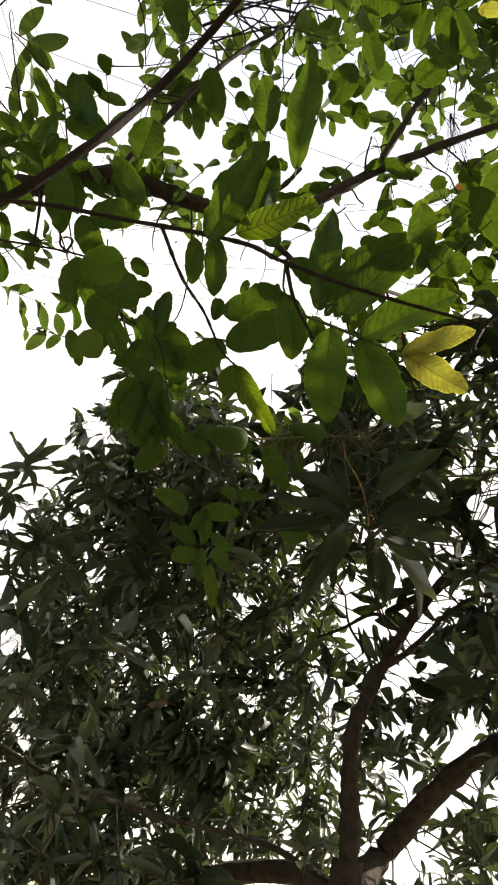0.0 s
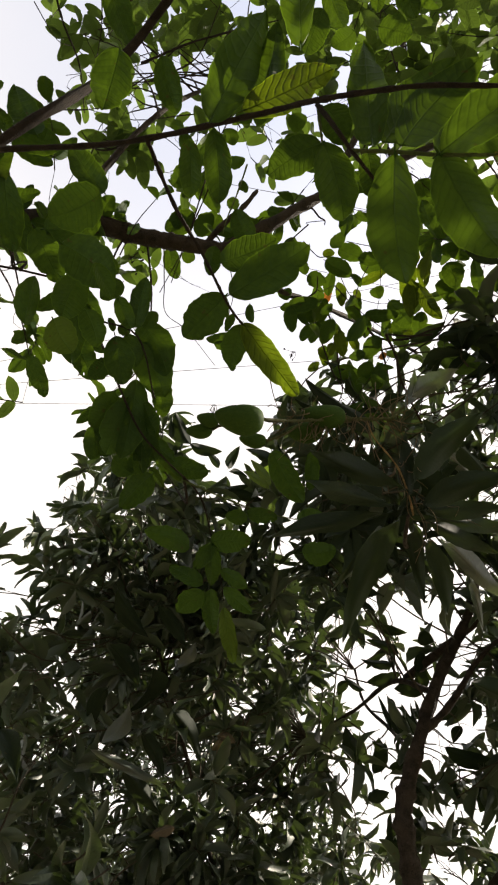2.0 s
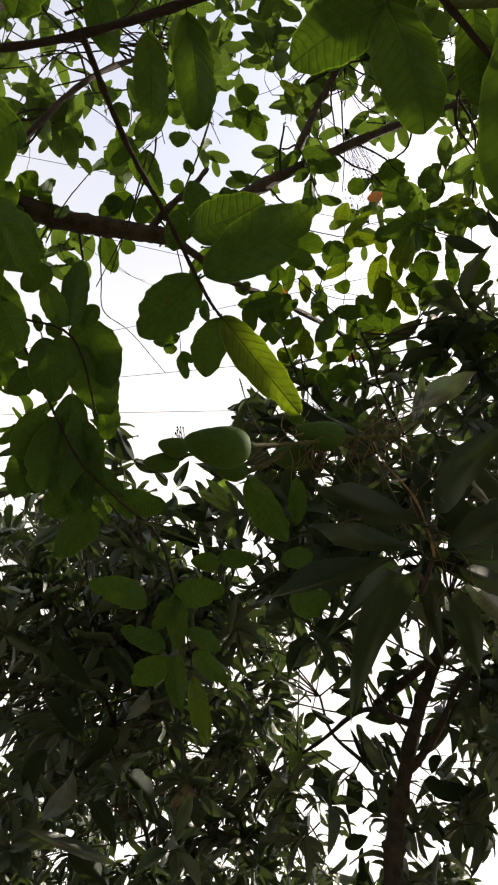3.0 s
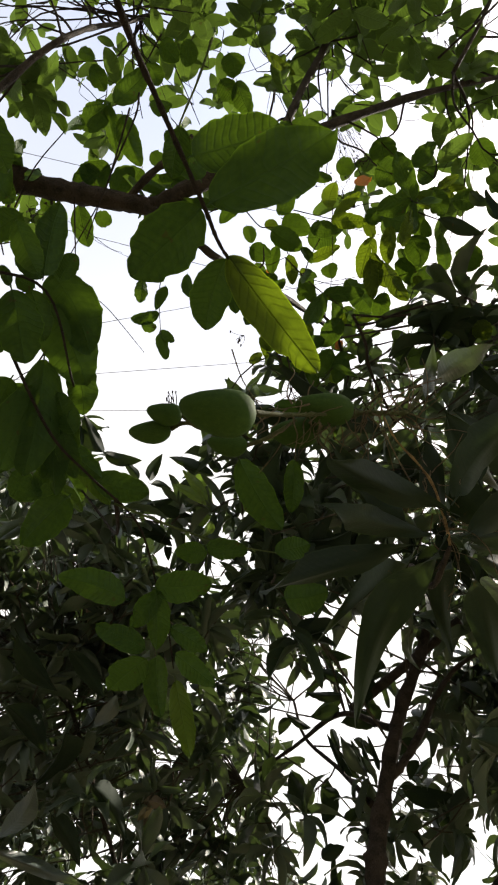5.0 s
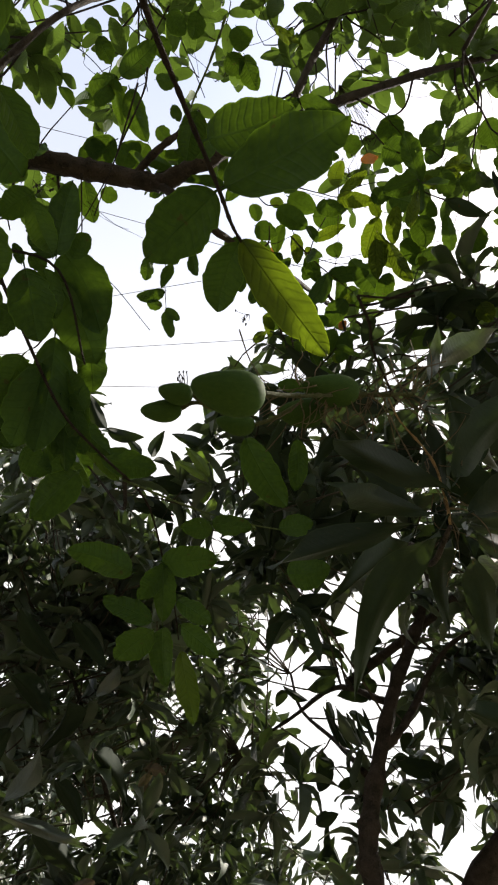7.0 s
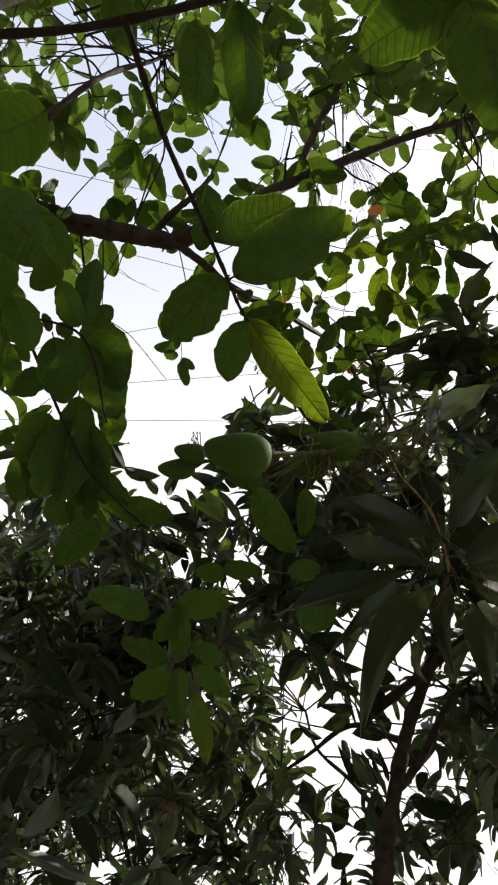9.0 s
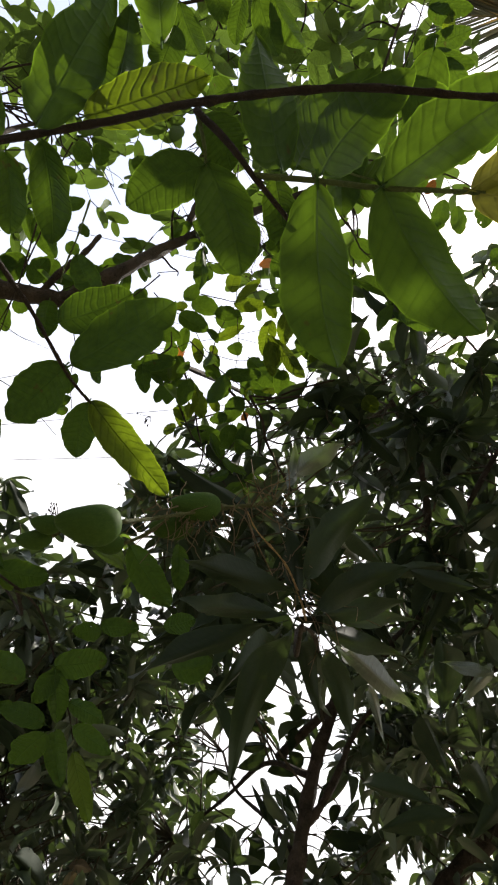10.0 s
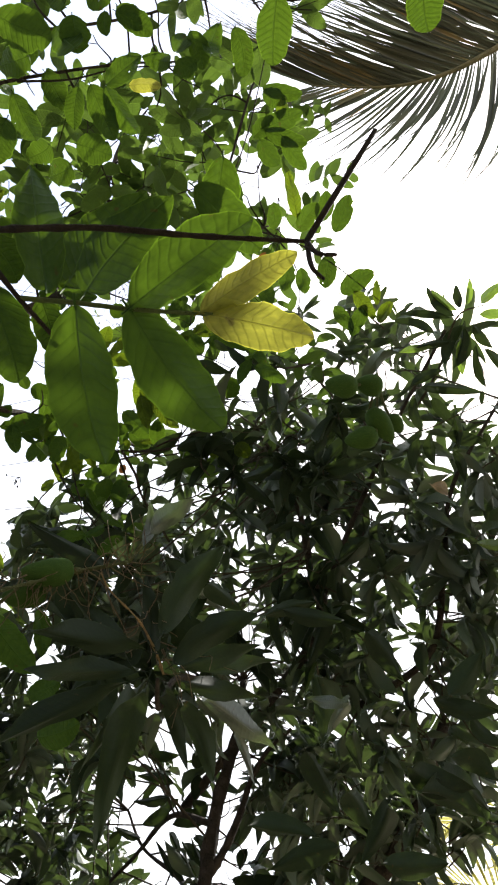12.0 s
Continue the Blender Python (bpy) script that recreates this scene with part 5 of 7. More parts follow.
mango_fork = stem("branch", mango, [(0.783, 2.464, 2.605), (0.843, 2.449, 2.661), (0.927, 2.437, 2.779), (0.982, 2.418, 2.879), (1.064, 2.377, 2.978), (1.145, 2.302, 3.016)], 0.015, 0.006, mango_bark, 8, 8, 0.14, knots=0.25)
mango_two = stem("limb", mango, [(0.800, 2.480, 1.750), (1.074, 3.096, 2.022), (1.225, 2.809, 2.349), (1.356, 2.636, 2.517), (1.559, 2.478, 2.673), (1.734, 2.177, 2.937)], 0.06, 0.022, mango_bark, 8, 9, 0.10, knots=0.14)
mango_three = stem("limb", mango, [(0.800, 2.480, 1.730), (0.767, 3.303, 1.872), (0.326, 3.569, 1.711), (-0.127, 3.786, 1.531), (-0.609, 3.857, 1.549), (-1.106, 3.682, 1.904)], 0.06, 0.02, mango_bark, 8, 9, 0.10, knots=0.14)
mango_four = stem("branch", mango, [(0.326, 3.569, 1.711), (0.200, 3.467, 2.179), (-0.048, 3.246, 2.626), (-0.326, 2.919, 3.045)], 0.014, 0.006, mango_bark, 8, 9, 0.10, knots=0.14)
mango_low = stem("branch", mango, [(0.780, 2.470, 1.800), (0.570, 2.841, 1.889), (0.149, 2.483, 1.822), (-0.194, 2.234, 1.786), (-0.530, 2.053, 1.826)], 0.014, 0.005, mango_bark, 8, 9, 0.10, knots=0.14)
mango_five = stem("branch", mango, [(0.856, 2.539, 2.808), (0.803, 2.911, 3.021), (0.722, 3.333, 3.055), (0.520, 3.493, 2.939)], 0.013, 0.006, mango_bark, 8, 9, 0.10, knots=0.14)
mango_six = stem("branch", mango, [(0.834, 2.736, 2.629), (0.842, 3.069, 2.869), (0.766, 3.295, 3.083), (0.684, 3.185, 3.197)], 0.011, 0.005, mango_bark, 8, 9, 0.10, knots=0.14)
mango_seven = stem("branch", mango, [(0.883, 2.961, 3.077), (1.165, 1.965, 3.160), (1.071, 1.678, 3.235), (0.985, 1.475, 3.381), (0.827, 1.309, 3.534)], 0.02, 0.007, mango_bark, 8, 9, 0.10, knots=0.14)
mango_eight = stem("branch", mango, [(1.158, 1.912, 3.192), (1.220, 1.622, 3.329), (1.274, 1.424, 3.418), (1.288, 1.147, 3.446), (1.342, 0.811, 3.491)], 0.012, 0.005, mango_bark, 8, 9, 0.10, knots=0.14)
mango_nine = stem("branch", mango, [(1.369, 2.127, 2.991), (1.515, 1.817, 2.986), (1.515, 1.537, 3.141), (1.502, 1.297, 3.280), (1.615, 0.987, 3.409)], 0.015, 0.005, mango_bark, 8, 9, 0.10, knots=0.14)
stem("branch", mango, [(0.792, 2.142, 3.049), (0.640, 1.782, 2.845), (0.465, 1.444, 2.608), (0.358, 1.201, 2.370), (0.328, 1.081, 2.340)], 0.01, 0.0032, mango_bark)
# the whorl of large leaves round the near shoot
hang(mango, flush_leaves,
     (0.144, 2.411, 3.568, -0.008, 2.358, 3.632, 0.053, 42),
     (0.145, 2.397, 3.582, 0.015, 2.308, 3.681, 0.053, 34),
     (0.151, 2.403, 3.576, 0.075, 2.386, 3.600, 0.043, 44),
     (0.150, 2.416, 3.562, 0.096, 2.482, 3.492, 0.048, 31),
     label="young light green mango leaf")
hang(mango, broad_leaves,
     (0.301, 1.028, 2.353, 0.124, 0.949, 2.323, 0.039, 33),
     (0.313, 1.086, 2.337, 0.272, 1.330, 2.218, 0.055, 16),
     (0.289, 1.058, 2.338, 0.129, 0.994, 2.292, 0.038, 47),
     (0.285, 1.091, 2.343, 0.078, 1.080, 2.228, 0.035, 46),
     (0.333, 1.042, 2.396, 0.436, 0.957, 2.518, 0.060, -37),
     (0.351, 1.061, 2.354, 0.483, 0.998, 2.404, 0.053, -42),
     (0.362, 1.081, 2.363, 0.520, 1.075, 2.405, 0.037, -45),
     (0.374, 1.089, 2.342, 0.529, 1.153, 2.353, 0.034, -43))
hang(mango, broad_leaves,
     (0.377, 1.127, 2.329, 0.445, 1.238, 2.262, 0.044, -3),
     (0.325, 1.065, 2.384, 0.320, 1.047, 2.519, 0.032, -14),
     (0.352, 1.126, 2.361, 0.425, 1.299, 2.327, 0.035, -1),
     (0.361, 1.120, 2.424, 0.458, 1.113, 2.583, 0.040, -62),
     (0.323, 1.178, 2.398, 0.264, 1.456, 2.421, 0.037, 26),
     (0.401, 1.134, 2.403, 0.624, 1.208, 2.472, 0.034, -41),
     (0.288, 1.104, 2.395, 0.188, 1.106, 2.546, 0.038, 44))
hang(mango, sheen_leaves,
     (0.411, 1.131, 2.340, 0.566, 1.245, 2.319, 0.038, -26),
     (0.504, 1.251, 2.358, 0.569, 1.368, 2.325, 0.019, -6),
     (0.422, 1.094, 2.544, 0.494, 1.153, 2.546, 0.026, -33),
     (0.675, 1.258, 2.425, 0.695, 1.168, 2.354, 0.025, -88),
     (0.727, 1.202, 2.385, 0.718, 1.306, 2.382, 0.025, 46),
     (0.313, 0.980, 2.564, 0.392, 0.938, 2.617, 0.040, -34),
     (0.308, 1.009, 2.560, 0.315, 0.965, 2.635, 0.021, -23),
     label="glossy mango leaf with a grey sheen put into its colour")
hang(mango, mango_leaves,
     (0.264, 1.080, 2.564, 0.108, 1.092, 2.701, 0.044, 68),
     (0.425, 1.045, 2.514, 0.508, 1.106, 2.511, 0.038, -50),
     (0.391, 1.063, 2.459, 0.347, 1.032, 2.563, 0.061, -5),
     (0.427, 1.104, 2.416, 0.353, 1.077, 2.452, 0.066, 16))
hang(mango, mango_leaves,
     (0.887, 3.098, 3.382, 0.798, 3.188, 3.314, 0.046, 70),
     (0.896, 3.137, 3.345, 0.760, 3.257, 3.256, 0.046, 34),
     (0.934, 3.230, 3.254, 0.807, 3.313, 3.197, 0.049, 66),
     (1.073, 3.231, 3.232, 0.940, 3.309, 3.180, 0.046, 82),
     (0.983, 3.371, 3.117, 1.128, 3.451, 3.020, 0.054, -38),
     (1.019, 3.349, 3.131, 1.150, 3.396, 3.067, 0.043, -45),
     (0.905, 3.337, 3.160, 0.973, 3.444, 3.051, 0.038, -13),
     (0.964, 3.405, 3.088, 1.093, 3.479, 3.000, 0.052, -62))
hang(mango, mango_leaves,
     (0.754, 3.510, 3.024, 0.884, 3.640, 2.884, 0.053, -8),
     (0.927, 3.504, 3.003, 0.935, 3.623, 2.892, 0.044, 24),
     (0.990, 3.177, 3.293, 1.107, 3.223, 3.233, 0.041, -22),
     (0.983, 3.038, 3.423, 1.086, 3.096, 3.353, 0.040, -17),
     (1.300, 3.415, 3.027, 1.428, 3.428, 2.995, 0.044, -74),
     (1.373, 3.540, 2.900, 1.511, 3.481, 2.933, 0.044, -59),
     (1.391, 3.335, 3.086, 1.305, 3.434, 3.009, 0.043, 62),
     (1.276, 3.541, 2.915, 1.422, 3.570, 2.865, 0.050, -73))
hang(mango, mango_leaves,
     (0.988, 3.945, 2.587, 1.060, 3.789, 2.720, 0.049, -42),
     (1.147, 3.912, 2.593, 1.024, 3.756, 2.756, 0.053, 47))
hang(mango, flush_leaves,
     (1.334, 1.445, 2.585, 1.423, 1.478, 2.525, 0.027, -46),
     (1.309, 1.196, 2.868, 1.462, 1.158, 2.819, 0.033, -33),
     (1.287, 1.310, 2.436, 1.227, 1.268, 2.489, 0.054, 3),
     label="young light green mango leaf")
hang(mango, sere_leaves,
     (1.382, 1.275, 2.788, 1.413, 1.297, 2.761, 0.023, -4),
     label="dying orange leaf")
hang(mango, mango_leaves,
     (1.172, 1.440, 2.557, 1.270, 1.359, 2.626, 0.064, -58),
     (1.135, 1.458, 2.560, 1.293, 1.436, 2.502, 0.052, -56),
     (1.233, 1.471, 2.514, 1.296, 1.492, 2.445, 0.041, -47),
     (1.217, 1.486, 2.759, 1.225, 1.558, 2.695, 0.042, 18),
     (0.899, 1.623, 2.426, 0.976, 1.694, 2.367, 0.064, -38),
     (1.039, 1.534, 2.426, 1.218, 1.573, 2.383, 0.074, -46),
     (1.061, 1.574, 2.393, 1.239, 1.606, 2.332, 0.077, -31),
     (1.142, 1.580, 2.419, 1.316, 1.665, 2.370, 0.066, -23))
hang(mango, mango_leaves,
     (0.946, 1.641, 2.272, 1.082, 1.601, 2.243, 0.057, -62),
     (0.845, 1.729, 2.381, 0.684, 1.738, 2.416, 0.055, 40),
     (0.899, 1.736, 2.355, 0.768, 1.861, 2.372, 0.062, 76),
     (0.845, 1.484, 2.657, 0.904, 1.676, 2.575, 0.076, 27),
     (1.008, 1.436, 2.748, 1.131, 1.533, 2.668, 0.067, -23),
     (0.745, 1.377, 2.763, 0.886, 1.342, 2.701, 0.046, -51),
     (0.706, 1.401, 2.764, 0.832, 1.349, 2.770, 0.039, -54),
     (0.952, 1.589, 2.550, 1.010, 1.707, 2.512, 0.039, 7))
hang(mango, mango_leaves,
     (0.887, 1.746, 2.602, 0.999, 1.868, 2.494, 0.065, -35),
     (1.060, 1.706, 2.435, 1.046, 1.918, 2.386, 0.061, 47),
     (1.311, 1.584, 2.413, 1.193, 1.565, 2.466, 0.066, 32))
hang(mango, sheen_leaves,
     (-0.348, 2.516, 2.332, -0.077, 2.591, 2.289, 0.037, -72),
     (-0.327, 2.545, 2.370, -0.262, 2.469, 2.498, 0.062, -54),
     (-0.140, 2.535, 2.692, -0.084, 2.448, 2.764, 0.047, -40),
     label="glossy mango leaf with a grey sheen put into its colour")
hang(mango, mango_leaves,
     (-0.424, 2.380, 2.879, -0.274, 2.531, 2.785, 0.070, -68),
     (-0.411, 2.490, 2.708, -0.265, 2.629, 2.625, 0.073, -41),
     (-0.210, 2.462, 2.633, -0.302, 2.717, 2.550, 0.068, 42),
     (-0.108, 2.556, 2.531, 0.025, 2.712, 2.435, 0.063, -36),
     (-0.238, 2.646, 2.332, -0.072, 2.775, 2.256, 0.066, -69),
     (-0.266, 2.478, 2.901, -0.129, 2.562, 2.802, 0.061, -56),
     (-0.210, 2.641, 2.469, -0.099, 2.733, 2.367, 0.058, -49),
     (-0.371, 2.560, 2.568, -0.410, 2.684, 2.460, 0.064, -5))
hang(mango, withered_leaves,
     (0.063, 2.892, 2.615, 0.144, 2.903, 2.608, 0.043, -69),
     (-0.117, 3.124, 2.275, -0.035, 3.102, 2.315, 0.052, -92),
     (0.055, 2.910, 2.562, 0.094, 2.879, 2.593, 0.033, -60),
     (0.040, 2.965, 2.566, 0.089, 2.937, 2.595, 0.035, -77),
     (-0.244, 2.622, 3.100, -0.252, 2.557, 3.157, 0.022, 23),
     (1.111, 1.050, 2.921, 1.157, 1.062, 2.892, 0.033, 5),
     label="withered brown mango leaf")
hang(mango, flush_leaves,
     (1.310, 0.723, 3.432, 1.221, 0.689, 3.485, 0.029, 10),
     (1.333, 0.701, 3.436, 1.332, 0.626, 3.477, 0.022, -41),
     (1.375, 0.684, 3.429, 1.444, 0.599, 3.450, 0.036, -42),
     (1.378, 0.712, 3.412, 1.479, 0.674, 3.394, 0.033, -20),
     (1.359, 0.765, 3.390, 1.353, 0.888, 3.323, 0.041, 23),
     (1.110, 1.063, 3.320, 1.020, 1.115, 3.326, 0.035, 12),
     (1.011, 1.108, 3.333, 1.058, 1.136, 3.299, 0.023, 10),
     (1.255, 0.841, 3.388, 1.156, 0.884, 3.402, 0.025, 28),
     label="young light green mango leaf")
hang(mango, mango_leaves,
     (1.303, 0.740, 3.425, 1.208, 0.688, 3.491, 0.037, 6),
     (1.317, 0.713, 3.435, 1.292, 0.656, 3.476, 0.029, -28),
     (1.366, 0.747, 3.397, 1.433, 0.792, 3.346, 0.033, -4),
     (1.381, 0.798, 3.363, 1.436, 0.902, 3.284, 0.031, 1),
     (1.408, 0.799, 3.352, 1.490, 0.858, 3.287, 0.029, 14),
     (1.295, 0.747, 3.424, 1.142, 0.780, 3.465, 0.027, 22),
     (1.250, 0.798, 3.414, 1.128, 0.805, 3.457, 0.036, -8),
     (1.332, 0.756, 3.405, 1.296, 0.877, 3.352, 0.049, 22))
hang(mango, mango_leaves,
     (1.336, 0.758, 3.402, 1.323, 0.886, 3.337, 0.043, 60),
     (1.304, 0.812, 3.385, 1.205, 0.855, 3.399, 0.029, 40),
     (1.298, 0.893, 3.342, 1.202, 0.967, 3.338, 0.033, 24),
     (1.236, 0.957, 3.330, 1.424, 0.918, 3.280, 0.040, -33),
     (1.423, 0.913, 3.282, 1.425, 0.952, 3.260, 0.018, 45),
     (1.274, 0.978, 3.304, 1.352, 1.036, 3.242, 0.041, 20),
     (1.223, 0.992, 3.316, 1.261, 1.077, 3.254, 0.038, 2),
     (1.348, 1.005, 3.260, 1.377, 1.092, 3.201, 0.029, 35))
hang(mango, mango_leaves,
     (1.337, 1.056, 3.236, 1.459, 1.046, 3.195, 0.047, -22),
     (1.447, 1.026, 3.211, 1.464, 1.060, 3.185, 0.026, 35),
     (1.287, 1.070, 3.248, 1.316, 1.157, 3.188, 0.038, 5),
     (1.255, 1.095, 3.247, 1.250, 1.191, 3.195, 0.036, 29),
     (1.360, 1.097, 3.205, 1.415, 1.177, 3.139, 0.033, 23),
     (1.135, 0.858, 3.424, 1.053, 0.905, 3.430, 0.029, 19),
     (1.052, 0.897, 3.435, 0.970, 0.936, 3.445, 0.032, 31))
stem("twig", mango, [(1.157, 1.212, 3.340), (1.214, 1.134, 3.301), (1.285, 1.058, 3.256), (1.412, 0.959, 3.261), (1.509, 0.894, 3.260)], 0.003, 0.0015, mango_twig)
stem("twig", mango, [(1.298, 1.117, 3.399), (1.339, 0.928, 3.427), (1.300, 0.781, 3.404), (1.324, 0.724, 3.426), (1.384, 0.687, 3.424)], 0.005, 0.002, mango_twig)
hang(mango, flush_leaves,
     (0.081, 1.898, 3.104, -0.027, 1.873, 3.145, 0.031, 40),
     (0.082, 1.888, 3.114, -0.007, 1.838, 3.175, 0.034, 39),
     (0.099, 1.876, 3.024, 0.081, 1.913, 2.996, 0.029, 40),
     label="young light green mango leaf")
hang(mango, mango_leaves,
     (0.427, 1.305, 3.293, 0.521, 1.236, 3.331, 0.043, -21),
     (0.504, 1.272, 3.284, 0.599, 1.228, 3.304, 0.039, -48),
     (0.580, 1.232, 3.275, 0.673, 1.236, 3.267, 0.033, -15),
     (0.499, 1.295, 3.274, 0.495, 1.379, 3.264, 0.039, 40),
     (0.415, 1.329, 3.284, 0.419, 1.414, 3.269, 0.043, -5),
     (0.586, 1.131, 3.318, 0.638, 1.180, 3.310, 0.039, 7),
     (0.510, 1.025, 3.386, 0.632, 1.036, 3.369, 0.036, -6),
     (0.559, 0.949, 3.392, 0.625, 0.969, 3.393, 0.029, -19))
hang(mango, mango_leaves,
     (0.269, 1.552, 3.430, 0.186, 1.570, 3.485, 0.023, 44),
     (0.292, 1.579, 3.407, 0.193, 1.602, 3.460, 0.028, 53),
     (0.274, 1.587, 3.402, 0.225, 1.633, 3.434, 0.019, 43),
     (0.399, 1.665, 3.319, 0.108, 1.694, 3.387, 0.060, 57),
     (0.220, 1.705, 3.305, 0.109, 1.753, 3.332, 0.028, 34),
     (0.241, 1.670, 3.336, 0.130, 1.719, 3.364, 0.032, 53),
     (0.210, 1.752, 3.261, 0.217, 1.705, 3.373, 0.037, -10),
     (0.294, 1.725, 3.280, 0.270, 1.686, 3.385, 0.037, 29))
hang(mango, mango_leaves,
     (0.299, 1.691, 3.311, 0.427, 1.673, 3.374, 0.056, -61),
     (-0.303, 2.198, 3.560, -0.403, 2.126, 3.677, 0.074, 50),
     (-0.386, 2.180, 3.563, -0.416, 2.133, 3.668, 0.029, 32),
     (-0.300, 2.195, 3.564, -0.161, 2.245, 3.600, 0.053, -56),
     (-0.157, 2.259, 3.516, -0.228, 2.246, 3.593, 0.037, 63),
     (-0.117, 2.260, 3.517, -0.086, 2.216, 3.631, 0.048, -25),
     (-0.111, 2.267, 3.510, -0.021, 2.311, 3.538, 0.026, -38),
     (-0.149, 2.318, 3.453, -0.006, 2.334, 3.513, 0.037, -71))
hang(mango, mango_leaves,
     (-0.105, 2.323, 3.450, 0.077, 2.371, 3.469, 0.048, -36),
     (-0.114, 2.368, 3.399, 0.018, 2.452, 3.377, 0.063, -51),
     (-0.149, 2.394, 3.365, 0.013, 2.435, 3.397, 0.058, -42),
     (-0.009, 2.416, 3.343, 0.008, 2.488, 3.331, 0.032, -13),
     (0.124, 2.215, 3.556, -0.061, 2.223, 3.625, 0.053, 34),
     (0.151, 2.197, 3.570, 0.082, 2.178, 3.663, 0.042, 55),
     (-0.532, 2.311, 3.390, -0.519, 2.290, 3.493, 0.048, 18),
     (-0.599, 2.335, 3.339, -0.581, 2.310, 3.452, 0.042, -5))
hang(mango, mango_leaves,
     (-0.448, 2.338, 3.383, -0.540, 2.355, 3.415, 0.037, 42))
stem("twig", mango, [(-0.351, 2.389, 3.423), (-0.158, 2.397, 3.439), (0.004, 2.405, 3.434), (0.107, 2.422, 3.407), (0.210, 2.520, 3.268)], 0.003, 0.0018, mango_twig, knots=0.2)
hang(mango, mango_leaves,
     (0.784, 2.729, 3.060, 0.647, 2.775, 3.125, 0.042, 64),
     (0.769, 2.764, 3.027, 0.636, 2.830, 3.052, 0.042, 74),
     (0.800, 2.894, 3.038, 0.699, 2.969, 3.024, 0.063, 54),
     (0.846, 2.621, 3.118, 0.913, 2.642, 3.096, 0.065, -46),
     (0.905, 2.755, 3.104, 0.890, 2.835, 3.037, 0.050, 43),
     (0.921, 2.861, 2.963, 0.813, 2.920, 2.998, 0.075, 58),
     (0.857, 2.720, 2.988, 0.893, 2.776, 2.918, 0.060, -2),
     (0.770, 2.824, 2.758, 0.713, 2.818, 2.894, 0.022, 59))
hang(mango, mango_leaves,
     (0.824, 2.863, 2.762, 0.769, 2.865, 2.881, 0.022, 81),
     (0.898, 2.923, 2.801, 0.845, 2.923, 2.928, 0.026, 50),
     (0.915, 2.891, 2.800, 0.874, 2.886, 2.926, 0.022, 65),
     (0.899, 2.795, 2.769, 0.865, 2.790, 2.891, 0.022, 46),
     (0.682, 2.986, 2.673, 0.609, 2.988, 2.808, 0.080, 75),
     (0.751, 3.033, 2.655, 0.769, 3.008, 2.799, 0.069, -21),
     (0.785, 2.937, 2.709, 0.726, 2.971, 2.760, 0.043, 90),
     (1.018, 2.884, 2.759, 1.206, 2.840, 2.724, 0.075, -78))
hang(mango, mango_leaves,
     (1.209, 2.899, 2.723, 1.093, 2.965, 2.791, 0.045, 86),
     (0.606, 2.942, 2.991, 0.569, 3.005, 2.950, 0.044, 43),
     (0.669, 2.873, 2.930, 0.572, 2.903, 2.995, 0.030, 77),
     (0.959, 2.844, 2.601, 1.030, 2.834, 2.639, 0.072, -87),
     (1.050, 2.861, 2.559, 1.045, 2.875, 2.627, 0.036, -18),
     (1.213, 2.798, 2.636, 1.144, 2.901, 2.542, 0.092, 51),
     (0.705, 2.834, 3.240, 0.854, 2.823, 3.231, 0.045, -46),
     (0.570, 2.846, 3.231, 0.505, 2.937, 3.163, 0.050, 33))
hang(mango, mango_leaves,
     (0.582, 2.757, 3.156, 0.644, 2.811, 3.093, 0.042, -21),
     (0.565, 3.065, 2.886, 0.540, 3.135, 2.807, 0.051, 31),
     (1.038, 2.769, 2.893, 0.992, 2.845, 2.852, 0.043, 63),
     (1.081, 2.837, 2.839, 1.059, 2.902, 2.795, 0.044, 35),
     (0.780, 2.884, 2.627, 0.867, 2.870, 2.670, 0.042, -68),
     (0.707, 2.943, 2.515, 0.792, 2.935, 2.558, 0.054, -89))
stem("twig", mango, [(0.948, 2.781, 2.549), (1.055, 2.712, 2.603), (1.175, 2.627, 2.657)], 0.003, 0.002, mango_twig, 8, 6, 0.15, knots=0.3)
stem("twig", mango, [(0.992, 2.772, 2.515), (1.080, 2.709, 2.577), (1.150, 2.642, 2.655)], 0.003, 0.002, mango_twig, 8, 6, 0.15, knots=0.3)
stem("twig", mango, [(0.600, 2.799, 3.263), (0.607, 2.869, 3.143), (0.591, 2.948, 3.000)], 0.003, 0.0018, mango_twig, 8, 6, 0.15, knots=0.3)
mango_clumps_a = [
    (1.02, 1.57, 4.16, 0.12, 2),
    (1.65, 1.84, 4.96, 0.16, 2),
    (0.93, 1.96, 4.13, 0.13, 4),
    (1.37, 2.19, 4.63, 0.15, 4),
    (1.11, 1.58, 3.76, 0.10, 3),
    (0.30, 1.95, 3.57, 0.10, 3),
    (1.17, 2.48, 4.42, 0.15, 5),
    (0.96, 1.83, 3.66, 0.11, 3),
    (1.29, 1.83, 3.75, 0.11, 5),
    (-1.19, 3.35, 4.15, 0.16, 4),
    (-0.87, 3.35, 4.31, 0.17, 8),
    (-0.39, 2.87, 3.90, 0.14, 5),
    (0.44, 2.54, 3.79, 0.13, 7),
    (0.91, 2.78, 4.12, 0.15, 8),
    (0.91, 2.31, 3.76, 0.13, 8),
]
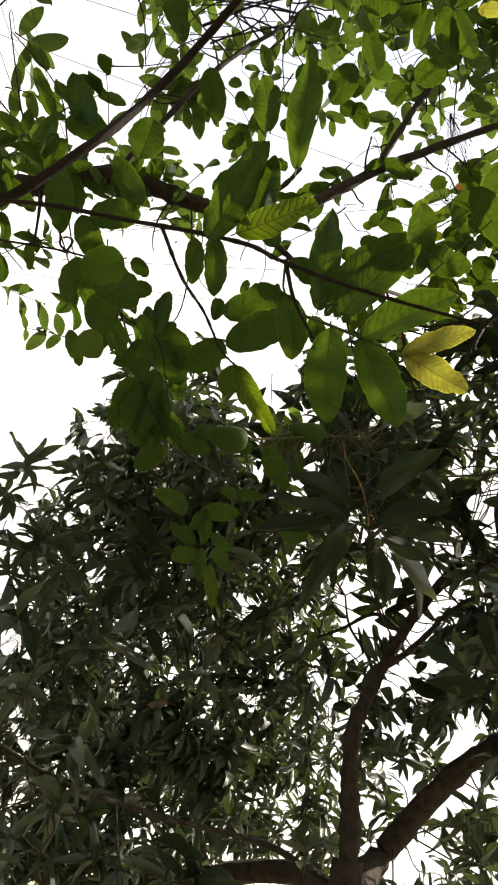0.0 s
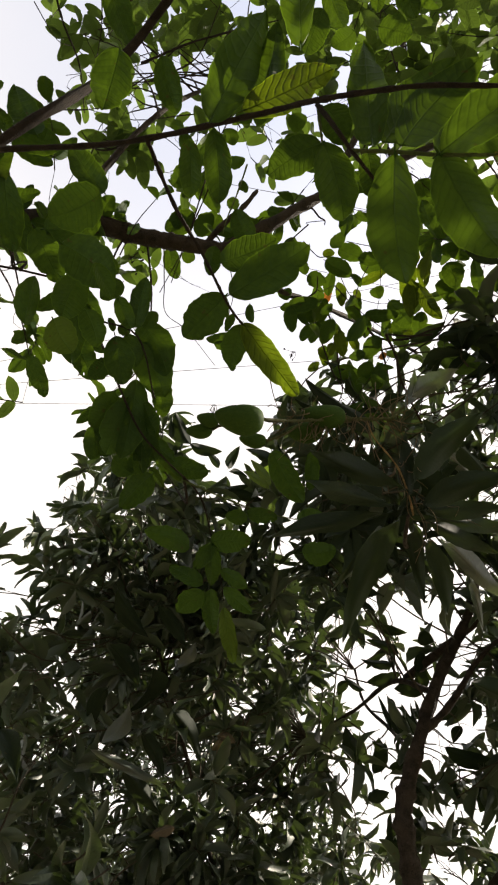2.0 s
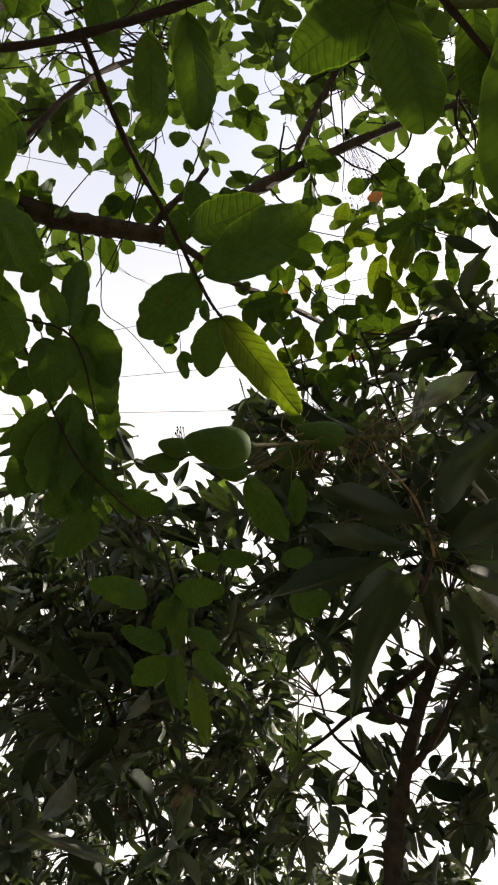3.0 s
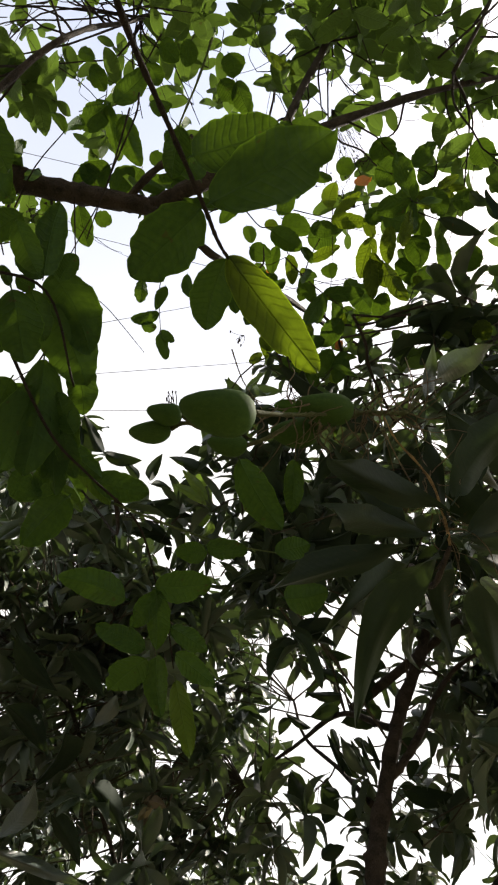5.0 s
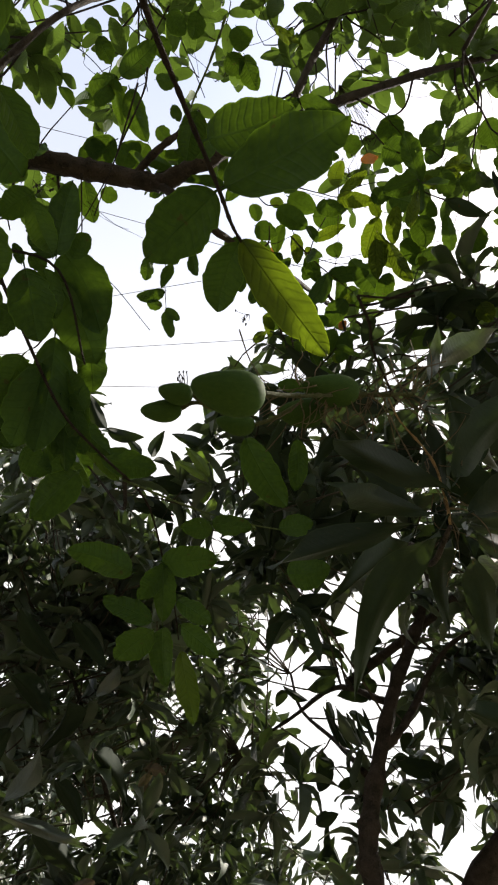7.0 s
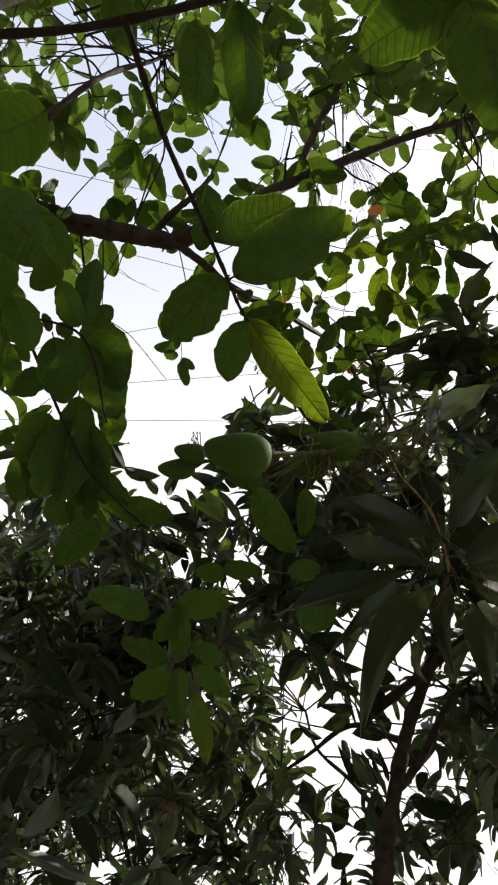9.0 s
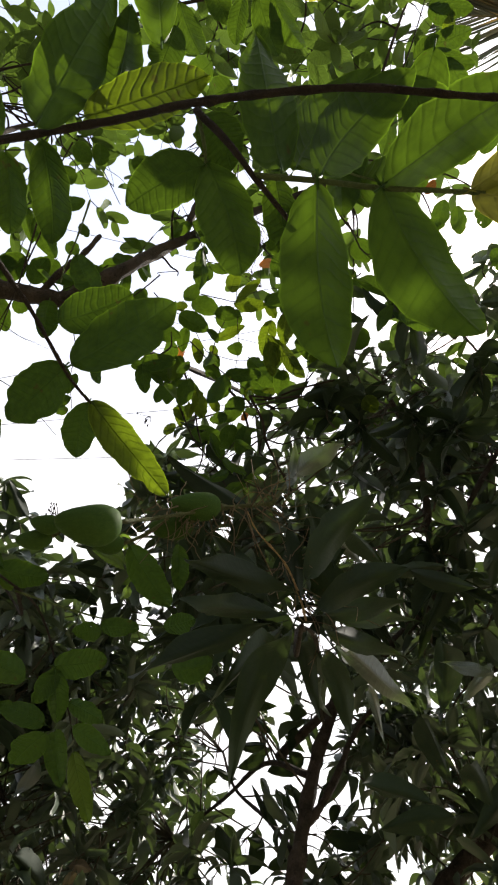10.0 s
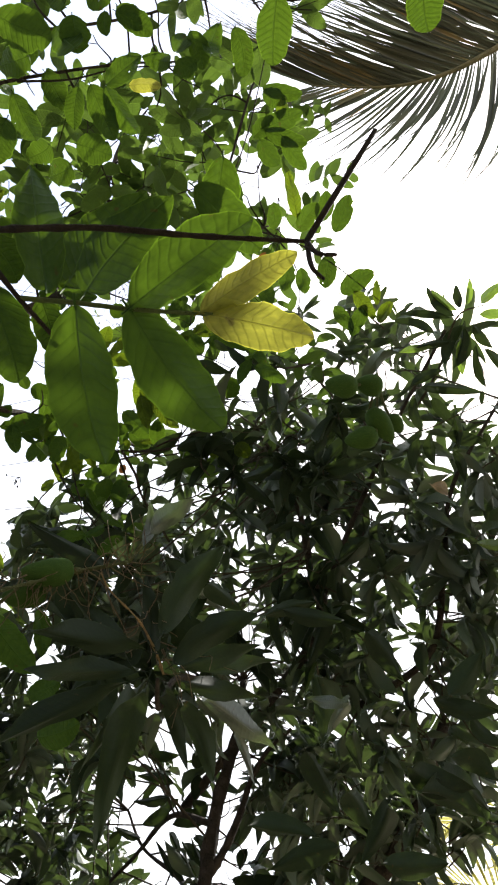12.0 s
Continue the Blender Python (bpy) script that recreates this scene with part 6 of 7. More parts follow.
mango_clumps_b = [
    (1.48, 2.61, 4.10, 0.15, 5),
    (1.39, 2.10, 3.67, 0.12, 7),
    (-1.00, 3.17, 3.69, 0.14, 6),
    (-0.74, 3.51, 3.99, 0.16, 11),
    (-0.36, 3.06, 3.71, 0.14, 9),
    (-0.12, 3.15, 3.91, 0.15, 4),
    (0.31, 3.38, 4.05, 0.17, 1),
    (0.50, 2.51, 3.43, 0.12, 9),
    (1.61, 3.02, 4.15, 0.16, 8),
    (1.72, 2.63, 3.76, 0.14, 9),
    (-0.64, 2.69, 3.07, 0.11, 8),
    (-0.70, 3.60, 3.65, 0.15, 10),
    (-0.24, 2.77, 3.17, 0.11, 10),
    (-0.01, 2.77, 3.20, 0.12, 9),
    (0.34, 3.47, 3.77, 0.16, 7),
    (0.47, 2.58, 3.27, 0.12, 8),
    (1.73, 3.36, 3.88, 0.17, 9),
    (1.92, 3.08, 3.81, 0.16, 9),
]
mango_clumps_c = [
    (-0.74, 3.03, 3.05, 0.12, 11),
    (-0.67, 4.03, 3.49, 0.16, 11),
    (-0.21, 2.96, 3.04, 0.12, 11),
    (0.00, 3.87, 3.60, 0.16, 10),
    (0.37, 3.25, 3.26, 0.14, 9),
    (0.65, 3.09, 3.27, 0.13, 2),
    (1.67, 3.39, 3.61, 0.16, 10),
    (1.95, 3.11, 3.49, 0.15, 10),
    (-1.04, 3.70, 2.97, 0.13, 10),
    (-0.56, 4.01, 3.24, 0.15, 10),
    (-0.16, 4.00, 3.20, 0.15, 10),
    (0.13, 3.16, 2.91, 0.12, 10),
    (0.54, 4.07, 3.38, 0.17, 10),
    (1.61, 3.23, 3.17, 0.14, 7),
    (1.38, 2.59, 2.81, 0.10, 10),
    (-0.87, 3.55, 2.68, 0.12, 10),
    (-0.47, 3.84, 2.84, 0.14, 10),
    (0.14, 3.96, 2.92, 0.14, 10),
]
mango_clumps_d = [
    (0.51, 3.83, 2.90, 0.14, 10),
    (0.67, 3.19, 2.73, 0.12, 5),
    (0.95, 2.77, 2.65, 0.10, 3),
    (2.27, 3.91, 3.10, 0.16, 7),
    (-1.03, 4.82, 2.74, 0.16, 11),
    (-0.68, 4.25, 2.64, 0.14, 10),
    (-0.47, 4.76, 2.81, 0.16, 10),
    (0.43, 3.85, 2.63, 0.13, 10),
    (0.98, 4.47, 2.88, 0.16, 5),
    (1.45, 3.96, 2.74, 0.15, 3),
    (1.92, 3.47, 2.73, 0.13, 6),
    (-0.68, 3.59, 2.29, 0.11, 10),
    (-0.66, 4.98, 2.57, 0.16, 10),
    (-0.31, 4.92, 2.55, 0.16, 10),
    (-0.04, 3.32, 2.33, 0.10, 11),
    (0.20, 3.37, 2.32, 0.11, 10),
    (0.54, 4.42, 2.56, 0.15, 10),
    (0.85, 3.99, 2.52, 0.14, 7),
]
mango_clumps_e = [
    (0.99, 3.69, 2.47, 0.13, 3),
    (1.05, 3.09, 2.36, 0.10, 5),
    (1.54, 3.64, 2.51, 0.13, 2),
    (2.09, 3.89, 2.52, 0.14, 7),
    (-1.01, 5.36, 2.32, 0.16, 10),
    (-0.54, 4.20, 2.20, 0.12, 11),
    (-0.25, 5.33, 2.32, 0.16, 10),
    (-0.01, 3.93, 2.21, 0.12, 11),
    (0.19, 3.46, 2.17, 0.10, 10),
    (0.47, 3.83, 2.23, 0.12, 10),
    (0.93, 4.27, 2.32, 0.14, 8),
    (1.31, 4.81, 2.38, 0.16, 3),
    (1.14, 3.27, 2.19, 0.10, 3),
    (2.05, 4.55, 2.39, 0.15, 2),
    (1.57, 3.16, 2.19, 0.10, 7),
    (-0.79, 4.72, 1.98, 0.13, 10),
    (-0.39, 3.99, 2.01, 0.11, 10),
    (-0.21, 3.80, 2.00, 0.11, 10),
]
mango_clumps_f = [
    (0.12, 4.91, 2.11, 0.15, 10),
    (0.44, 5.07, 2.06, 0.15, 10),
    (0.67, 4.84, 2.13, 0.15, 10),
    (1.14, 5.10, 2.10, 0.16, 8),
    (1.14, 4.26, 2.11, 0.13, 5),
    (1.26, 3.62, 2.03, 0.11, 5),
    (1.93, 4.42, 2.12, 0.14, 3),
    (2.26, 4.64, 2.14, 0.15, 7),
    (-1.40, 4.37, 4.58, 0.21, 3),
    (-0.81, 4.27, 4.61, 0.21, 7),
    (-0.46, 4.60, 4.88, 0.24, 6),
    (-1.28, 4.71, 4.30, 0.22, 6),
    (-0.71, 5.00, 4.42, 0.23, 8),
    (-0.29, 4.42, 4.26, 0.21, 8),
    (0.84, 4.71, 4.48, 0.23, 4),
    (-1.58, 4.96, 3.81, 0.20, 8),
    (-0.12, 5.28, 4.02, 0.23, 8),
    (0.28, 5.04, 3.98, 0.22, 7),
]
mango_clumps_g = [
    (0.88, 4.88, 4.14, 0.23, 2),
    (-1.67, 6.02, 3.75, 0.24, 8),
    (-1.26, 5.89, 3.78, 0.24, 8),
    (-0.53, 5.53, 3.66, 0.22, 8),
    (-0.13, 5.10, 3.50, 0.21, 8),
    (0.34, 5.25, 3.72, 0.22, 8),
    (0.86, 5.03, 3.65, 0.21, 2),
    (-1.56, 6.01, 3.25, 0.22, 8),
    (-1.06, 6.38, 3.35, 0.24, 7),
    (-0.38, 5.68, 3.15, 0.21, 7),
    (0.12, 5.50, 3.24, 0.21, 8),
    (1.08, 5.85, 3.37, 0.23, 3),
    (-1.43, 6.37, 2.88, 0.22, 7),
    (-0.85, 6.02, 2.84, 0.21, 8),
    (-0.38, 5.98, 2.82, 0.21, 8),
    (0.23, 6.29, 2.99, 0.23, 7),
    (0.63, 5.52, 2.86, 0.20, 8),
    (1.11, 5.61, 2.90, 0.21, 4),
]
mango_clumps_h = [
    (-1.39, 7.24, 2.61, 0.24, 8),
    (-0.72, 6.78, 2.48, 0.22, 7),
    (-0.30, 6.89, 2.57, 0.23, 8),
    (0.20, 6.55, 2.56, 0.22, 7),
    (0.70, 5.94, 2.54, 0.20, 7),
    (1.25, 6.82, 2.60, 0.24, 4),
    (-1.03, 6.60, 2.10, 0.20, 8),
    (-0.65, 7.19, 2.25, 0.23, 7),
    (-0.13, 6.47, 2.22, 0.21, 7),
    (0.34, 6.34, 2.23, 0.20, 7),
    (0.73, 6.19, 2.25, 0.20, 8),
    (1.25, 6.25, 2.27, 0.21, 4),
    (-0.74, 4.10, 3.96, 0.17, 4),
    (-0.37, 3.90, 3.88, 0.16, 5),
    (0.06, 3.72, 3.78, 0.16, 3),
    (0.38, 3.59, 3.68, 0.15, 2),
    (-0.65, 3.99, 3.40, 0.15, 4),
    (0.40, 3.80, 3.54, 0.15, 4),
]
mango_clumps_i = [
    (-0.14, 4.18, 3.15, 0.15, 7),
    (0.23, 4.09, 3.27, 0.15, 6),
    (0.58, 4.30, 3.38, 0.16, 4),
    (-0.41, 4.75, 2.94, 0.16, 6),
    (-0.15, 4.91, 3.12, 0.17, 6),
    (0.27, 4.33, 2.93, 0.15, 6),
    (0.62, 4.27, 2.91, 0.15, 4),
    (0.28, 4.95, 2.80, 0.16, 6),
    (0.77, 5.06, 2.80, 0.17, 4),
    (-0.35, 5.35, 2.54, 0.16, 7),
    (0.06, 5.09, 2.43, 0.15, 6),
    (0.46, 5.47, 2.61, 0.17, 6),
    (0.76, 4.88, 2.52, 0.15, 5),
    (-1.95, 3.33, 2.92, 0.17, 1),
    (-1.35, 2.78, 2.87, 0.15, 1),
    (-0.92, 3.13, 3.20, 0.17, 1),
    (-1.80, 3.53, 2.77, 0.18, 2),
    (-1.25, 2.98, 2.57, 0.15, 1),
]
mango_clumps_j = [
    (-0.77, 3.01, 2.89, 0.16, 2),
    (-1.54, 3.21, 2.33, 0.15, 1),
    (-1.35, 3.69, 2.46, 0.17, 1),
    (-1.07, 4.02, 2.70, 0.19, 2),
    (-0.69, 3.36, 2.72, 0.16, 2),
    (-1.36, 3.58, 2.09, 0.16, 3),
    (-1.01, 3.26, 2.21, 0.15, 3),
    (-0.71, 3.22, 2.31, 0.15, 3),
    (-0.59, 3.63, 2.47, 0.17, 3),
    (-1.22, 3.56, 1.81, 0.15, 4),
    (-1.15, 4.08, 1.97, 0.17, 4),
    (-0.84, 4.49, 2.08, 0.19, 4),
    (-0.43, 3.98, 2.26, 0.17, 4),
    (-1.50, 4.68, 1.56, 0.19, 5),
    (-0.93, 3.81, 1.72, 0.15, 4),
    (-0.69, 4.51, 1.88, 0.19, 5),
    (-0.30, 3.80, 1.95, 0.16, 5),
    (-1.13, 4.24, 1.39, 0.16, 5),
]
mango_clumps_k = [
    (-0.90, 4.74, 1.42, 0.18, 4),
    (-0.48, 4.55, 1.52, 0.18, 4),
    (-0.17, 4.28, 1.60, 0.17, 5),
    (0.81, 1.32, 3.46, 0.10, 1),
    (0.57, 1.77, 3.56, 0.12, 1),
    (0.86, 1.46, 3.36, 0.10, 1),
    (1.01, 1.71, 3.38, 0.11, 1),
    (0.59, 1.92, 3.15, 0.11, 1),
    (0.72, 1.80, 3.03, 0.10, 1),
    (1.09, 2.02, 3.28, 0.12, 1),
    (0.79, 1.95, 2.93, 0.10, 1),
    (1.13, 2.20, 3.13, 0.12, 1),
    (0.31, 1.93, 3.47, 0.11, 1),
    (0.52, 1.94, 3.61, 0.12, 2),
    (0.48, 1.52, 3.12, 0.09, 1),
    (0.31, 2.03, 3.37, 0.11, 2),
    (0.41, 1.75, 3.15, 0.09, 2),
    (0.64, 1.89, 3.33, 0.11, 1),
]
mango_clumps_l = [
    (0.25, 1.75, 2.90, 0.08, 2),
    (0.47, 2.01, 3.13, 0.10, 3),
    (0.73, 2.10, 3.27, 0.11, 2),
    (0.28, 1.89, 2.85, 0.09, 2),
    (0.50, 2.04, 3.01, 0.10, 3),
    (0.72, 2.16, 3.15, 0.11, 2),
    (-0.30, 4.75, 1.58, 0.20, 4),
    (0.19, 4.36, 1.65, 0.18, 4),
    (0.60, 4.59, 1.73, 0.19, 4),
    (1.21, 4.96, 1.96, 0.21, 4),
    (-0.16, 2.42, 3.28, 0.12, 3),
    (0.29, 2.57, 3.39, 0.13, 1),
    (-0.17, 2.56, 3.11, 0.11, 4),
    (0.07, 2.63, 3.12, 0.12, 4),
    (0.34, 2.63, 3.11, 0.12, 1),
    (0.38, 3.30, 3.24, 0.14, 1),
    (-0.13, 3.40, 3.02, 0.13, 5),
]
mango_clumps_m = [
    (0.19, 2.96, 2.78, 0.11, 4),
    (0.45, 3.39, 2.97, 0.14, 1),
    (-0.57, 1.85, 2.04, 0.15, 1),
    (-0.39, 2.03, 2.11, 0.16, 1),
    (-0.53, 1.96, 1.85, 0.15, 1),
    (-0.37, 2.30, 1.89, 0.17, 1),
    (-0.08, 2.16, 1.97, 0.16, 1),
    (-0.46, 2.08, 1.65, 0.14, 2),
    (-0.23, 2.01, 1.71, 0.14, 1),
    (0.26, 2.41, 1.85, 0.17, 1),
    (-0.43, 2.65, 1.43, 0.17, 2),
    (-0.14, 2.17, 1.53, 0.14, 1),
    (0.09, 2.01, 1.59, 0.13, 1),
    (0.62, 2.35, 1.73, 0.16, 1),
    (2.16, 0.79, 3.93, 0.16, 2),
    (0.90, 0.98, 3.32, 0.11, 2),
    (1.36, 1.07, 3.77, 0.14, 2),
]
mango_clumps_n = [
    (1.39, 0.96, 3.48, 0.13, 1),
    (1.65, 0.92, 3.51, 0.13, 1),
    (1.53, 0.78, 3.14, 0.11, 2),
    (0.74, 1.15, 3.30, 0.11, 1),
    (1.05, 1.30, 3.50, 0.13, 2),
    (1.26, 1.23, 3.54, 0.13, 3),
    (1.83, 1.37, 3.83, 0.16, 3),
    (1.60, 1.09, 3.27, 0.12, 2),
    (1.78, 1.01, 3.20, 0.12, 3),
    (0.85, 1.56, 3.44, 0.13, 1),
    (1.23, 1.72, 3.80, 0.16, 3),
    (1.42, 1.63, 3.63, 0.15, 4),
    (1.78, 1.57, 3.60, 0.16, 4),
    (1.91, 1.42, 3.46, 0.15, 4),
    (1.94, 1.22, 3.21, 0.13, 4),
    (1.10, 2.10, 3.72, 0.16, 1),
    (0.93, 1.49, 3.04, 0.11, 3),
    (1.27, 1.60, 3.25, 0.13, 4),
]
mango_clumps_o = [
    (1.70, 1.81, 3.43, 0.15, 4),
    (1.54, 1.34, 3.01, 0.12, 4),
    (2.52, 1.79, 3.48, 0.17, 4),
    (0.78, 1.74, 3.08, 0.12, 3),
    (1.30, 2.16, 3.46, 0.16, 3),
    (1.20, 1.65, 3.00, 0.12, 3),
    (1.69, 1.98, 3.23, 0.15, 3),
    (2.22, 2.12, 3.41, 0.17, 3),
    (1.98, 1.65, 2.97, 0.13, 5),
    (0.92, 2.09, 3.13, 0.13, 2),
    (1.13, 2.02, 2.98, 0.13, 4),
    (1.53, 2.21, 3.19, 0.15, 4),
    (1.54, 1.94, 3.01, 0.13, 4),
    (2.27, 2.40, 3.23, 0.17, 4),
    (1.86, 1.69, 2.78, 0.12, 4),
    (1.04, 2.55, 3.12, 0.15, 2),
    (1.53, 2.85, 3.29, 0.17, 5),
    (1.52, 2.47, 3.03, 0.15, 5),
]
mango_clumps_p = [
    (1.47, 1.97, 2.73, 0.12, 5),
    (2.31, 2.58, 3.15, 0.17, 5),
    (1.66, 1.74, 2.58, 0.11, 4),
    (1.03, 2.56, 2.94, 0.14, 1),
    (1.35, 2.70, 3.01, 0.15, 5),
    (1.20, 2.14, 2.64, 0.11, 5),
    (1.97, 2.86, 3.03, 0.17, 6),
    (1.76, 2.24, 2.67, 0.13, 4),
    (2.62, 2.75, 2.89, 0.17, 4),
    (1.00, 2.65, 2.74, 0.13, 2),
    (1.31, 2.88, 2.87, 0.15, 5),
    (1.35, 2.39, 2.56, 0.12, 6),
    (1.57, 2.39, 2.59, 0.13, 5),
    (2.35, 2.64, 2.64, 0.15, 4),
    (1.89, 2.11, 3.45, 0.15, 2),
    (1.89, 1.77, 3.18, 0.13, 1),
    (1.76, 2.15, 3.14, 0.13, 2),
    (2.12, 2.27, 3.19, 0.14, 2),
]
mango_clumps_q = [
    (1.83, 2.41, 3.00, 0.13, 2),
    (1.93, 2.22, 2.87, 0.13, 2),
    (1.84, 2.61, 2.86, 0.13, 3),
    (2.32, 2.79, 2.96, 0.15, 3),
    (1.98, 3.07, 2.84, 0.15, 2),
    (2.04, 2.73, 2.72, 0.13, 2),
    (0.40, 2.04, 3.92, 0.12, 2),
    (0.64, 2.01, 3.98, 0.12, 2),
    (0.25, 2.19, 3.63, 0.12, 2),
    (0.52, 2.31, 3.84, 0.13, 3),
    (0.68, 2.16, 3.80, 0.12, 2),
    (0.26, 2.27, 3.45, 0.11, 3),
    (0.52, 2.25, 3.50, 0.11, 2),
    (0.61, 2.10, 3.45, 0.11, 2),
    (0.28, 2.36, 3.34, 0.11, 2),
    (0.63, 2.71, 3.62, 0.13, 3),
    (1.15, 1.22, 4.14, 0.13, 1),
]
mango_clumps_r = [
    (1.48, 1.19, 4.30, 0.14, 3),
    (1.72, 1.08, 4.20, 0.14, 2),
    (1.21, 1.42, 3.98, 0.13, 2),
    (1.57, 1.51, 4.20, 0.15, 3),
    (1.65, 1.27, 3.92, 0.13, 2),
    (1.30, 1.73, 4.10, 0.15, 2),
    (1.56, 1.55, 3.91, 0.14, 3),
    (1.75, 1.58, 3.86, 0.14, 3),
    (1.34, 1.93, 3.85, 0.14, 2),
    (1.51, 1.73, 3.71, 0.13, 3),
    (1.84, 1.83, 3.78, 0.14, 2),
    (-0.94, 4.00, 1.74, 0.16, 3),
    (-0.55, 3.94, 1.80, 0.16, 3),
    (-0.36, 3.90, 1.92, 0.16, 4),
    (0.07, 3.86, 2.00, 0.16, 4),
    (0.33, 3.33, 2.08, 0.14, 4),
    (-0.75, 3.74, 1.45, 0.14, 3),
    (-0.43, 3.62, 1.60, 0.14, 4),
]
mango_clumps_s = [
    (-0.12, 3.71, 1.69, 0.14, 5),
    (0.16, 3.84, 1.76, 0.15, 5),
    (0.35, 3.48, 1.85, 0.14, 5),
    (-0.95, 2.27, 2.70, 0.10, 1),
    (-0.78, 2.62, 2.35, 0.10, 1),
    (-0.63, 2.49, 2.08, 0.09, 1),
    (-0.64, 3.03, 1.97, 0.11, 2),
    (1.02, 2.70, 3.16, 0.12, 1),
    (1.26, 2.54, 3.16, 0.12, 1),
    (1.10, 2.99, 3.13, 0.13, 1),
    (1.28, 2.67, 2.92, 0.11, 2),
    (1.19, 3.19, 2.90, 0.13, 1),
    (1.45, 3.18, 2.89, 0.13, 2),
    (1.17, 3.08, 2.67, 0.12, 1),
    (1.50, 3.23, 2.67, 0.12, 1),
    (0.20, 1.99, 3.69, 0.06, 1),
    (0.42, 2.06, 3.86, 0.06, 1),
    (0.27, 2.11, 3.59, 0.06, 2),
]
mango_clumps_t = [
    (-0.60, 3.33, 3.86, 0.10, 2),
    (-0.58, 3.32, 3.53, 0.10, 1),
    (-0.55, 3.59, 3.41, 0.10, 3),
    (-0.68, 3.81, 3.58, 0.10, 1),
    (-0.48, 3.70, 3.62, 0.10, 2),
    (-0.65, 3.79, 3.28, 0.10, 2),
    (-0.42, 3.89, 3.39, 0.10, 2),
    (-0.64, 4.24, 3.20, 0.10, 2),
    (-0.33, 3.82, 3.13, 0.10, 2),
    (-0.60, 4.30, 3.01, 0.10, 2),
    (-0.25, 3.97, 2.92, 0.09, 2),
    (-0.44, 4.22, 2.77, 0.10, 2),
    (-0.29, 4.21, 2.81, 0.10, 2),
    (1.48, 2.03, 3.40, 0.08, 1),
    (1.50, 2.32, 3.24, 0.08, 1),
    (1.54, 2.43, 3.09, 0.08, 2),
    (1.50, 2.48, 2.91, 0.08, 1),
]

mango_clumps_low = [
    (1.31, 1.46, 3.22, 0.13, 2),
    (1.45, 1.46, 3.15, 0.13, 2),
    (1.45, 1.28, 3.07, 0.13, 2),
    (1.59, 1.28, 3.04, 0.13, 2),
    (1.47, 1.67, 3.29, 0.13, 2),
    (1.54, 1.59, 3.11, 0.13, 2),
    (1.76, 1.59, 3.15, 0.13, 2),
    (1.60, 1.44, 2.91, 0.13, 2),
    (1.40, 1.64, 3.03, 0.13, 2),
    (1.57, 1.60, 2.94, 0.13, 2),
    (1.18, 1.68, 3.78, 0.15, 4),
    (1.36, 1.76, 3.96, 0.15, 4),
    (1.52, 1.74, 4.15, 0.16, 4),
    (1.68, 1.82, 4.32, 0.16, 4),
    (1.30, 1.60, 3.92, 0.14, 3),
    (0.90, 1.24, 3.34, 0.10, 2),
    (1.40, 1.34, 3.92, 0.14, 3),
    (-0.39, 3.17, 1.53, 0.15, 4),
    (-0.19, 3.20, 1.55, 0.15, 4),
    (-0.03, 3.31, 1.62, 0.15, 4),
    (-0.47, 3.06, 1.62, 0.15, 3),
    (0.17, 3.31, 1.66, 0.15, 3),
    (-0.24, 3.19, 1.44, 0.15, 4),
    (-0.04, 3.31, 1.48, 0.15, 4),
    (-0.46, 3.05, 1.44, 0.15, 4),
]
mango_clumps_dense_a = [
    (-0.76, 2.81, 3.01, 0.17, 1),
    (-0.60, 2.67, 2.73, 0.17, 2),
    (-0.75, 2.33, 3.55, 0.17, 1),
    (-0.68, 2.50, 3.16, 0.17, 2),
    (-0.69, 2.72, 3.17, 0.17, 1),
    (-0.55, 2.09, 3.38, 0.17, 2),
    (-0.65, 2.54, 3.48, 0.17, 1),
    (-0.53, 2.43, 3.28, 0.17, 2),
    (-0.53, 2.76, 3.01, 0.17, 1),
    (-0.40, 2.67, 2.71, 0.17, 2),
    (-0.48, 2.25, 3.50, 0.17, 1),
    (-0.47, 2.56, 3.58, 0.17, 2),
    (-0.46, 2.70, 3.33, 0.17, 1),
    (-0.36, 2.61, 3.15, 0.17, 2),
    (-0.29, 2.83, 2.92, 0.17, 1),
    (-0.29, 2.24, 3.32, 0.17, 2),
    (-0.30, 2.53, 3.29, 0.17, 1),
    (-0.31, 2.78, 3.25, 0.17, 2),
]
mango_clumps_dense_b = [
    (-0.27, 2.49, 2.95, 0.17, 1),
    (-0.16, 2.70, 2.88, 0.17, 2),
    (-0.21, 2.35, 3.45, 0.17, 1),
    (-0.20, 2.33, 3.16, 0.17, 2),
    (-0.03, 2.90, 2.86, 0.17, 1),
    (-0.05, 2.44, 3.29, 0.17, 2),
    (-0.01, 2.42, 3.08, 0.17, 1),
    (-0.04, 2.83, 3.17, 0.17, 2),
    (0.05, 2.75, 2.97, 0.17, 1),
    (0.14, 2.51, 3.04, 0.17, 2),
    (-0.74, 2.91, 3.58, 0.17, 1),
    (-0.58, 2.91, 3.15, 0.17, 2),
    (-0.63, 3.17, 3.16, 0.17, 1),
    (-0.62, 2.59, 3.75, 0.17, 2),
    (-0.57, 2.78, 3.67, 0.17, 1),
    (-0.56, 3.00, 3.46, 0.17, 2),
    (-0.46, 3.03, 3.00, 0.17, 1),
    (-0.55, 2.73, 3.87, 0.17, 2),
]
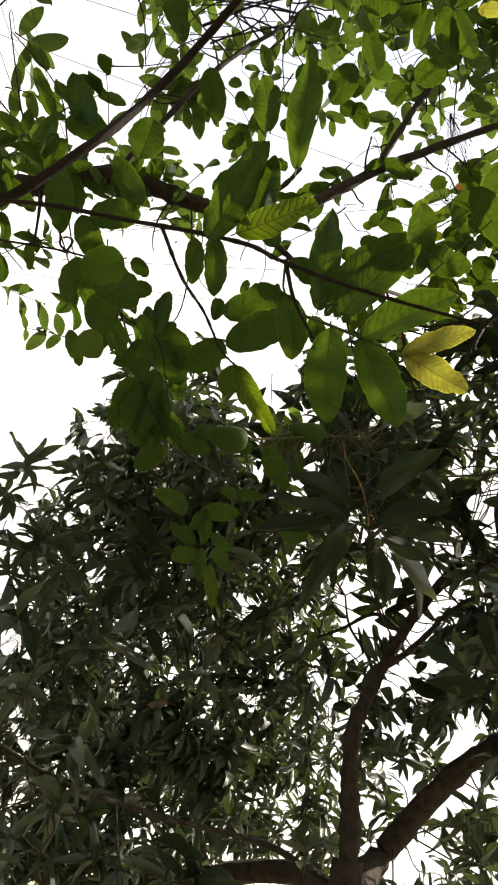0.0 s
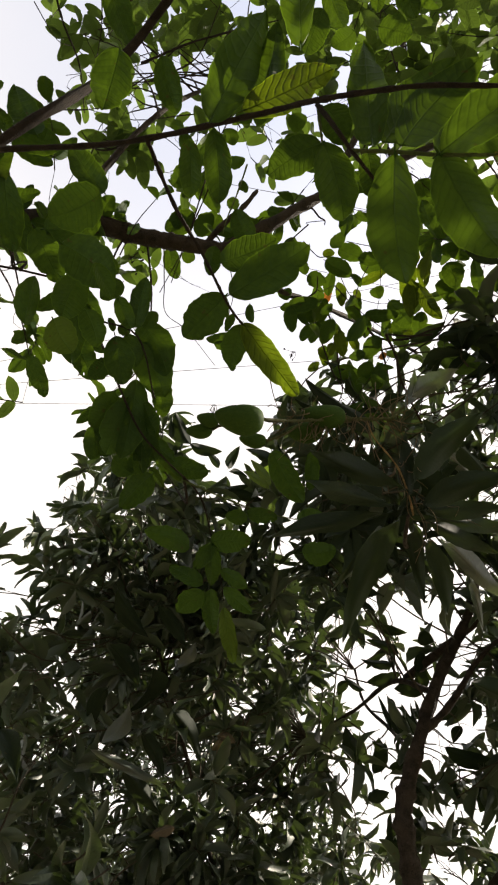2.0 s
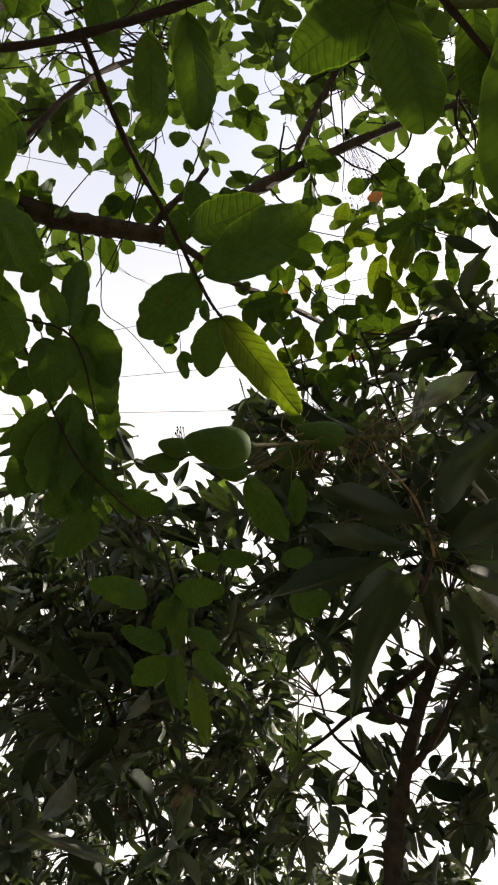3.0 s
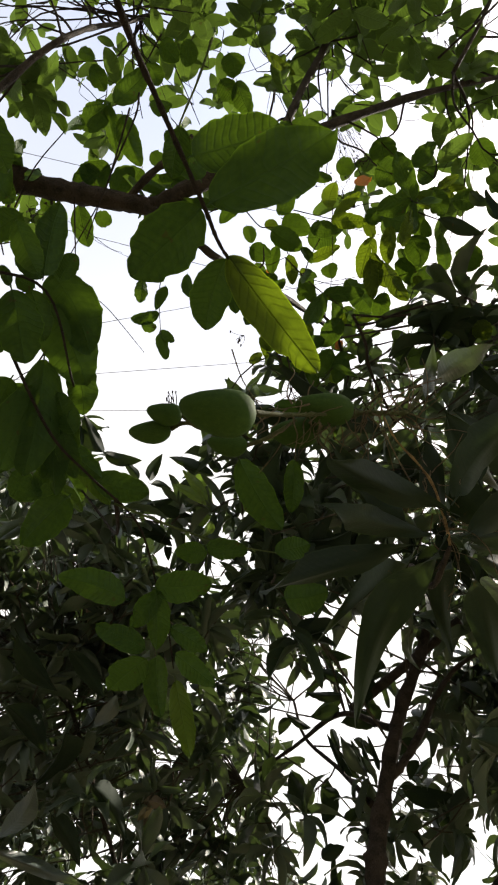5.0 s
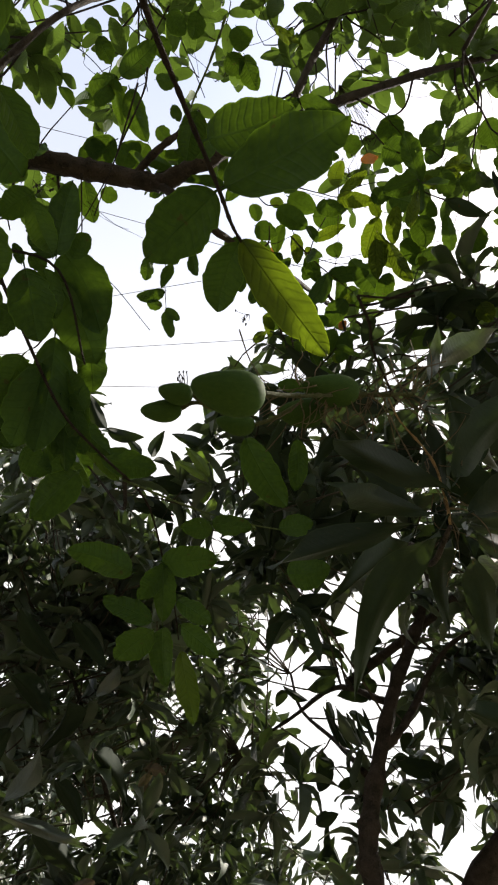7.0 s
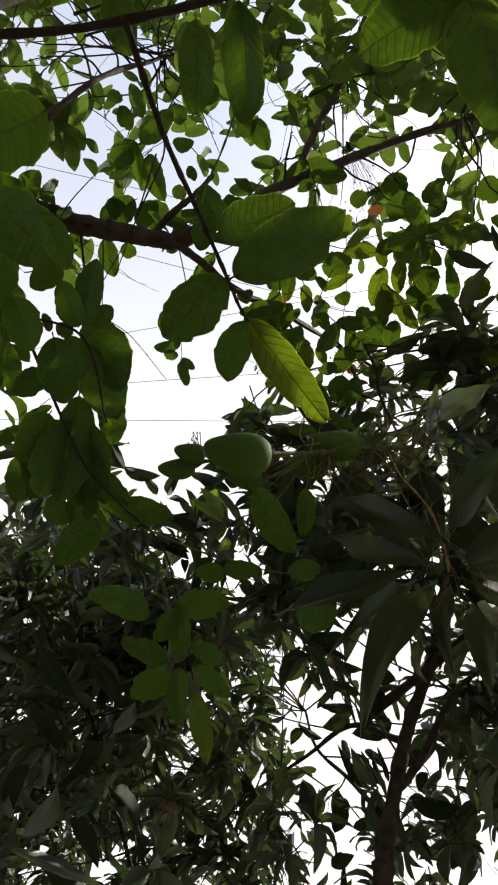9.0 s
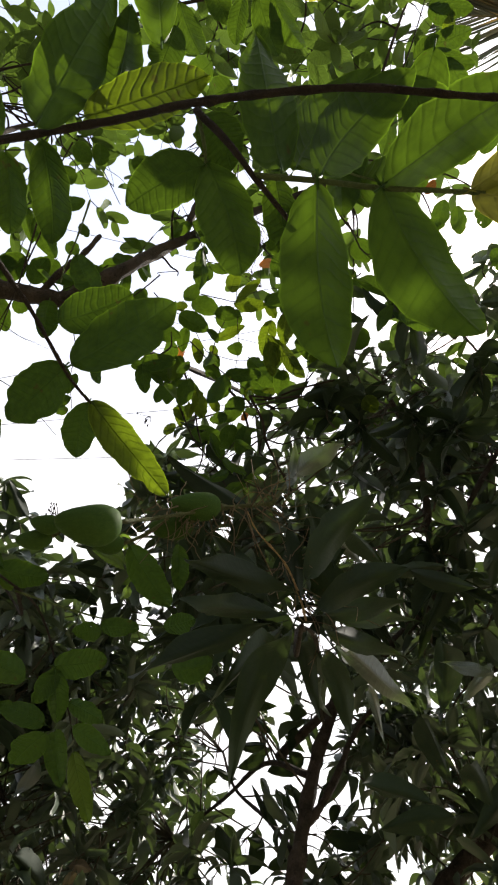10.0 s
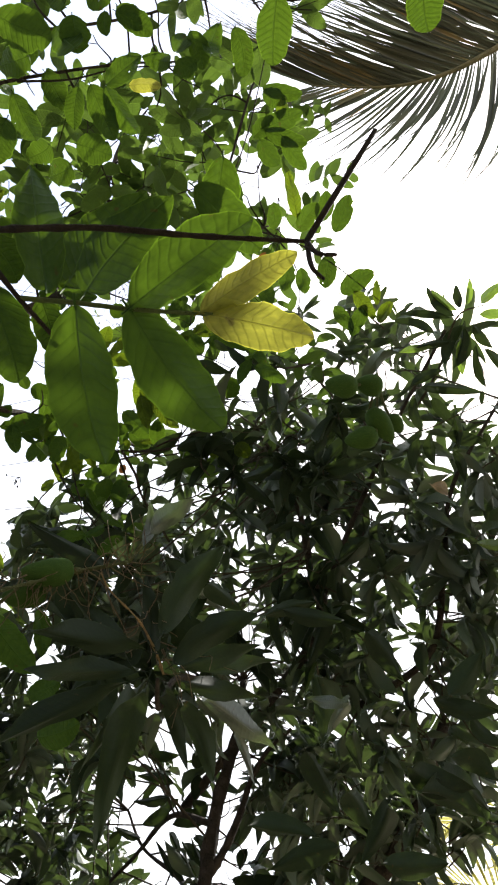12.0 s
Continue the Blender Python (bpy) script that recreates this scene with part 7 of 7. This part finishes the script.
mango_clumps_dense_c = [
    (-0.43, 2.93, 3.64, 0.17, 1),
    (-0.42, 3.13, 3.36, 0.17, 2),
    (-0.33, 3.16, 3.07, 0.17, 1),
    (-0.29, 2.54, 3.46, 0.17, 2),
    (-0.27, 2.78, 3.51, 0.17, 1),
    (-0.23, 3.23, 3.24, 0.17, 2),
    (-0.16, 3.08, 3.00, 0.17, 1),
    (-0.21, 2.81, 3.71, 0.17, 2),
    (-0.15, 2.91, 3.47, 0.17, 1),
    (-0.08, 3.20, 3.16, 0.17, 2),
    (0.07, 3.11, 3.48, 0.17, 2),
    (0.11, 3.13, 3.27, 0.17, 1),
    (0.18, 2.76, 3.40, 0.17, 1),
    (0.20, 2.73, 3.22, 0.17, 2),
    (0.24, 2.96, 3.25, 0.17, 1),
    (0.27, 2.90, 3.03, 0.17, 2),
]
mango_clumps_dense_d = [
    (0.28, 2.63, 3.34, 0.17, 1),
    (0.36, 2.84, 3.29, 0.17, 2),
    (0.38, 3.11, 3.33, 0.17, 1),
    (-1.00, 2.57, 2.76, 0.17, 2),
    (-0.91, 2.83, 2.52, 0.17, 1),
    (-0.83, 2.65, 2.36, 0.17, 2),
    (-0.85, 2.79, 2.81, 0.17, 1),
    (-0.74, 2.60, 2.58, 0.17, 2),
    (-0.72, 3.05, 2.51, 0.17, 1),
    (-0.61, 2.84, 2.34, 0.17, 2),
    (-0.63, 2.34, 3.17, 0.17, 1),
    (-0.53, 2.49, 2.88, 0.17, 2),
    (-0.58, 2.95, 2.80, 0.17, 1),
    (-0.43, 3.08, 2.64, 0.17, 2),
    (-0.40, 2.92, 2.44, 0.17, 1),
    (-0.23, 2.84, 2.67, 0.17, 2),
    (-0.21, 3.07, 2.51, 0.17, 1),
    (-0.05, 2.85, 2.50, 0.17, 2),
]
mango_clumps_dense_e = [
    (0.04, 2.65, 2.69, 0.17, 1),
    (0.69, 1.44, 3.35, 0.12, 1),
    (0.69, 1.26, 3.23, 0.12, 1),
]
mango_limbs = [mango_low, mango_one, mango_fork, mango_two, mango_three, mango_four, mango_five, mango_six, mango_seven, mango_eight, mango_nine]
out, twigs = [], []
crown(mango, mango_limbs, mango_clumps_a + mango_clumps_b + mango_clumps_c + mango_clumps_d + mango_clumps_e + mango_clumps_f + mango_clumps_g + mango_clumps_h + mango_clumps_i + mango_clumps_j + mango_clumps_k + mango_clumps_l + mango_clumps_m + mango_clumps_n + mango_clumps_o + mango_clumps_p + mango_clumps_q + mango_clumps_r + mango_clumps_s + mango_clumps_t + mango_clumps_low + mango_clumps_dense_a + mango_clumps_dense_b + mango_clumps_dense_c + mango_clumps_dense_d + mango_clumps_dense_e, mango_rosette, twigs, out, 1.0, 0.0019)
finish_crown(mango, out, twigs, mango_leaves, MANGO_SMALL, mango_crown, mango_twig, (0.5, 1.2, 2.2), 250, "mass of dark drooping mango leaves")

# ---- unripe mangoes ----


def mango_fruit(stalk_end, tip, wide, seed, stalk):
    """A mango, fat at the stalk and bent to a blunt beak, on its own stalk from the given points."""
    x = Vector(tip) - Vector(stalk_end)
    long = x.length
    rng = np.random.default_rng(seed)
    bm = bmesh.new()
    bmesh.ops.create_uvsphere(bm, u_segments=28, v_segments=18, radius=0.5)
    for v in bm.verts:
        u = v.co.z + 0.5
        fat = 1.0 + 0.17 * math.cos(math.pi * u) - 0.10 * max(0, u - 0.75)
        v.co.x, v.co.y = v.co.x * fat + 0.10 * math.sin(math.pi * u) - 0.08 * u * u, v.co.y * fat * 0.88
        if u < 0.06:
            v.co.z += 0.03 * (1 - u / 0.06)
        v.co += Vector(rng.normal(size=3)) * 0.002
    me = bpy.data.meshes.new("mango_fruit")
    bm.to_mesh(me)
    bm.free()
    me.materials.append(mango_skin)
    me.polygons.foreach_set("use_smooth", [True] * len(me.polygons))
    fruit = tagged(new("mango_fruit", me), "unripe green mango hanging on a thin stalk", "mango", "unripe mangoes")
    z = x.normalized()
    side = Vector((0.2, 0.1, -1)).cross(z).normalized()
    turn = Matrix((side.cross(z) * -wide, side * wide, z * long)).transposed().to_4x4()
    turn.translation = (Vector(stalk_end) + Vector(tip)) / 2
    fruit.matrix_world = turn
    line = smooth(list(stalk) + [tuple(Vector(stalk_end) + z * long * 0.04)], 5)
    v, f = tube(line, 0.0022, 0.0032, 6)
    part = new("stalk", mesh_of("stalk", v, f, stalk_skin))
    part.parent = fruit
    part.matrix_parent_inverse = turn.inverted()
    return fruit

mango_fruit((0.040, 0.935, 2.358), (-0.041, 0.925, 2.329), 0.055, 1, [(0.117, 0.985, 2.436), (0.074, 0.962, 2.396)])
mango_fruit((-0.036, 0.966, 2.369), (-0.078, 0.971, 2.370), 0.027, 2, [(0.017, 0.982, 2.372), (-0.016, 0.979, 2.367)])
mango_fruit((-0.046, 0.986, 2.365), (-0.094, 1.000, 2.360), 0.028, 3, [(0.017, 0.982, 2.372), (-0.031, 0.978, 2.370)])
mango_fruit((0.189, 1.009, 2.499), (0.107, 0.998, 2.467), 0.047, 4, [(0.241, 1.023, 2.519), (0.214, 1.022, 2.510)])
mango_fruit((0.151, 1.044, 2.486), (0.085, 1.050, 2.463), 0.044, 5, [(0.203, 1.019, 2.501), (0.174, 1.030, 2.495)])
mango_fruit((0.050, 1.028, 2.407), (-0.001, 1.029, 2.400), 0.029, 6, [(0.108, 1.005, 2.447), (0.074, 1.022, 2.422)])
mango_fruit((0.661, 0.694, 2.697), (0.600, 0.707, 2.700), 0.048, 10, [(0.726, 0.690, 2.758), (0.697, 0.701, 2.727)])
mango_fruit((0.719, 0.691, 2.712), (0.668, 0.702, 2.714), 0.047, 11, [(0.726, 0.690, 2.758), (0.719, 0.695, 2.722)])
mango_fruit((0.696, 0.733, 2.685), (0.743, 0.769, 2.635), 0.047, 12, [(0.726, 0.690, 2.758), (0.710, 0.718, 2.713)])
mango_fruit((0.703, 0.754, 2.635), (0.646, 0.783, 2.629), 0.044, 13, [(0.726, 0.690, 2.758), (0.721, 0.735, 2.699)])
mango_fruit((0.754, 0.750, 2.702), (0.779, 0.766, 2.671), 0.037, 14, [(0.726, 0.690, 2.758), (0.728, 0.719, 2.705)])
# the woody stalk of the fruit cluster with its bare side twigs
panicle = thing("fruit_stalk", (0.283, 1.023, 2.530), "pale green woody mango fruit stalk with dry bare side twigs", "stalk")
stem("stalk", panicle, [(0.283, 1.025, 2.537), (0.192, 1.013, 2.495), (0.117, 0.985, 2.436), (0.043, 0.949, 2.371)], 0.0032, 0.002, stalk_skin, 12, 8, 0.2, knots=0.5)
stem("stalk", panicle, [(0.283, 1.025, 2.537), (0.321, 1.031, 2.609), (0.367, 1.029, 2.699)], 0.0034, 0.004, stalk_skin)
stem("side_twig", panicle, [(0.231, 1.002, 2.485), (0.249, 1.015, 2.456), (0.295, 1.035, 2.416), (0.328, 1.075, 2.388), (0.346, 1.107, 2.368)], 0.0010, 0.0019, tan_twig, 8, 6, 0.15, knots=0.6)
stem("side_twig", panicle, [(0.249, 1.021, 2.519), (0.284, 1.032, 2.504), (0.346, 1.057, 2.498)], 0.0013, 0.0006, dry_stalk, 4, 5)
stem("side_twig", panicle, [(0.268, 1.023, 2.528), (0.248, 1.003, 2.563), (0.243, 0.997, 2.611)], 0.0013, 0.0006, dry_stalk, 4, 5)
stem("side_twig", panicle, [(0.283, 1.025, 2.537), (0.325, 1.043, 2.555), (0.374, 1.040, 2.578)], 0.0013, 0.0006, dry_stalk, 4, 5)
stem("side_twig", panicle, [(0.211, 1.016, 2.502), (0.238, 1.028, 2.487), (0.263, 1.064, 2.449)], 0.0013, 0.0006, dry_stalk, 4, 5)
stem("side_twig", panicle, [(0.193, 1.014, 2.494), (0.161, 1.020, 2.479), (0.128, 1.049, 2.457)], 0.0013, 0.0006, dry_stalk, 4, 5)
stem("side_twig", panicle, [(0.147, 1.004, 2.469), (0.123, 0.998, 2.492), (0.103, 1.012, 2.496)], 0.0013, 0.0006, dry_stalk, 4, 5)
stem("side_twig", panicle, [(0.283, 1.027, 2.536), (0.292, 1.006, 2.581), (0.286, 0.999, 2.644)], 0.0013, 0.0006, dry_stalk, 4, 5)
stem("side_twig", panicle, [(0.069, 0.969, 2.403), (0.056, 0.977, 2.398), (0.048, 0.995, 2.396)], 0.0013, 0.0006, dry_stalk, 4, 5)
stem("side_twig", panicle, [(0.038, 1.047, 2.528), (0.046, 1.043, 2.532), (0.069, 1.034, 2.508)], 0.0013, 0.0006, dry_stalk, 4, 5)
stem("side_twig", panicle, [(0.330, 1.082, 2.449), (0.375, 1.106, 2.447), (0.421, 1.150, 2.440)], 0.0013, 0.0006, dry_stalk, 4, 5)
stem("side_twig", panicle, [(0.022, 1.056, 2.661), (0.043, 1.058, 2.586), (0.066, 1.022, 2.479)], 0.0013, 0.0006, dry_stalk, 4, 5)


def bud_spray(tree, root, centre, radius, count, seed, material):
    """Thread-like twigs from one root that end in tiny round buds, as one mesh."""
    rng = np.random.default_rng(seed)
    shapes = []
    for _ in range(count):
        end = np.array(centre) + rng.normal(size=3) * radius
        mid = (np.array(root) + end) / 2 + rng.normal(size=3) * radius * 0.35
        line = smooth([root, mid, end], 4)
        shapes.append(tube(line, 0.0008, 0.0005, 3))
        r = min(rng.uniform(0.0018, 0.0034), 0.2 * radius)
        ball = [end + np.array((0, 0, z)) * r for z in (-1, -0.5, 0.5, 1)]
        shapes.append(tube(ball, r * 0.9, r * 0.9, 6))
    v, f = joined(shapes)
    under("bud_spray", mesh_of("bud_spray", v, f, material), tree, label="spray of tiny dry buds", kind="stuff")


def dry_twigs(tree, root, way, long, count, seed):
    """Bare, crooked side twigs, each a part of its own."""
    rng = np.random.default_rng(seed)
    for _ in range(count):
        heading = unit(np.array(way) + rng.normal(size=3) * 0.6)
        start = np.array(root) + rng.normal(size=3) * 0.008
        line = [start]
        for _ in range(5):
            heading = unit(heading + rng.normal(size=3) * 0.42)
            line.append(line[-1] + heading * long * rng.uniform(0.12, 0.3))
        v, f = tube(smooth(line, 3), 0.0010, 0.0005, 5, 0.2, 0.4)
        under("side_twig", mesh_of("side_twig", v, f, dry_stalk), tree)

stem("side_twig", panicle, [(0.234, 1.022, 2.517), (0.242, 1.028, 2.483), (0.252, 1.032, 2.448), (0.277, 1.045, 2.396), (0.284, 1.050, 2.357)], 0.0013, 0.0006, dry_stalk, 5, 5, 0.2, knots=0.5)
stem("side_twig", panicle, [(0.207, 1.036, 2.518), (0.172, 1.038, 2.502), (0.152, 1.045, 2.476), (0.129, 1.055, 2.448)], 0.0013, 0.0006, dry_stalk, 5, 5, 0.2, knots=0.5)
stem("side_twig", panicle, [(0.243, 1.019, 2.516), (0.250, 0.983, 2.513), (0.258, 0.957, 2.501), (0.281, 0.925, 2.485)], 0.0013, 0.0006, dry_stalk, 5, 5, 0.2, knots=0.5)
stem("side_twig", panicle, [(0.112, 1.064, 2.524), (0.109, 1.071, 2.493), (0.099, 1.079, 2.462), (0.078, 1.091, 2.428)], 0.0013, 0.0006, dry_stalk, 5, 5, 0.2, knots=0.5)
stem("side_twig", panicle, [(0.175, 1.044, 2.522), (0.177, 1.022, 2.512), (0.173, 1.005, 2.500)], 0.0013, 0.0006, dry_stalk, 5, 5, 0.2, knots=0.5)
stem("side_twig", panicle, [(0.144, 1.054, 2.524), (0.130, 1.052, 2.503), (0.124, 1.050, 2.480)], 0.0013, 0.0006, dry_stalk, 5, 5, 0.2, knots=0.5)
stem("side_twig", panicle, [(0.071, 1.071, 2.527), (0.079, 1.069, 2.501), (0.063, 1.069, 2.478)], 0.0013, 0.0006, dry_stalk, 5, 5, 0.2, knots=0.5)
stem("side_twig", panicle, [(0.346, 1.100, 2.392), (0.360, 1.078, 2.372), (0.374, 1.069, 2.339), (0.377, 1.071, 2.300)], 0.0013, 0.0006, dry_stalk, 5, 5, 0.2, knots=0.5)
stem("side_twig", panicle, [(0.079, 1.070, 2.526), (0.091, 1.047, 2.516), (0.090, 1.030, 2.504)], 0.0013, 0.0006, dry_stalk, 5, 5, 0.2, knots=0.5)
bud_spray(guava, (0.278, 1.007, 4.163), (0.381, 1.104, 4.056), 0.035, 34, 1, guava_twig)
bud_spray(guava, (0.075, 1.300, 3.111), (0.062, 1.315, 3.100), 0.012, 6, 2, guava_twig)
bud_spray(guava, (0.413, 1.231, 3.933), (0.329, 1.207, 3.969), 0.03, 20, 3, guava_twig)
bud_spray(guava, (-0.045, 0.980, 2.384), (-0.054, 0.968, 2.396), 0.006, 10, 4, guava_twig)
bud_spray(guava, (0.547, 1.694, 3.798), (0.433, 1.683, 3.820), 0.03, 16, 5, guava_twig)
bud_spray(guava, (-0.452, 1.141, 3.202), (-0.439, 1.143, 3.199), 0.015, 10, 6, guava_twig)
dry_twigs(panicle, (0.249, 1.021, 2.519), (0.190, -0.485, 0.422), 0.09, 4, 1)
dry_twigs(panicle, (0.283, 1.025, 2.537), (0.639, 0.089, -0.185), 0.1, 5, 2)
dry_twigs(panicle, (0.211, 1.017, 2.501), (0.431, 0.504, -0.539), 0.08, 4, 3)
dry_twigs(panicle, (0.155, 1.002, 2.469), (-0.058, 0.606, -0.556), 0.07, 6, 4)
dry_twigs(panicle, (0.319, 1.072, 2.460), (0.558, 0.180, -0.257), 0.1, 7, 5)
dry_twigs(panicle, (0.120, 0.992, 2.445), (0.30, 0.55, -0.35), 0.06, 6, 8)
dry_twigs(panicle, (0.160, 1.004, 2.470), (-0.10, 0.60, -0.50), 0.05, 6, 9)
dry_twigs(panicle, (0.205, 1.012, 2.497), (0.30, 0.60, -0.20), 0.06, 5, 10)
dry_twigs(panicle, (0.290, 1.026, 2.545), (0.20, -0.30, 0.60), 0.08, 5, 11)
dry_twigs(panicle, (0.101, 0.982, 2.428), (-0.207, 0.415, -0.354), 0.05, 5, 6)
dry_twigs(panicle, (0.355, 1.115, 2.429), (0.673, 0.230, -0.322), 0.13, 6, 7)

# ---- coconut palm beyond ----
palm_top = np.array((5.915, -3.734, 7.881))
palm = thing("coconut_palm", (6.7, -4.9, 0.0), "tall coconut palm with a drooping half-dry frond", "palm")
stem("trunk", palm, [(6.7, -4.9, -0.05), (6.62, -4.75, 1.8), (6.42, -4.45, 4.0), (6.12, -4.05, 6.3), tuple(palm_top)], 0.17, 0.11, palm_bark, 8, 14, 0.05, knots=0.1)
rib = stem("rib", palm, [(5.915, -3.734, 7.881), (4.213, -2.081, 6.949), (3.170, -0.996, 6.169), (2.612, -0.482, 5.751), (2.353, -0.256, 5.551), (2.172, -0.129, 5.435), (1.968, 0.001, 5.328), (1.740, 0.114, 5.242), (1.518, 0.192, 5.212), (1.194, 0.271, 5.216)], 0.03, 0.004, palm_rib)


def leaflets(tree, material, rib, first, face, side, tail, long, count, seed, bend=0.8):
    """Narrow folded leaflets along one side of the frond's rib, each an object of its own."""
    rng = np.random.default_rng(seed)
    for k in range(count):
        part_way = (k + 0.5 * rng.random()) / count
        s = first + (1 - first) * part_way
        at = s * (len(rib) - 1)
        i = min(int(at), len(rib) - 2)
        base = rib[i] + (rib[i + 1] - rib[i]) * (at - i)
        ahead = unit(rib[i + 1] - rib[i])
        beside = unit(np.cross(ahead, np.array(face))) * side
        l = long * (1.0 - 0.45 * part_way ** 2) * rng.uniform(0.75, 1.15)
        a = unit(ahead * (0.55 + 2.6 * part_way ** 2) + beside + rng.normal(size=3) * 0.06)
        b = unit(np.array(tail) + 0.15 * a + rng.normal(size=3) * 0.16)
        line, heading = [base], a
        for u in np.linspace(0.1, 1.0, 10):
            heading = unit(a * (1 - bend * u ** 1.5) + b * bend * u ** 1.5)
            line.append(line[-1] + heading * l * 0.11)
        line = np.array(line)
        n = len(line)
        along = unit(line[-1] - line[0])
        across = unit(np.cross(along, np.array(face)) + rng.normal(size=3) * 0.25)
        u = np.linspace(0, 1, n)
        width = 0.0135 * (0.45 + 0.55 * np.minimum(1, u / 0.25)) * np.clip(1.5 - 1.75 * u, 0.06, 1) * rng.uniform(0.7, 1.15) * (1 - 0.45 * part_way) + 0.0004
        fold = unit(np.cross(across, along))
        v = np.vstack([line + across * width[:, None], line + fold * width[:, None] * 0.6, line - across * width[:, None]])
        f = [(j, j + 1, n + j + 1, n + j) for j in range(n - 1)] + [(n + j, n + j + 1, 2 * n + j + 1, 2 * n + j) for j in range(n - 1)]
        me = mesh_of("leaflet", v, f, material)
        me.uv_layers.new(name="UVMap")
        under("leaflet", me, bearer(tree, base, 0.3))

leaflets(palm, palm_leaflet, rib, 0.2, (0.372, 0.471, 0.800), -1, (-0.806, -0.265, 0.530), 1.25, 185, 1)
leaflets(palm, palm_leaflet, rib, 0.2, (0.372, 0.471, 0.800), 1, (-0.86, 0.50, -0.05), 1.05, 80, 2)

# ---- young palm behind the mango tree ----
young_palm = thing("young_palm", (4.700, 5.204, 0.000), "young palm with pale yellow-green fronds", "palm")
stem("trunk", young_palm, [(4.700, 5.204, -0.050), (4.600, 5.104, 2.658)], 0.08, 0.05, palm_bark, 8, 12, 0.05)
young_rib = stem("rib", young_palm, [(4.600, 5.104, 2.658), (3.985, 4.675, 2.917), (3.506, 4.494, 3.093), (3.167, 4.446, 3.194), (2.832, 4.511, 3.222)], 0.012, 0.002, palm_rib)
leaflets(young_palm, young_palm_leaflet, young_rib, 0.2, (0.315, 0.502, 0.805), -1, (-0.530, -0.276, 0.379), 0.52, 34, 31)
leaflets(young_palm, young_palm_leaflet, young_rib, 0.2, (0.315, 0.502, 0.805), 1, (-0.400, 0.628, -0.235), 0.5, 34, 41)
young_rib = stem("rib", young_palm, [(4.600, 5.104, 2.658), (4.166, 4.627, 3.125), (3.805, 4.376, 3.422), (3.474, 4.330, 3.580), (3.250, 4.465, 3.584)], 0.012, 0.002, palm_rib)
leaflets(young_palm, young_palm_leaflet, young_rib, 0.2, (0.315, 0.502, 0.805), -1, (-0.530, -0.276, 0.379), 0.52, 34, 32)
leaflets(young_palm, young_palm_leaflet, young_rib, 0.2, (0.315, 0.502, 0.805), 1, (-0.400, 0.628, -0.235), 0.5, 34, 42)

# ---- overhead wires ----
for ends in (
    ((-44.254, 15.368, 7.400), (43.797, -3.051, 10.183)),
    ((-44.225, 17.553, 5.875), (42.475, -5.608, 12.708)),
    ((-39.540, 19.269, 4.086), (44.352, -10.711, 16.864)),
    ((-49.420, 1.911, 7.066), (40.252, 5.398, 13.906)),
    ((-49.125, 0.994, 8.133), (40.576, 7.427, 11.663)),
):
    p, q = np.array(ends[0]), np.array(ends[1])
    s = np.linspace(0, 1, 31)[:, None]
    line = p + (q - p) * s - np.array((0, 0, 0.5)) * (0.25 - (s - 0.5) ** 2) * 0.5
    v, f = tube(line, 0.004, 0.004, 6)
    tagged(new("overhead_wire", mesh_of("overhead_wire", v, f, wire_coat)), "thin dark overhead power wire", "wire", "overhead wires", "structure")
